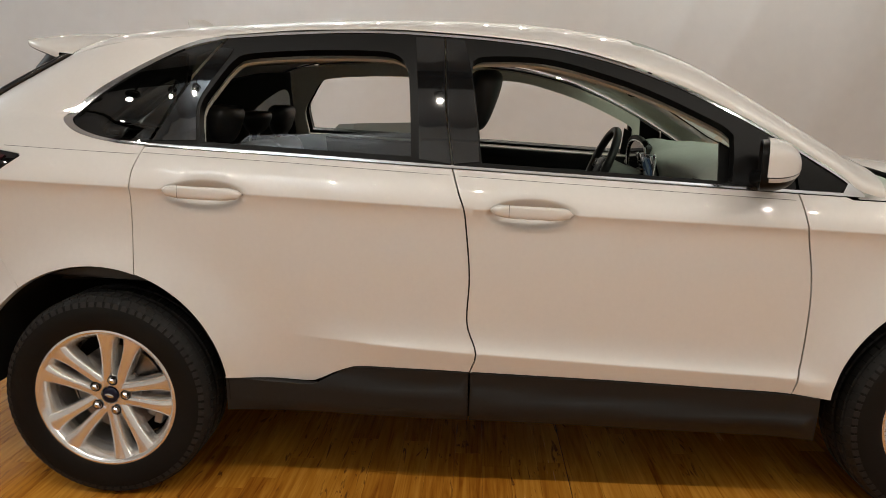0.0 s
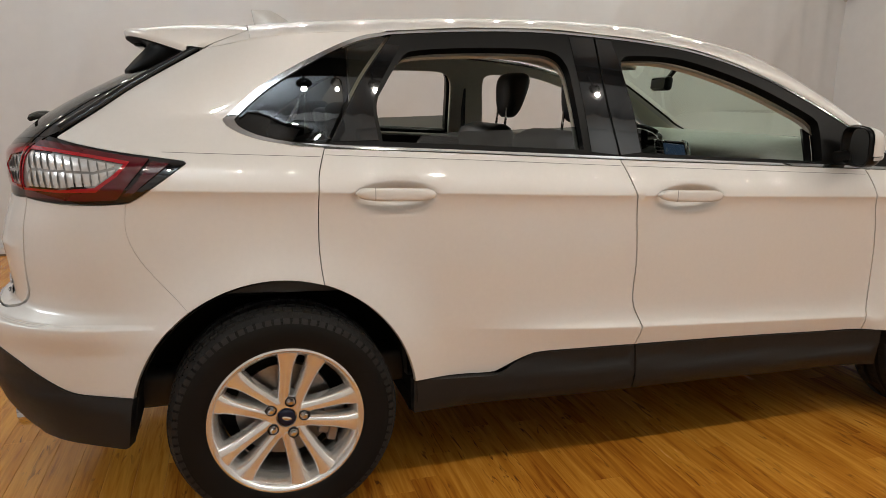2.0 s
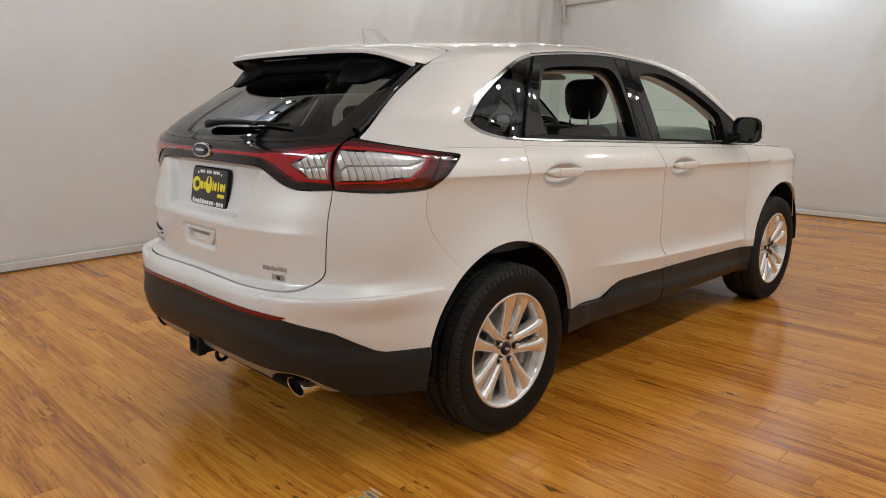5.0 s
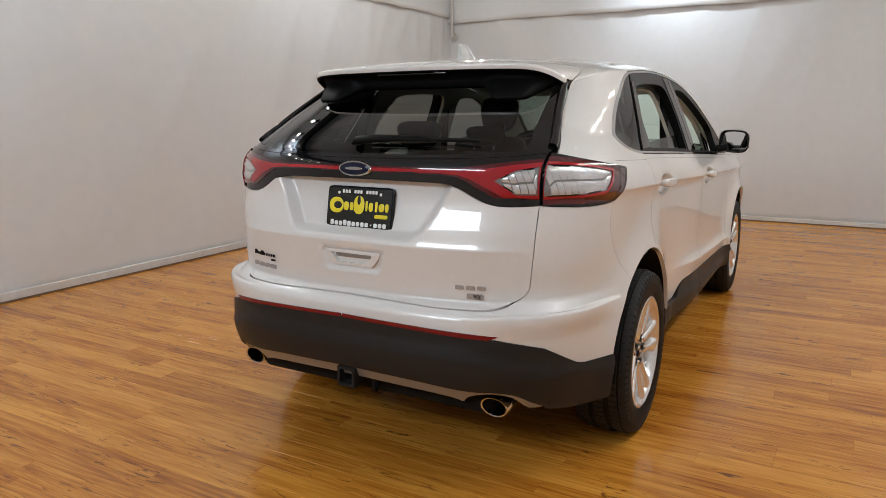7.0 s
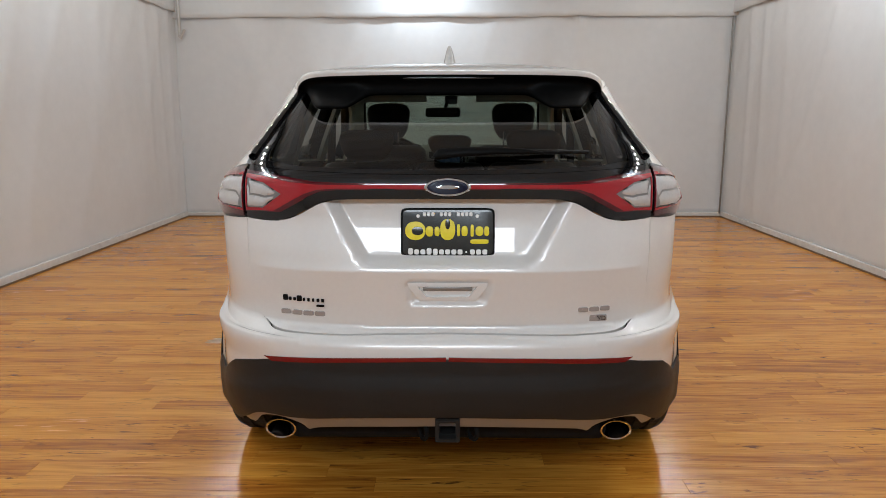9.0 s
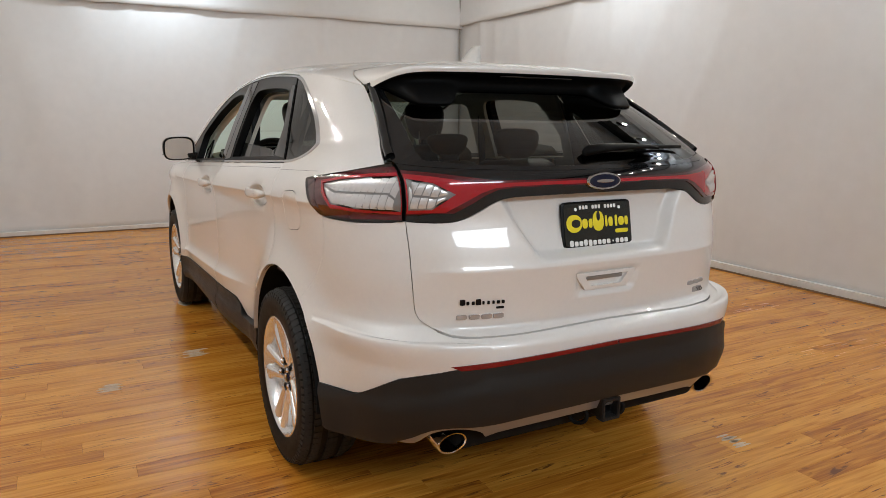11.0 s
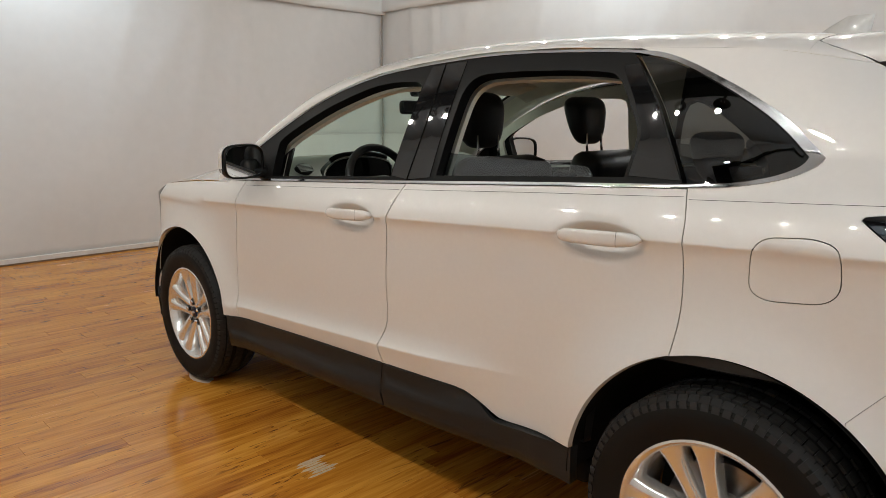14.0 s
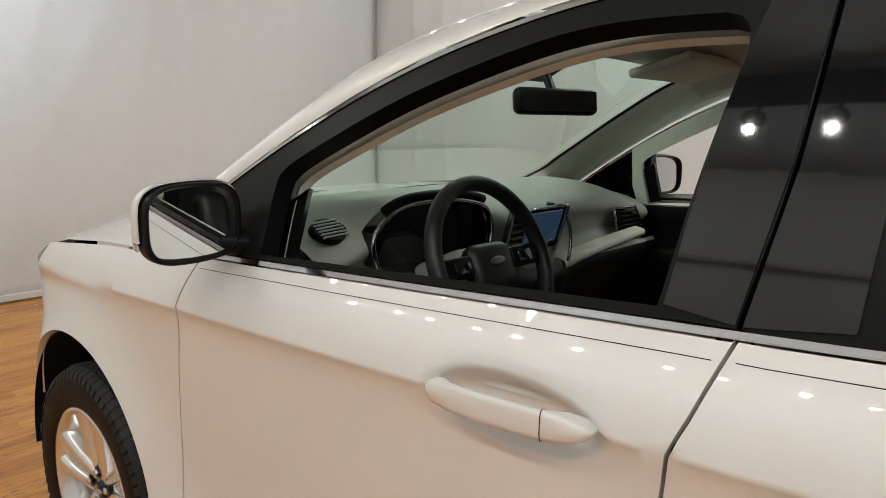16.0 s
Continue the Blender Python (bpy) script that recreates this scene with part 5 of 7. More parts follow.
def lettering(name, text, size, mat, parent, m, deep=0.0006):
    cu = bpy.data.curves.new(name, "FONT")
    cu.body, cu.size, cu.extrude, cu.align_x, cu.align_y = text, size, deep, "CENTER", "CENTER"
    ob = new(name, cu)
    ob.matrix_world = m
    bpy.context.view_layer.update()
    me = bpy.data.meshes.new_from_object(ob.evaluated_get(bpy.context.evaluated_depsgraph_get()))
    me.transform(m)
    bpy.data.objects.remove(ob)
    me.materials.clear()
    me.materials.append(mat)
    done = new(name, me)
    done.parent = parent
    return done


at = on_tail(-0.505, 0.758, float(tail_dents(np.array([on_tail(-0.505, 0.758, 0.0)]))[0]))
lettering("letters", "AWD", 0.021, SATIN, awd, Matrix.Translation((at[0] - 0.0052, -0.505, 0.758)) @ Matrix(((0, 0, -1), (-1, 0, 0), (0, 1, 0))).to_4x4() @ pose(0, 0, 0, 0, -9, 0))
# Pull handle: a flat-bottomed cup with a lighter rim.
bm = bmesh.new()
hx = on_tail(0, 0.855, 0)[0]
outer = [(0.132, 0.888), (-0.132, 0.888), (-0.128, 0.872), (-0.092, 0.828), (0.092, 0.828), (0.128, 0.872)]
inner = [(0.098, 0.876), (-0.098, 0.876), (-0.092, 0.868), (-0.068, 0.840), (0.068, 0.840), (0.092, 0.868)]
rings = [[bm.verts.new((hx - 0.003 + d, y, z)) for y, z in pts] for pts, d in ((outer, 0.018), (outer, -0.001), (inner, -0.002), ([(y * 0.96, z - 0.002) for y, z in inner], 0.016))]
for r, q in zip(rings, rings[1:]):
    for j in range(6):
        bm.faces.new((r[j], r[(j + 1) % 6], q[(j + 1) % 6], q[j]))
bm.faces.new(rings[-1])
bmesh.ops.recalc_face_normals(bm, faces=bm.faces)
grip = part("pull_handle", bm, PAINT, tailgate, "white pull handle in the tailgate", smooth_=False)
bm = bmesh.new()
box(bm, (hx + 0.004, -0.082, 0.858), (hx + 0.014, 0.082, 0.873), 0.003)
part("handle_shadow_lip", bm, SKID, tailgate, "grey rubber grip strip")

# Exhausts, tow hitch.
for side in (1, -1):
    ex = new("exhaust_tip")
    ex.parent = car
    tagged(ex, "oval chrome exhaust tip")
    bm = bmesh.new()
    rows = []
    for x, s_ in ((-2.05, 0.84), (-2.19, 0.95), (-2.255, 1.0), (-2.261, 0.97), (-2.259, 0.86), (-2.19, 0.80), (-2.05, 0.78)):
        rows.append([bm.verts.new((x - 0.022 * math.sin(a) * s_ * 0.4, side * 0.584 + 0.055 * s_ * math.cos(a), 0.352 + 0.040 * s_ * math.sin(a))) for a in np.linspace(0, 2 * np.pi, 40, endpoint=False)])
    for r, q in zip(rows, rows[1:]):
        for j in range(40):
            bm.faces.new((r[j], r[(j + 1) % 40], q[(j + 1) % 40], q[j]))
    part("exhaust_pipe", bm, CHROME, ex, auto=40)
    bm = bmesh.new()
    bm.faces.new([bm.verts.new((-2.10, side * 0.584 + 0.0435 * math.cos(a), 0.352 + 0.0315 * math.sin(a))) for a in np.linspace(0, 2 * np.pi, 24, endpoint=False)])
    part("exhaust_dark", bm, DARK, ex)
hitch = new("tow_hitch")
hitch.parent = car
tagged(hitch, "square black tow hitch with chain loops")
bm = bmesh.new()
for s_, x0, x1 in ((0.036, -2.34, -2.0), (0.041, -2.372, -2.338)):
    outer_ = [(s_, s_), (-s_, s_), (-s_, -s_), (s_, -s_)]
    in_ = [(a * 0.70, b * 0.70) for a, b in outer_]
    rr = [[bm.verts.new((x, a, 0.397 + b)) for a, b in pts] for pts, x in ((outer_, x1), (outer_, x0), (in_, x0), (in_, x1))]
    for r, q in zip(rr, rr[1:]):
        for j in range(4):
            bm.faces.new((r[j], r[(j + 1) % 4], q[(j + 1) % 4], q[j]))
bmesh.ops.recalc_face_normals(bm, faces=bm.faces)
bmesh.ops.bevel(bm, geom=list(bm.edges), offset=0.003, segments=2, affect="EDGES")
part("receiver", bm, CLAD, hitch, smooth_=False)
bm = bmesh.new()
bmesh.ops.create_cone(bm, segments=20, radius1=0.03, radius2=0.03, depth=1.1, cap_ends=True, matrix=pose(-2.13, 0, 0.405, 90, 0, 0))
part("cross_tube", bm, DARK, hitch)
for y in (-0.085, 0.085):
    bm = bmesh.new()
    R_, n_ = 0.029, 24
    rows = []
    for a in np.linspace(0, 2 * np.pi, n_, endpoint=False):
        c = Vector((R_ * math.cos(a) * 1.25, 0, R_ * math.sin(a)))
        rad = Vector((math.cos(a), 0, math.sin(a)))
        rows.append([bm.verts.new(c + rad * (0.008 * math.cos(b)) + Vector((0, 0.008 * math.sin(b), 0))) for b in np.linspace(0, 2 * np.pi, 8, endpoint=False)])
    for i in range(n_):
        r, q = rows[i], rows[(i + 1) % n_]
        for j in range(8):
            bm.faces.new((r[j], r[(j + 1) % 8], q[(j + 1) % 8], q[j]))
    bmesh.ops.transform(bm, matrix=pose(-2.29, y, 0.362, 0, 20, 25), verts=bm.verts)
    bmesh.ops.recalc_face_normals(bm, faces=bm.faces)
    part("chain_loop", bm, DARK, hitch)

# ---- door mirrors ----
MIRROR = material("mirror_glass", (0.86, 0.88, 0.88), 0.02, metal=1.0)


def door_mirror(side):
    mir = new("door_mirror")
    mir.parent = car
    tagged(mir, "door mirror with white cap and black foot")
    cx, cy, cz = 0.708, 0.966, 1.203
    turn = 0.0 if side > 0 else -0.34
    cx -= 0.0 if side > 0 else 0.014

    def rim_point(a, k=1.0):
        """The rounded outline of the mirror's rear face, k times its size: across and up from its middle."""
        c, q = math.cos(a), math.sin(a)
        y = 0.096 * math.copysign(abs(c) ** 0.52, c)
        z = 0.075 * math.copysign(abs(q) ** 0.55, q)
        # The foot's lower corner is cut away, the upper edge falls outwards.
        z *= 1 - 0.10 * max(-y, 0) / 0.096 * (z < 0) - 0.07 * max(y, 0) / 0.096 * (z > 0)
        return y * k, z * k

    def shell(u, a, grow=1.0):
        """The housing from its rear rim (u 0) to its blunt nose (u 1)."""
        k = (1 - u ** 2.6) ** 0.5
        y, z = rim_point(a, k * grow)
        return (cx + turn * y + 0.118 * u + 0.10 * (grow - 1), side * (cy + y - 0.02 * u * u), cz + z - 0.006 * u)

    def skinned(name, us_, angles, grow, mat, label, closed):
        bm = bmesh.new()
        rws = [[bm.verts.new(shell(u, a, grow)) for a in angles] for u in us_]
        n_ = len(angles)
        for r, q in zip(rws, rws[1:]):
            for j in range(n_ if closed else n_ - 1):
                bm.faces.new((r[j], r[(j + 1) % n_], q[(j + 1) % n_], q[j]))
        bmesh.ops.remove_doubles(bm, verts=bm.verts, dist=1e-5)
        bmesh.ops.recalc_face_normals(bm, faces=bm.faces)
        if not closed:
            bmesh.ops.solidify(bm, geom=bm.faces[:], thickness=-0.003)
            bmesh.ops.recalc_face_normals(bm, faces=bm.faces)
        return part(name, bm, mat, mir, label, auto=45)

    spread = np.sin(np.linspace(0, 1, 15) * np.pi / 2)
    ring_a = np.linspace(0, 2 * np.pi, 64, endpoint=False)
    skinned("mirror_body", spread, ring_a, 1.0, SATIN, "black mirror body", True)
    skinned("mirror_cap", 0.07 + 0.93 * spread, np.linspace(-0.16, np.pi + 0.16, 48), 1.035, PAINT, "white mirror cap", False)
    skinned("indicator", np.linspace(0.10, 0.93, 14), np.linspace(-0.34, -0.19, 5), 1.045, CLEAR, "clear turn indicator strip", False)
    # Bezel round the glass.
    bm = bmesh.new()
    rws = []
    for k, d in ((1.0, 0.0), (0.985, -0.006), (0.93, -0.008), (0.895, -0.002), (0.885, 0.022)):
        rws.append([bm.verts.new((cx + d + turn * rim_point(a, k)[0], side * (cy + rim_point(a, k)[0]), cz + rim_point(a, k)[1])) for a in ring_a])
    for r, q in zip(rws, rws[1:]):
        for j in range(64):
            bm.faces.new((r[j], r[(j + 1) % 64], q[(j + 1) % 64], q[j]))
    bmesh.ops.recalc_face_normals(bm, faces=bm.faces)
    part("mirror_bezel", bm, SATIN, mir, "black bezel", auto=45)
    bm = bmesh.new()
    bm.faces.new([bm.verts.new((cx + 0.008 + (turn + (0.10 if side > 0 else -0.02)) * rim_point(a, 0.885)[0] + (0.0 if side > 0 else 0.04) * rim_point(a, 0.885)[1], side * (cy + rim_point(a, 0.885)[0]), cz + rim_point(a, 0.885)[1])) for a in ring_a])
    bmesh.ops.recalc_face_normals(bm, faces=bm.faces)
    part("mirror_glass", bm, MIRROR, mir, "mirror glass", smooth_=False)
    bm = bmesh.new()
    rws = []
    for y, x0, x1, z0, z1 in ((0.835, 0.69, 0.80, 1.118, 1.178), (0.88, 0.70, 0.795, 1.128, 1.182), (0.93, 0.715, 0.785, 1.140, 1.190)):
        rws.append([bm.verts.new(((x0 + x1) / 2 + (x1 - x0) / 2 * math.copysign(abs(math.cos(a)) ** 0.7, math.cos(a)), side * y, (z0 + z1) / 2 + (z1 - z0) / 2 * math.copysign(abs(math.sin(a)) ** 0.7, math.sin(a)))) for a in np.linspace(0, 2 * np.pi, 20, endpoint=False)])
    for r, q in zip(rws, rws[1:]):
        for j in range(20):
            bm.faces.new((r[j], r[(j + 1) % 20], q[(j + 1) % 20], q[j]))
    bmesh.ops.recalc_face_normals(bm, faces=bm.faces)
    part("mirror_foot", bm, SATIN, mir, "black mirror foot")


door_mirror(1), door_mirror(-1)

# ---- inside of the car ----
roof_sheet("headliner", np.linspace(-1.52, 0.46, 40), lambda x: (-0.93, 0.93), LINER, car, "beige cloth headliner", off=-0.045)
for side in (1, -1):
    roof_sheet("pillar_trim", np.linspace(0.40, 1.10, 20), lambda x: (gl(x), 0.985) if side > 0 else (-0.985, -gl(x)), TRIMGREY, car, "pale inner windscreen pillar", off=-0.03)
    trim_out = join(fx([(x, z + 0.004) for x, z in curve(DLO_TOP) if -1.17 < x < 0.715]), fx([(0.715, 1.20)]), fx([(x, z - 0.03) for x, z in belt_curve(0.70, -1.17)]))
    big = lambda pts, k: [tuple(np.array((np.mean([p[0] for p in pts]), np.mean([p[1] for p in pts]))) * (1 - k) + np.array(p) * k) for p in pts]
    sheet("pillar_trim", trim_out, TRIMGREY, car, "grey inner pillar trim", holes=[fx(big(curve(REAR_OPEN), 1.03)), fx(big(curve(FRONT_OPEN), 1.035))], off=-0.085, depth=-0.02, side=side, step=0.05)
    sheet("sail_trim", fx([(0.622, 1.14), (0.630, 1.282), (0.74, 1.215), (0.74, 1.12)]), SATIN, doors[side, "front"], "black inner mirror corner", off=-0.068, depth=-0.01, side=side, step=0.05)
    back = join(fx([(-1.17, 1.545), (-1.35, 1.535), (-1.55, 1.50), (-1.66, 1.45), (-1.85, 1.32), (-1.98, 1.22)]), fx([(-1.98, 0.78), (-1.17, 0.78)]))
    sheet("rear_side_trim", back, INNER, car, "dark inner trim behind the rear doors", holes=[fx(curve([(-1.44, 1.29), (-1.34, 1.39), (-1.215, 1.46), (-1.19, 1.40), (-1.225, 1.27), (-1.34, 1.262)], closed=True))], off=-0.05, depth=-0.02, side=side, step=0.06)
    for kind, x0, x1 in (("rear", -1.0, -0.24), ("front", -0.20, 0.80)):
        card = join(fx([(x, z + 0.012) for x, z in belt_curve(x0, x1)]), fx(line((x1, 1.0), (x1, 0.45))), fx(line((x1, 0.45), (x0, 0.45))), fx(line((x0, 0.45), (x0, 1.1))))
        ob = sheet("door_card", card, LEATHER, doors[side, kind], "black inner door panel", off=-0.095, depth=-0.03, side=side, step=0.06)
        bm = bmesh.new()
        box(bm, (x0 + 0.15, 0.70, 0.90), (x1 - 0.1, 0.80, 0.96), 0.015)
        bmesh.ops.scale(bm, vec=(1, side, 1), verts=bm.verts)
        bmesh.ops.recalc_face_normals(bm, faces=bm.faces)
        part("armrest", bm, LEATHER, doors[side, kind], "padded door armrest")
bm = bmesh.new()
box(bm, (-2.15, -0.70, 0.36), (0.95, 0.70, 0.48), 0.02)
box(bm, (-2.15, -0.62, 0.70), (-1.25, 0.62, 0.76), 0.02)
part("cabin_floor", bm, LEATHER, car, "black carpeted cabin floor")


def cushion(bm, lo, hi, m=None, bevel=0.045):
    got = box(bm, lo, hi, bevel, m)
    return got


def headrest(bm, c, wide, high, thick, lean):
    """A pillow with rounded front and tapered foot."""
    rows = []
    for b in np.linspace(-np.pi / 2, np.pi / 2, 17):
        ring = []
        for a in np.linspace(0, 2 * np.pi, 28, endpoint=False):
            p = lambda w, e: math.copysign(abs(w) ** e, w)
            z = high / 2 * p(math.sin(b), 0.7)
            y = wide / 2 * p(math.sin(a), 0.75) * p(math.cos(b), 0.5) * (1 + 0.32 * z / high)
            x = thick / 2 * p(math.cos(a), 0.8) * p(math.cos(b), 0.55) * (1.0 + 0.7 * z / high)
            ring.append(bm.verts.new((c[0] + x + lean * z, c[1] + y, c[2] + z)))
        rows.append(ring)
    for r, q in zip(rows, rows[1:]):
        for j in range(28):
            bm.faces.new((r[j], r[(j + 1) % 28], q[(j + 1) % 28], q[j]))
    bmesh.ops.remove_doubles(bm, verts=bm.verts, dist=1e-5)
    bmesh.ops.recalc_face_normals(bm, faces=bm.faces)


def front_seat(y):
    seat = new("front_seat")
    seat.parent = car
    tagged(seat, "black leather front seat")
    bm = bmesh.new()
    cushion(bm, (-0.20, y - 0.25, 0.58), (0.36, y + 0.25, 0.76), None, 0.05)
    part("seat_cushion", bm, LEATHER, seat)
    bm = bmesh.new()
    m = pose(-0.17, y, 0.70, 0, -14, 0)
    cushion(bm, (-0.085, -0.24, 0.0), (0.085, 0.24, 0.56), m, 0.06)
    part("seat_back", bm, LEATHER, seat)
    for s_ in (-1, 1):
        bm = bmesh.new()
        cushion(bm, (0.0, s_ * 0.245 - 0.05, 0.05), (0.12, s_ * 0.245 + 0.05, 0.46), m, 0.04)
        part("side_bolster", bm, LEATHER, seat)
    bm = bmesh.new()
    headrest(bm, (-0.150, y, 1.388), 0.255, 0.225, 0.115, 0.16)
    part("headrest", bm, LEATHER, seat)
    for s_ in (-1, 1):
        bm = bmesh.new()
        bmesh.ops.create_cone(bm, segments=12, radius1=0.006, radius2=0.006, depth=0.16, cap_ends=True, matrix=pose(-0.200, y + 0.062 * s_, 1.275, 0, 6, 0))
        part("headrest_post", bm, CHROME, seat, "chrome headrest post")


front_seat(0.385), front_seat(-0.385)
bench = new("rear_seat")
bench.parent = car
tagged(bench, "black leather rear bench")
for y, w in ((0.40, 0.44), (-0.40, 0.44), (0.0, 0.34)):
    bm = bmesh.new()
    cushion(bm, (-0.085, -w / 2, 0.0), (0.085, w / 2, 0.56), pose(-1.02, y, 0.66, 0, -18, 0), 0.05)
    part("seat_back", bm, LEATHER, bench)
    bm = bmesh.new()
    headrest(bm, (-1.15, y, 1.285), 0.25 if y else 0.2, 0.15 if y else 0.10, 0.10, 0.1)
    part("headrest", bm, LEATHER, bench)
    for s_ in (-1, 1):
        bm = bmesh.new()
        bmesh.ops.create_cone(bm, segments=12, radius1=0.006, radius2=0.006, depth=0.10, cap_ends=True, matrix=pose(-1.165, y + 0.055 * s_, 1.21, 0, 6, 0))
        part("headrest_post", bm, CHROME, bench, "chrome headrest post")
bm = bmesh.new()
cushion(bm, (-1.02, -0.62, 0.55), (-0.52, 0.62, 0.72), None, 0.05)
part("seat_cushion", bm, LEATHER, bench)

# Dashboard, screen, wheel.
dash = new("dashboard")
dash.parent = car
tagged(dash, "dark grey moulded dashboard")
rows = []
for y in np.linspace(-0.74, 0.74, 75):
    hood = 0.040 * math.exp(-(((y - 0.385) / 0.185) ** 4))
    mid_ = math.exp(-((y / 0.16) ** 4))
    end = 1 - 0.04 * smooth(0.5, 0.74, abs(y))
    pts = [(1.06, 1.150), (1.00, 1.195), (0.92, 1.205), (0.80, 1.198 + 0.3 * hood), (0.71 - 0.02 * mid_, 1.180 + hood), (0.655 - 0.03 * mid_ - 0.4 * hood, 1.155 + hood), (0.635 - 0.03 * mid_, 1.125 + 0.2 * hood),
           (0.66 + 0.8 * hood - 0.045 * mid_, 1.09), (0.665 + 0.6 * hood - 0.05 * mid_, 1.04), (0.61 - 0.02 * mid_, 1.00), (0.60 - 0.03 * mid_, 0.96), (0.66 - 0.08 * mid_, 0.86), (0.74 - 0.15 * mid_, 0.70), (0.80 - 0.2 * mid_, 0.50)]
    line_ = curve(pts, step=0.012)
    rows.append([(a, y, b * (end if b > 1.0 else 1)) for a, b in line_])
n_ = min(len(r) for r in rows)
rows = [[r[int(i * (len(r) - 1) / (n_ - 1))] for i in range(n_)] for r in rows]
grid = np.array(rows)
cut = int(np.argmax(grid[len(grid) // 2, :, 2] < 1.01))
grid_piece("dash_pad", grid[:, :cut + 1], DASH, dash, "grey padded dash top")
grid_piece("dash_lower", grid[:, cut:], LEATHER, dash, "black lower dash")
SCREEN = material("dark_screen", (0.010, 0.013, 0.020), 0.08, coat=1.0)
SCREEN.node_tree.nodes["Principled BSDF"].inputs["Emission Color"].default_value = (0.07, 0.13, 0.22, 1)
SCREEN.node_tree.nodes["Principled BSDF"].inputs["Emission Strength"].default_value = 0.22
bm = bmesh.new()
box(bm, (-0.008, -0.125, -0.065), (0.008, 0.125, 0.065), 0.006, pose(0.600, 0.03, 1.105, 0, -16, 0))
part("centre_panel", bm, GLOSS, dash, "gloss black centre panel")
bm = bmesh.new()
box(bm, (-0.004, -0.085, -0.048), (0.004, 0.085, 0.048), 0.003, pose(0.591, 0.0, 1.108, 0, -16, 0))
part("screen", bm, SCREEN, dash, "lit blue-grey display screen")
for y in (0.158, 0.088, -0.098):
    bm = bmesh.new()
    box(bm, (-0.012, -0.004, -0.075), (0.004, 0.004, 0.070), 0.003, pose(0.594, y, 1.102, 0, -16, 0))
    part("panel_trim", bm, CHROME, dash, "thin silver trim")
for k in range(5):
    bm = bmesh.new()
    box(bm, (-0.006, -0.026, -0.002), (0.004, 0.026, 0.002), 0.001, pose(0.588, 0.123, 1.075 + 0.018 * k, 0, -16, 0))
    part("vent_slat", bm, STEEL, dash)


def tube_along(bm, pts, r, n=8):
    """A round bar through places that lie across the car."""
    p = [Vector(q) for q in pts]
    rws = []
    for i, q in enumerate(p):
        t = (p[min(i + 1, len(p) - 1)] - p[max(i - 1, 0)]).normalized()
        s_ = t.cross(Vector((1, 0, 0))).normalized()
        rws.append([bm.verts.new(q + s_ * (r * math.cos(b)) + Vector((r * math.sin(b), 0, 0))) for b in np.linspace(0, 2 * np.pi, n, endpoint=False)])
    for r_, q_ in zip(rws, rws[1:]):
        for j in range(n):
            bm.faces.new((r_[j], r_[(j + 1) % n], q_[(j + 1) % n], q_[j]))
    bm.faces.new(rws[0]), bm.faces.new(rws[-1])
    bmesh.ops.recalc_face_normals(bm, faces=bm.faces)


# Instrument hood: black recess, silver rim, two dials.
rim_yz = curve([(0.590, 1.075), (0.604, 1.120), (0.598, 1.152), (0.560, 1.185), (0.500, 1.206), (0.40, 1.211), (0.30, 1.204), (0.215, 1.180), (0.190, 1.13), (0.200, 1.07)])
bm = bmesh.new()
front = [bm.verts.new((0.622, y, z)) for y, z in rim_yz]
bm.faces.new(front)
back_ = [bm.verts.new((v.co.x + 0.04, v.co.y, v.co.z)) for v in front]
for j in range(len(front)):
    k = (j + 1) % len(front)
    bm.faces.new((front[j], front[k], back_[k], back_[j]))
bmesh.ops.recalc_face_normals(bm, faces=bm.faces)
part("instrument_panel", bm, GLOSS, dash, "black instrument panel", smooth_=False)
bm = bmesh.new()
tube_along(bm, [(0.617, y, z) for y, z in rim_yz], 0.0055)
part("hood_trim", bm, CHROME, dash, "silver line round the instruments")
bm = bmesh.new()
tube_along(bm, [(0.622, 0.395 + (y - 0.395) * 1.04, z + 0.013) for y, z in rim_yz[6:-6]], 0.012)
part("hood_edge", bm, BLACK, dash, "black hood over the instruments")
# Flat corner vent by the driver, framed vent by the passenger.
bm = bmesh.new()
bmesh.ops.create_cone(bm, segments=32, radius1=1, radius2=0.94, depth=1, cap_ends=True, matrix=pose(0.690, 0.668, 1.158, 0, -38, 10) @ Matrix.Diagonal((0.034, 0.052, 0.014, 1)))
part("vent_frame", bm, BLACK, dash, "black oval corner vent", auto=40)
for k in range(6):
    bm = bmesh.new()
    box(bm, (-0.0015, -0.040, 0.005), (0.0015, 0.040, 0.010), 0.0, pose(0.690, 0.668, 1.158, 0, -38, 10) @ pose(-0.022 + 0.0088 * k, 0, 0))
    part("vent_slat", bm, DASH, dash)
loop = [(-0.490, 1.118), (-0.640, 1.112), (-0.705, 1.040), (-0.520, 1.035)]
bm = bmesh.new()
bm.faces.new([bm.verts.new((0.640, y, z)) for y, z in loop])
part("vent_recess", bm, BLACK, dash, "black vent recess", smooth_=False)
bm = bmesh.new()
tube_along(bm, [(0.636, y, z) for y, z in loop + loop[:1]], 0.005)
part("vent_frame", bm, CHROME, dash, "silver vent frame")
for k in range(4):
    z = 1.052 + 0.016 * k
    bm = bmesh.new()
    box(bm, (0.628, -0.690 + 0.9 * (z - 1.045), z - 0.002), (0.645, -0.515 + 0.3 * (z - 1.045), z + 0.002))
    part("vent_slat", bm, SATIN, dash)
rows = []
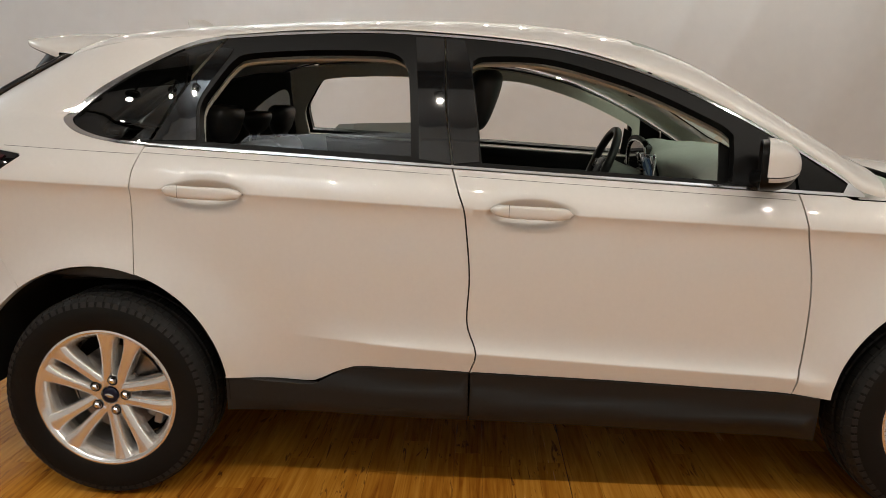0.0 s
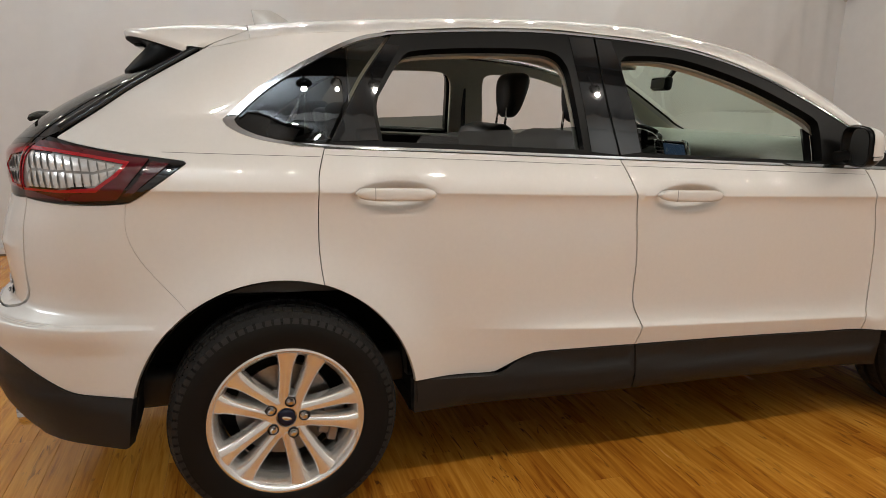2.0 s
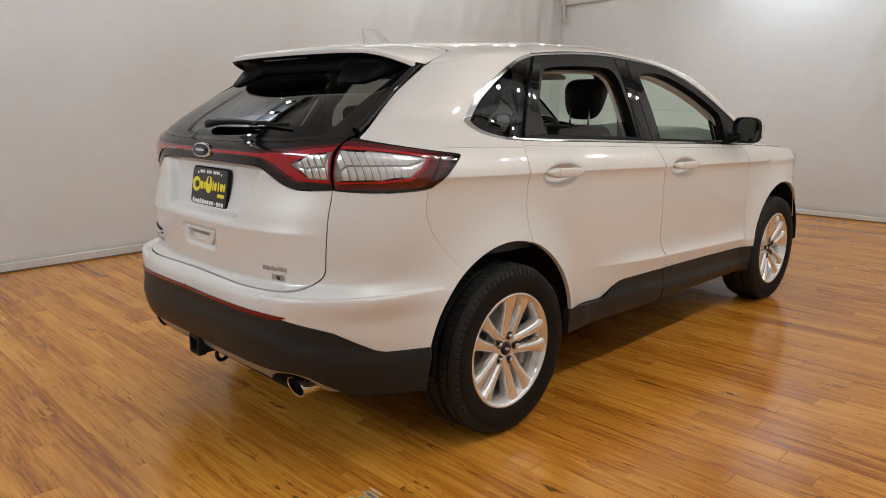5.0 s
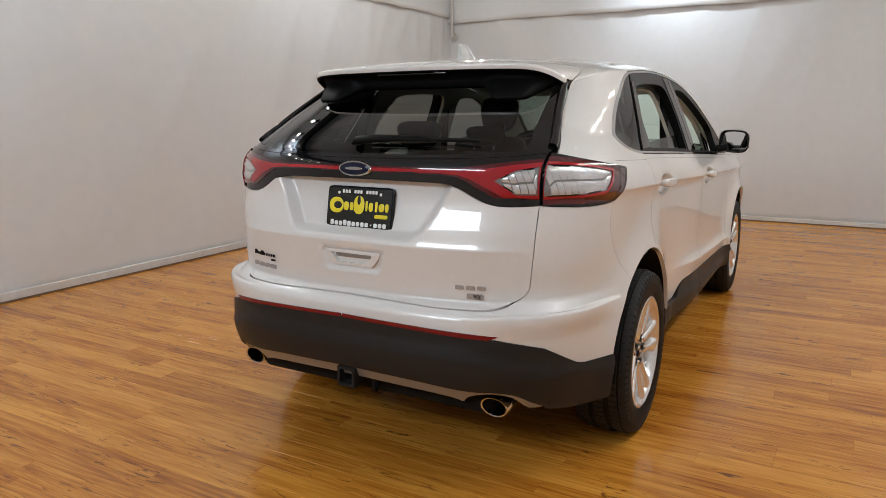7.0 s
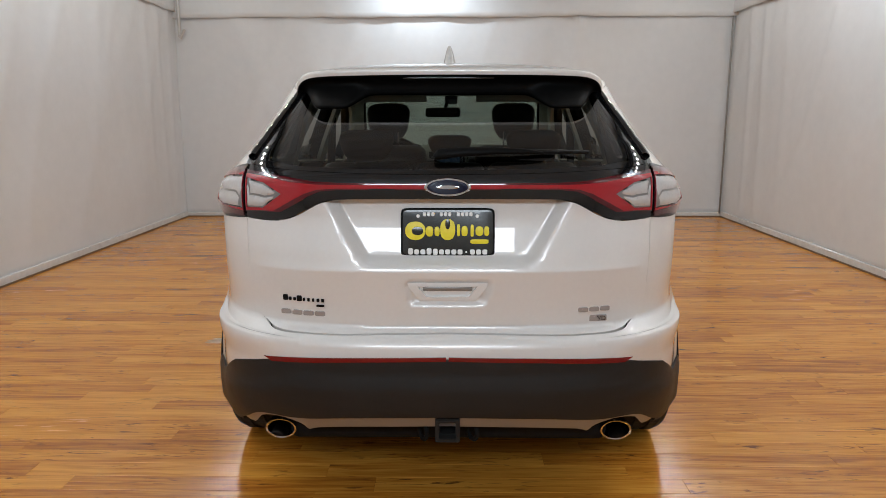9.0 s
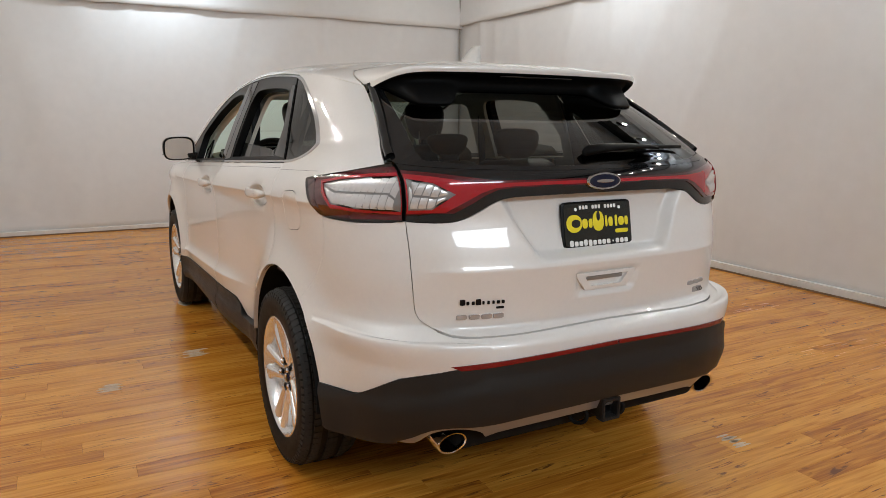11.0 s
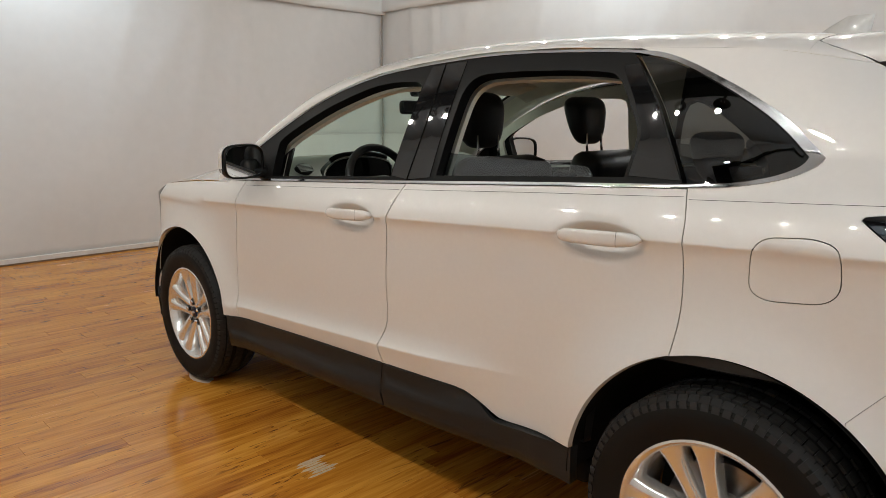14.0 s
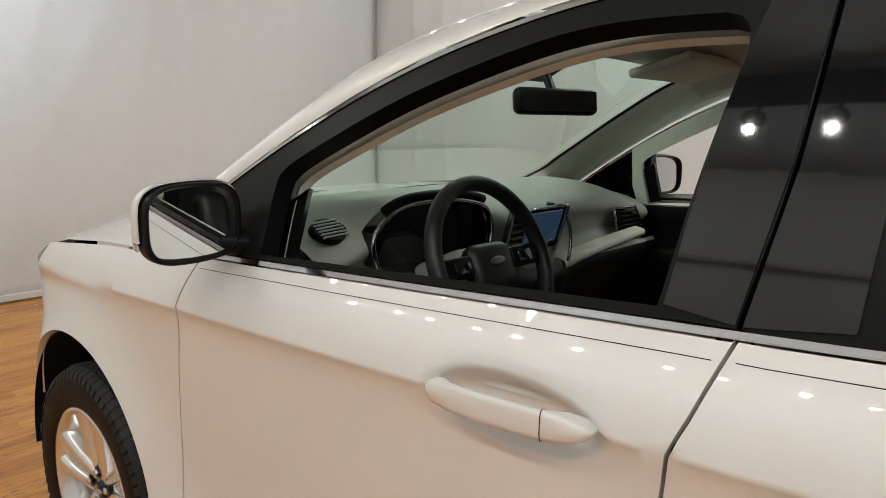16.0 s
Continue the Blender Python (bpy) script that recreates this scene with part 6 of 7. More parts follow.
for k in np.linspace(0, 1, 25):
    y, z0 = -0.115 - 0.50 * k, 0.968 + 0.052 * k ** 0.7
    h_ = 0.034 - 0.010 * k
    rows.append([(0.612, y, z0 - 0.004), (0.586, y, z0), (0.578, y, z0 + 0.3 * h_), (0.582, y, z0 + 0.8 * h_), (0.594, y, z0 + h_), (0.618, y, z0 + h_ + 0.004)])
grid_piece("dash_trim", np.array(rows), TRIMGREY, dash, "pale curved trim strip")
bm = bmesh.new()
tube_along(bm, curve([(0.600, -0.035, 1.172), (0.592, -0.088, 1.160), (0.584, -0.122, 1.120), (0.576, -0.130, 1.060), (0.570, -0.112, 1.000)]), 0.0055)
part("panel_trim", bm, CHROME, dash, "silver line round the screen")
bm = bmesh.new()
box(bm, (-0.15, -0.12, 0.48), (0.62, 0.12, 0.80), 0.03)
part("centre_console", bm, DASH, car, "dark centre console")
bm = bmesh.new()
box(bm, (0.18, -0.02, 0.80), (0.23, 0.03, 0.90), 0.015)
part("gear_lever", bm, LEATHER, car, "black gear lever")

steer = new("steering_wheel")
steer.parent = car
steer.matrix_basis = pose(0.445, 0.402, 1.088, 0, -67, 0)
tagged(steer, "black leather steering wheel")
bm = bmesh.new()
R_, n_, k_ = 0.184, 64, 14
rows = []
for a in np.linspace(0, 2 * np.pi, n_, endpoint=False):
    rad = Vector((math.cos(a), math.sin(a), 0))
    rows.append([bm.verts.new(rad * (R_ + 0.0180 * math.cos(b)) + Vector((0, 0, 0.020 * math.sin(b)))) for b in np.linspace(0, 2 * np.pi, k_, endpoint=False)])
for i in range(n_):
    r, q = rows[i], rows[(i + 1) % n_]
    for j in range(k_):
        bm.faces.new((r[j], r[(j + 1) % k_], q[(j + 1) % k_], q[j]))
bmesh.ops.recalc_face_normals(bm, faces=bm.faces)
part("wheel_rim", bm, LEATHER, steer)
bm = bmesh.new()
box(bm, (-0.070, -0.072, -0.045), (0.048, 0.072, 0.012), 0.030)
part("airbag_cover", bm, LEATHER, steer, "padded wheel centre")
bm = bmesh.new()
bmesh.ops.create_uvsphere(bm, u_segments=24, v_segments=8, radius=0.5, matrix=Matrix.Translation((0.0, 0, 0.0135)) @ Matrix.Diagonal((0.022, 0.052, 0.006, 1)))
part("wheel_badge", bm, STEEL, steer, "oval badge")
for s_ in (-1, 1):
    bm = bmesh.new()
    box(bm, (-0.022, min(s_ * 0.07, s_ * 0.172), -0.02), (0.026, max(s_ * 0.07, s_ * 0.172), 0.004), 0.008)
    part("wheel_spoke", bm, SATIN, steer)
    bm = bmesh.new()
    box(bm, (-0.014, min(s_ * 0.085, s_ * 0.135), 0.002), (0.016, max(s_ * 0.085, s_ * 0.135), 0.009), 0.003)
    part("button_pad", bm, GLOSS, steer, "black button pad")
bm = bmesh.new()
box(bm, (-0.172, -0.03, -0.025), (-0.05, 0.03, -0.002), 0.008)
part("wheel_spoke", bm, SATIN, steer)
bm = bmesh.new()
box(bm, (-0.05, -0.06, -0.20), (0.05, 0.06, -0.04), 0.02)
part("steering_column", bm, DASH, steer)
# Rear-view mirror and visors.
rvm = new("rear_view_mirror")
rvm.parent = car
tagged(rvm, "black rear-view mirror")
RVM = pose(0.520, 0.060, 1.447, 0, 6, -18)
bm = bmesh.new()
box(bm, (-0.017, -0.130, -0.034), (0.022, 0.130, 0.034), 0.017, RVM)
part("mirror_shell", bm, SATIN, rvm, auto=40)
bm = bmesh.new()
box(bm, (-0.0195, -0.119, -0.026), (-0.0165, 0.119, 0.026), 0.0012, RVM)
# The glass's dark colour stands in for a reflection of the dim cabin.
part("mirror_glass", bm, material("dark_reflection_glass", (0.10, 0.10, 0.11), 0.03, metal=0.8), rvm, "mirror glass coloured dark like the cabin it reflects", smooth_=False)
bm = bmesh.new()
box(bm, (-0.009, -0.013, 0), (0.009, 0.013, 0.125), 0.006, pose(0.540, 0.045, 1.465, 14, 34, 0))
part("mirror_stalk", bm, SATIN, rvm, auto=40)
bm = bmesh.new()
box(bm, (-0.05, -0.045, -0.02), (0.05, 0.045, 0.012), 0.012, pose(0.60, 0.0, 1.540, 0, 27, 0))
part("sensor_cover", bm, SATIN, rvm, "black cover behind the mirror", auto=40)
for y in (0.37, -0.37):
    bm = bmesh.new()
    box(bm, (-0.09, -0.20, -0.012), (0.09, 0.20, 0.012), 0.01, pose(0.36, y, 1.548, 0, 14, 0))
    part("sun_visor", bm, LINER, car, "beige sun visor")
    bm = bmesh.new()
    box(bm, (-0.006, -0.022, 0), (0.006, 0.022, 0.62), 0.002, pose(-0.30, math.copysign(0.735, y), 0.86, math.copysign(-3, y), 0, 0))
    part("seat_belt", bm, LEATHER, car, "black seat belt")
for y0, y1 in ((-0.62, -0.03), (0.02, 0.55)):
    bm = bmesh.new()
    bar_along(bm, [tuple(roof(1.225 - 0.015 * k, (y0 + (y1 - y0) * k) / 0.80) + (0, 0, 0.006)) for k in np.linspace(0, 1, 7)], (0.018,) * 7, (0.016,) * 7)
    part("wiper_blade", bm, BLACK, car, "black windscreen wiper")
bm = bmesh.new()
box(bm, (1.02, -0.70, 1.06), (1.26, 0.70, 1.105), 0.02)
part("cowl", bm, SATIN, car, "black plastic cowl")

# ---- room ----
def wood():
    """Bamboo-like boards: soft long streaks, a tone for each board, small dark flecks."""
    m = bpy.data.materials.new("honey_wood_plank")
    m.use_nodes = True
    nt = m.node_tree
    b = nt.nodes["Principled BSDF"]

    def node(kind, **values):
        n = nt.nodes.new(kind)
        for key, value in values.items():
            n.inputs[key].default_value = value
        return n

    def math_(op, a, c):
        n = nt.nodes.new("ShaderNodeMath")
        n.operation = op
        for i, v in enumerate((a, c)):
            if isinstance(v, (int, float)):
                n.inputs[i].default_value = v
            else:
                nt.links.new(v, n.inputs[i])
        return n.outputs[0]

    geo = nt.nodes.new("ShaderNodeNewGeometry")
    info = nt.nodes.new("ShaderNodeObjectInfo")
    rnd = math_("FRACT", math_("ADD", info.outputs["Random"], geo.outputs["Random Per Island"]), 0)
    off = nt.nodes.new("ShaderNodeCombineXYZ")
    for i in range(3):
        nt.links.new(math_("MULTIPLY", rnd, 37.0 + 11 * i), off.inputs[i])
    place = nt.nodes.new("ShaderNodeVectorMath")
    place.operation = "ADD"
    nt.links.new(geo.outputs["Position"], place.inputs[0])
    nt.links.new(off.outputs[0], place.inputs[1])

    def streaks(sx, sy, detail, distort, own=True):
        mp = node("ShaderNodeMapping", Scale=(sx, sy, 1))
        nt.links.new((place if own else geo).outputs[0], mp.inputs["Vector"])
        n = node("ShaderNodeTexNoise", Scale=1.0, Detail=detail, Distortion=distort)
        nt.links.new(mp.outputs[0], n.inputs["Vector"])
        return n.outputs["Fac"]

    def span(v, a, c, lo, hi):
        n = nt.nodes.new("ShaderNodeMapRange")
        n.inputs["From Min"].default_value, n.inputs["From Max"].default_value = a, c
        n.inputs["To Min"].default_value, n.inputs["To Max"].default_value = lo, hi
        nt.links.new(v, n.inputs["Value"])
        return n.outputs[0]

    broad, fine, patch = streaks(12, 0.9, 5, 2.0), streaks(42, 2.2, 6, 1.6), streaks(1.6, 0.9, 3, 0.5, own=False)
    tone = math_("ADD", math_("ADD", span(broad, 0.25, 0.75, 0.02, 0.54), span(fine, 0.25, 0.75, -0.13, 0.35)), math_("MULTIPLY", rnd, 0.34))
    ramp = nt.nodes.new("ShaderNodeValToRGB")
    e = ramp.color_ramp.elements
    e[0].position, e[0].color = 0.15, (0.29, 0.086, 0.010, 1)
    e[1].position, e[1].color = 0.88, (0.72, 0.330, 0.046, 1)
    ramp.color_ramp.elements.new(0.5).color = (0.54, 0.206, 0.022, 1)
    nt.links.new(tone, ramp.inputs[0])
    # Dark cracks and flecks, only in some patches.
    crack = span(streaks(34, 4.5, 5, 2.2), 0.59, 0.67, 0.0, 0.9)
    crack = math_("MULTIPLY", crack, span(streaks(5, 2.0, 2, 0), 0.43, 0.57, 0.0, 1.0))
    mix = nt.nodes.new("ShaderNodeMix")
    mix.data_type = "RGBA"
    mix.inputs[7].default_value = (0.13, 0.045, 0.012, 1)
    nt.links.new(crack, mix.inputs[0])
    nt.links.new(ramp.outputs[0], mix.inputs[6])
    nt.links.new(mix.outputs[2], b.inputs["Base Color"])
    nt.links.new(math_("ADD", span(patch, 0.3, 0.7, 0.09, 0.21), span(fine, 0.3, 0.7, 0.0, 0.09)), b.inputs["Roughness"])
    bump = node("ShaderNodeBump", Strength=0.10, Distance=0.002)
    nt.links.new(fine, bump.inputs["Height"])
    nt.links.new(bump.outputs["Normal"], b.inputs["Normal"])
    return m


WOOD = wood()
CLOTH = material("white_wall_fabric", (0.672, 0.685, 0.69), 0.85, grain=0.035, grain_scale=9, bump=0.15, bump_scale=500, sheen=0.15)
CEILING = material("pale_ceiling", (0.48, 0.53, 0.58), 0.8, grain=0.05, grain_scale=3)
HEM = material("brown_base_strip", (0.18, 0.11, 0.06), 0.6, grain=0.15)

floor = piece("floor", [(ROOM_X0, -ROOM_Y, -0.006), (ROOM_X1, -ROOM_Y, -0.006), (ROOM_X1, ROOM_Y, -0.006), (ROOM_X0, ROOM_Y, -0.006), (ROOM_X0, -ROOM_Y, -0.12), (ROOM_X1, -ROOM_Y, -0.12), (ROOM_X1, ROOM_Y, -0.12), (ROOM_X0, ROOM_Y, -0.12)],
              [(0, 1, 2, 3), (4, 7, 6, 5), (0, 4, 5, 1), (1, 5, 6, 2), (2, 6, 7, 3), (3, 7, 4, 0)], material("dark_floor_joint", (0.05, 0.02, 0.008), 0.8, grain=0.1), None, smooth_=False)
tagged(floor, "honey-coloured wooden plank floor", kind="structure")


def cloth_wall(name, a, b, z0, z1, seed, folds, label):
    """A hanging fabric wall from a to b with soft vertical folds and creases."""
    a, b = Vector(a), Vector(b)
    along = (b - a).normalized()
    inward = Vector((-along.y, along.x, 0))
    length = (b - a).length
    nx, nz = int(length / 0.045), int((z1 - z0) / 0.10)
    verts = []
    for i in range(nx + 1):
        for j in range(nz + 1):
            u, z = length * i / nx, z0 + (z1 - z0) * j / nz
            d = 0.0
            for c, w, h, lean in folds:
                k = (u - c - lean * (z - 1.2)) / w
                d += h * math.exp(-k * k) * (0.35 + 0.65 * (z - z0) / (z1 - z0))
            ridge = 1 - abs(noise.noise(Vector((u * 1.3 + 0.6 * z + seed, z * 0.28, seed + 7))))
            d += 0.040 * ridge ** 6 * (0.3 + 0.7 * z / z1) + 0.028 * noise.noise(Vector((u * 0.9 + seed, z * 0.35, seed))) + 0.006 * noise.noise(Vector((u * 4 + seed, z * 0.8, 3.1)))
            p = a + along * u + inward * d
            verts.append((p.x, p.y, z))
    m = nz + 1
    faces = [(i * m + j, (i + 1) * m + j, (i + 1) * m + j + 1, i * m + j + 1) for i in range(nx) for j in range(nz)]
    ob = piece(name, verts, faces, CLOTH, None)
    mod = ob.modifiers.new("thick", "SOLIDIFY")
    mod.thickness, mod.offset = 0.03, 0
    return tagged(ob, label, kind="structure")


cloth_wall("wall_front", (ROOM_X1, -ROOM_Y, 0), (ROOM_X1, ROOM_Y, 0), 0.02, ROOM_Z, 1.0, [(1.9, 0.10, 0.03, 0.15), (2.3, 0.05, 0.02, -0.1), (0.15, 0.08, 0.02, 0), (5.6, 0.2, 0.03, 0.25), (6.3, 0.12, 0.02, 0.35)], "white fabric wall with soft creases")
cloth_wall("wall_left", (ROOM_X1, ROOM_Y, 0), (ROOM_X0, ROOM_Y, 0), 0.02, ROOM_Z, 5.0, [(0.3, 0.06, 0.03, 0), (0.6, 0.05, 0.025, 0.05), (1.0, 0.08, 0.02, 0)], "white fabric wall hung to the floor")
cloth_wall("wall_right", (ROOM_X0, -ROOM_Y, 0), (ROOM_X1, -ROOM_Y, 0), 0.02, ROOM_Z, 9.0, [(11.4, 0.06, 0.03, 0), (11.0, 0.07, 0.025, 0.03), (10.4, 0.1, 0.02, 0.05)], "white fabric wall hung to the floor")
cloth_wall("wall_back", (ROOM_X0, ROOM_Y, 0), (ROOM_X0, -ROOM_Y, 0), 0.02, ROOM_Z, 13.0, [], "plain white wall behind the car")
nx_, ny_ = 220, 24
verts, faces = [], []
for i in range(nx_ + 1):
    x = ROOM_X0 + (ROOM_X1 - ROOM_X0) * i / nx_
    for j in range(ny_ + 1):
        y = -ROOM_Y + 2 * ROOM_Y * j / ny_
        verts.append((x, y, ROOM_Z - 0.04 * abs(math.sin(x * 7.5 + 0.5 * math.sin(y * 1.3))) - 0.05 * noise.noise(Vector((x * 0.5, y * 0.6, 4.0)))))
m_ = ny_ + 1
faces = [(i * m_ + j, i * m_ + j + 1, (i + 1) * m_ + j + 1, (i + 1) * m_ + j) for i in range(nx_) for j in range(ny_)]
ceil = piece("ceiling", verts, faces, CEILING, None)
mod = ceil.modifiers.new("thick", "SOLIDIFY")
mod.thickness, mod.offset = 0.12, 1
tagged(ceil, "pale bluish pleated fabric ceiling above the car", kind="structure")



def valance(name, a, b, z0, z1, seed, stand, label):
    """A strip of fabric hung along the top of a wall, its lower edge wavy and standing off."""
    a, b = Vector(a), Vector(b)
    along = (b - a).normalized()
    inward = Vector((-along.y, along.x, 0))
    length = (b - a).length
    nx, nz = int(length / 0.05), 10
    verts = []
    for i in range(nx + 1):
        for j in range(nz + 1):
            u, k = length * i / nx, j / nz
            low = z0 + 0.02 * noise.noise(Vector((u * 0.7, seed, 0))) + 0.012 * noise.noise(Vector((u * 3.1, seed, 2)))
            z = low + (z1 - low) * k
            d = stand * (1 - k) ** 0.7 + 0.035 + 0.03 * (1 - k) * noise.noise(Vector((u * 2.0, seed, k * 1.5)))
            p = a + along * u + inward * d
            verts.append((p.x, p.y, z))
    m = nz + 1
    ob = piece(name, verts, [(i * m + j, (i + 1) * m + j, (i + 1) * m + j + 1, i * m + j + 1) for i in range(nx) for j in range(nz)], CLOTH, None)
    mod = ob.modifiers.new("thick", "SOLIDIFY")
    mod.thickness, mod.offset = 0.006, 0
    return tagged(ob, label, kind="structure")


valance("trim_front", (ROOM_X1, -ROOM_Y, 0), (ROOM_X1, ROOM_Y, 0), 2.735, 3.5, 2.0, 0.06, "loose white fabric strip along the wall top")
valance("trim_right", (ROOM_X0, -ROOM_Y, 0), (ROOM_X1, -ROOM_Y, 0), 2.775, 3.5, 6.0, 0.05, "loose white fabric strip along the wall top")
valance("trim_left", (ROOM_X1, ROOM_Y, 0), (ROOM_X0, ROOM_Y, 0), 2.815, 3.5, 11.0, 0.05, "loose white fabric strip along the wall top")
SKIRT = material("scuffed_white_board", (0.67, 0.66, 0.64), 0.7, grain=0.14, grain_scale=14)
for i, (x0, y0, x1, y1) in enumerate(((ROOM_X1 - 0.05, -ROOM_Y, ROOM_X1, ROOM_Y), (ROOM_X0, ROOM_Y - 0.05, ROOM_X1 - 0.05, ROOM_Y), (ROOM_X0, -ROOM_Y, ROOM_X1 - 0.05, -ROOM_Y + 0.05))):
    bm = bmesh.new()
    box(bm, (x0, y0, 0.012), (x1, y1, 0.06 if i == 0 else 0.075), 0.004)
    ob = part("baseboard_%d" % (i + 1), bm, SKIRT, None, "scuffed white board along the wall's foot", smooth_=False)
    tagged(ob, kind="structure")
    bm = bmesh.new()
    box(bm, (x0 - (0.012 if i == 0 else 0), y0 - (0.012 if i == 1 else 0), -0.002), (x1, y1 + (0.012 if i == 2 else 0), 0.014), 0.002)
    tagged(part("trim_foot_%d" % (i + 1), bm, HEM, None, "dark brown strip at the wall's foot", smooth_=False), kind="structure")

# Pipe in the corner, its loose end hanging below the fabric strip.
bm = bmesh.new()
bmesh.ops.create_cone(bm, segments=16, radius1=0.022, radius2=0.022, depth=1.35, cap_ends=True, matrix=pose(ROOM_X1 - 0.14, ROOM_Y - 0.14, 3.17))
bmesh.ops.create_uvsphere(bm, u_segments=16, v_segments=10, radius=0.024, matrix=pose(ROOM_X1 - 0.14, ROOM_Y - 0.14, 2.49))
bmesh.ops.create_cone(bm, segments=16, radius1=0.018, radius2=0.018, depth=0.14, cap_ends=True, matrix=pose(ROOM_X1 - 0.17, ROOM_Y - 0.19, 2.52, 35, -25, 0))
tagged(part("corner_pipe", bm, material("pale_pipe_paint", (0.55, 0.53, 0.5), 0.5, grain=0.08), None, auto=40), "thin pale upright pipe in the room corner", "pipe")
bm = bmesh.new()
bmesh.ops.create_cone(bm, segments=10, radius1=0.012, radius2=0.012, depth=3.8, cap_ends=True, matrix=pose(ROOM_X1 - 0.075, -ROOM_Y + 0.075, 1.95))
tagged(part("corner_post", bm, material("grey_cord", (0.30, 0.29, 0.27), 0.7, grain=0.1), None), "thin grey post standing in the room corner", "post")

# Lamp tracks on dark beams below the ceiling.
for side in (-1, 1):
    track = empty("lamp_track", "dark beam with small track lamps under the ceiling", "lamp track", "ceiling lamp tracks", (0, side * TRACK_Y, 0))
    bm = bmesh.new()
    box(bm, (ROOM_X0 + 0.3, -0.10, TRACK_Z + 0.30), (ROOM_X1 - 0.3, 0.10, TRACK_Z + 0.42), 0.01)
    part("beam", bm, SATIN, track, "dark beam", smooth_=False)
    for x in (-5.5, -2.8, -0.1, 2.6, 4.6):
        bm = bmesh.new()
        box(bm, (x - 0.02, -0.02, TRACK_Z + 0.41), (x + 0.02, 0.02, ROOM_Z + 0.01))
        part("hanger", bm, SATIN, track, smooth_=False)
    for x in TRACK_X:
        bm = bmesh.new()
        ring_mesh(bm, [(0.02, 0.13), (0.07, 0.11), (0.075, 0.10), (0.075, 0.09)], 24)
        bmesh.ops.transform(bm, matrix=pose(x, 0, TRACK_Z, 90, 0, 0), verts=bm.verts)
        bmesh.ops.create_cone(bm, segments=10, radius1=0.012, radius2=0.012, depth=0.2, cap_ends=True, matrix=pose(x, 0, TRACK_Z + 0.22))
        part("lamp_head", bm, SATIN, track, "black lamp head")
for z in (2.85, 3.2):
    bm = bmesh.new()
    box(bm, (-6.54, -1.05, z - 0.11), (-6.48, 1.65, z + 0.11), 0.01)
    tagged(part("tube_fitting", bm, material("white_enamel", (0.8, 0.8, 0.8), 0.3, grain=0.03), None, smooth_=False), "white tube light fitting on the back wall", "light fitting", "back wall light fittings")

# Planks run across the room; the ones by the car are pieces of the floor.
PLANK_W, PLANK_L = 0.108, 1.22


def plank_mesh(length, key):
    b = 0.0012
    w, h = PLANK_W / 2 - 0.0003, 0.0
    l = length / 2 - 0.0003
    verts = [(-w, -l, -0.006), (w, -l, -0.006), (w, l, -0.006), (-w, l, -0.006), (-w, -l, h - 0.0007), (w, -l, h - 0.0007), (w, l, h - 0.0007), (-w, l, h - 0.0007),
             (-w + b, -l + b, h), (w - b, -l + b, h), (w - b, l - b, h), (-w + b, l - b, h)]
    faces = [(0, 1, 5, 4), (1, 2, 6, 5), (2, 3, 7, 6), (3, 0, 4, 7), (4, 5, 9, 8), (5, 6, 10, 9), (6, 7, 11, 10), (7, 4, 8, 11), (8, 9, 10, 11)]
    return verts, faces


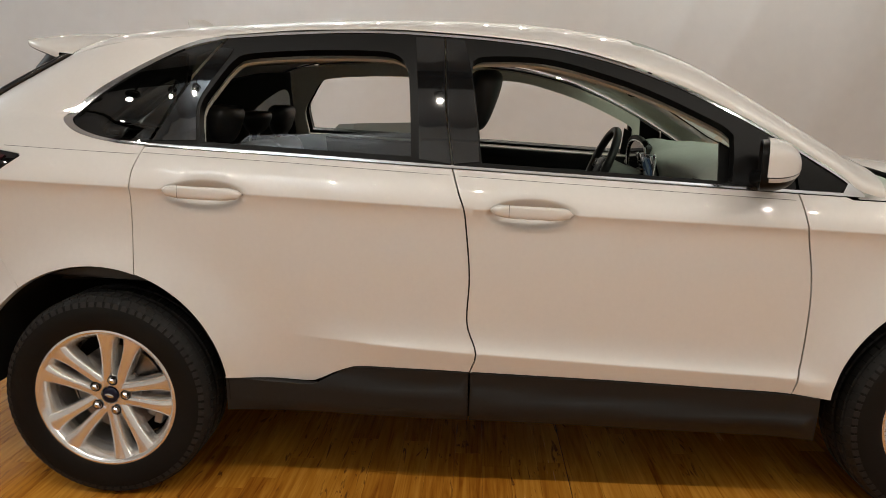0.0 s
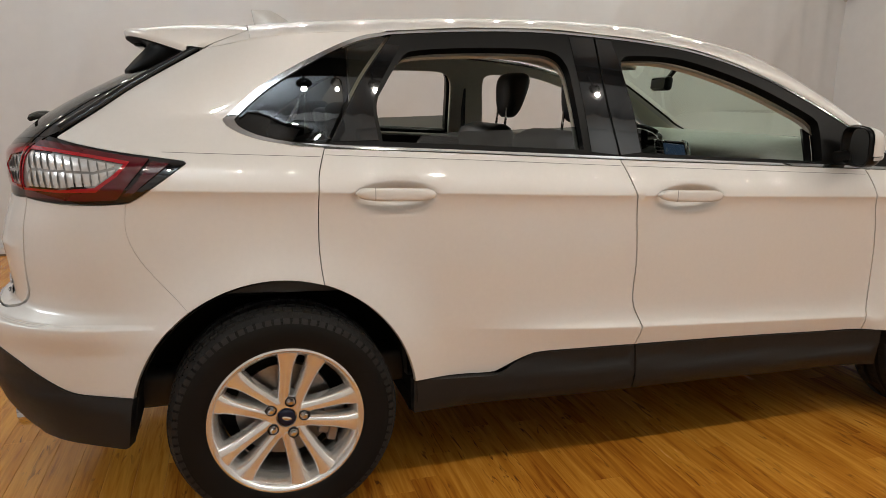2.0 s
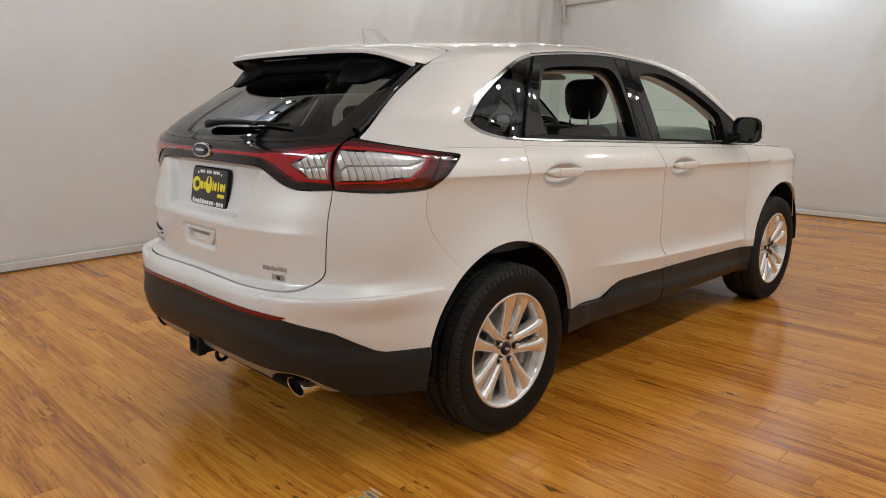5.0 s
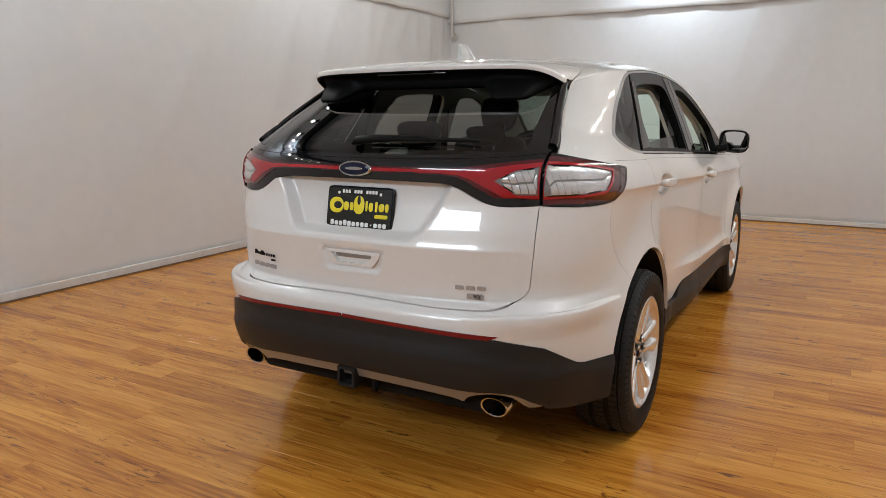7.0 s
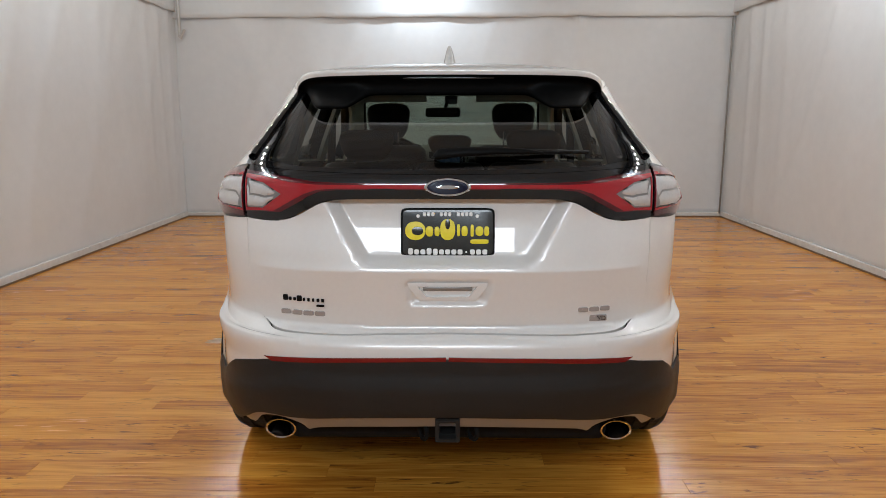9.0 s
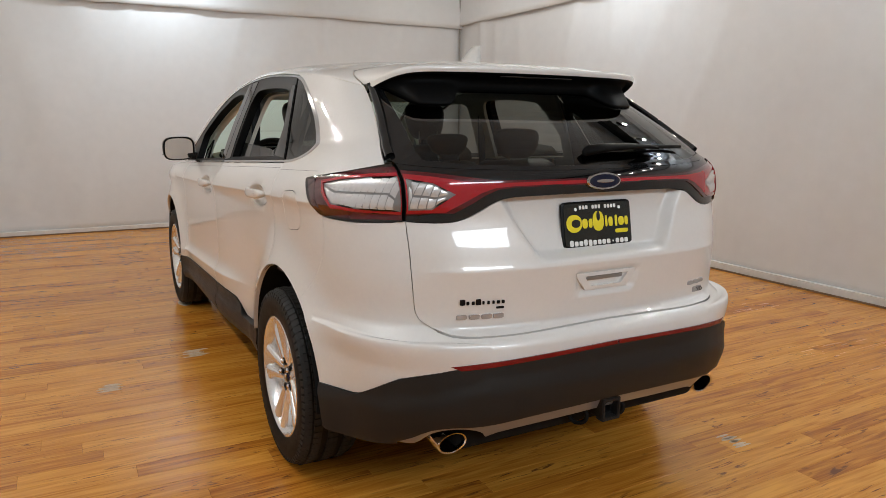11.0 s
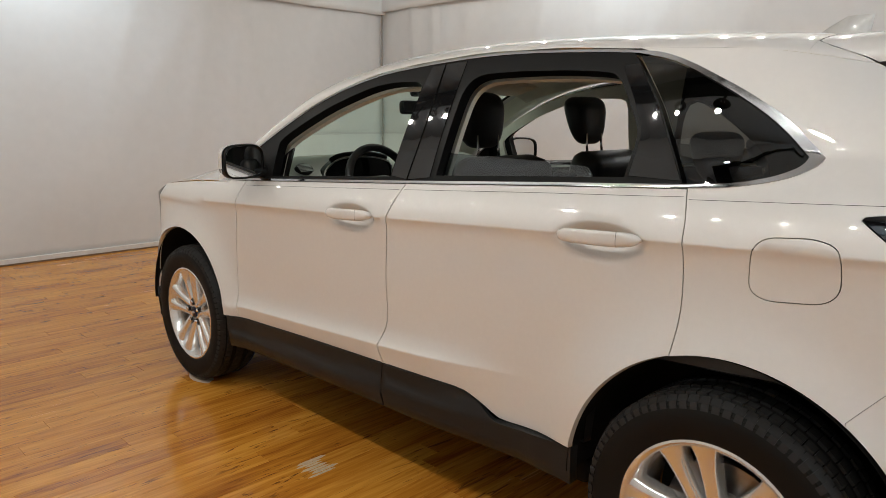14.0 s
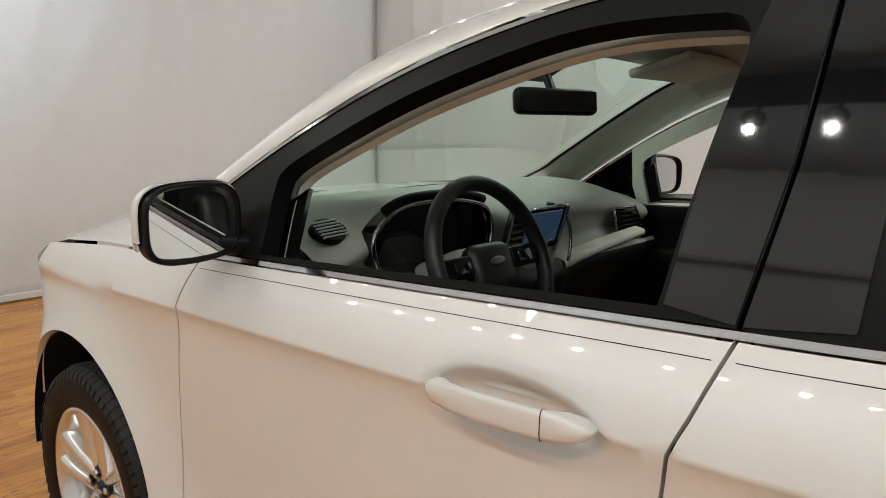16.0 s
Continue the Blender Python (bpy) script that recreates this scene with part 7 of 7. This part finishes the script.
shared = {}
rest_v, rest_f = [], []
rng = random.Random(4)
n_piece = 0
for i in range(int((ROOM_X1 - ROOM_X0) / PLANK_W)):
    x = ROOM_X0 + (i + 0.5) * PLANK_W - 0.0
    y = -ROOM_Y - rng.random() * PLANK_L
    while y < ROOM_Y:
        a, b = max(y, -ROOM_Y), min(y + PLANK_L, ROOM_Y)
        y += PLANK_L
        if b - a < 0.03:
            continue
        full = b - a > PLANK_L - 1e-6
        mid = (a + b) / 2
        v_, f_ = plank_mesh(b - a, full)
        if i == 62:
            # The long open joint along this row.
            full, v_ = False, [(px - (0.0028 if px > 0 else 0), py, pz) for px, py, pz in v_]
        if full and -2.9 < x < 2.9 and abs(mid) < 2.9 and n_piece < 300 and (abs(mid) > 0.5 or x < -2.0):
            if "p" not in shared:
                shared["p"] = mesh_of("plank", v_, f_, WOOD, smooth_=False)
            ob = new("plank", shared["p"])
            ob.parent = floor
            ob.location = (x, mid, 0)
            n_piece += 1
        else:
            k = len(rest_v)
            rest_v += [(px + x, py + mid, pz) for px, py, pz in v_]
            rest_f += [tuple(q + k for q in f) for f in f_]
tagged(piece("planks", rest_v, rest_f, WOOD, floor, smooth_=False), "honey-coloured floor planks", kind="stuff")

# Pale scuffs and grit on the floor, with glare painted as pale strokes.
SCUFF_GLARE = material("pale_scuff_glare", (0.58, 0.44, 0.29), 0.5, grain=0.3, grain_scale=60)
for cx, cy, l, w in ((0.14, 1.02, 0.17, 0.12), (-0.24, 1.52, 0.14, 0.08), (-2.19, -0.89, 0.12, 0.10)):
    bm = bmesh.new()
    for k in range(7):
        x0 = cx + w * (k / 6 - 0.5) + rng.uniform(-0.006, 0.006)
        y0, y1 = cy - l * rng.uniform(0.2, 0.5), cy + l * rng.uniform(0.2, 0.5)
        ww = rng.uniform(0.006, 0.0095)
        pts = [(x0 - ww * 0.2, y0), (x0 + ww, y0 + 0.02), (x0 + ww * 1.1, y1 - 0.02), (x0, y1), (x0 - ww, y1 - 0.03), (x0 - ww, y0 + 0.03)]
        lo = [bm.verts.new((a, b, 0.0)) for a, b in pts]
        hi = [bm.verts.new((a, b, 0.0006)) for a, b in pts]
        bm.faces.new(hi)
        for j in range(6):
            bm.faces.new((lo[j], lo[(j + 1) % 6], hi[(j + 1) % 6], hi[j]))
    tagged(part("floor_scuff_glare", bm, SCUFF_GLARE, None, smooth_=False), "pale scuff marks and painted glare on the wooden floor", "scuff mark", "floor scuffs", "stuff")

# Clear film left under a front tyre.
bm = bmesh.new()
ring = [bm.verts.new((1.40 + 0.10 * math.cos(a) * (1 + 0.08 * math.sin(5 * a)), 0.895 + 0.05 * math.sin(a), 0.0015)) for a in np.linspace(0, 2 * np.pi, 40, endpoint=False)]
low_ = [bm.verts.new((v.co.x, v.co.y, 0.0)) for v in ring]
bm.faces.new(ring)
for j in range(40):
    bm.faces.new((low_[j], low_[(j + 1) % 40], ring[(j + 1) % 40], ring[j]))
tagged(part("floor_pad", bm, material("pale_film", (0.55, 0.46, 0.36), 0.45, grain=0.1), None, smooth_=False), "pale film pad under the front tyre", "pad")
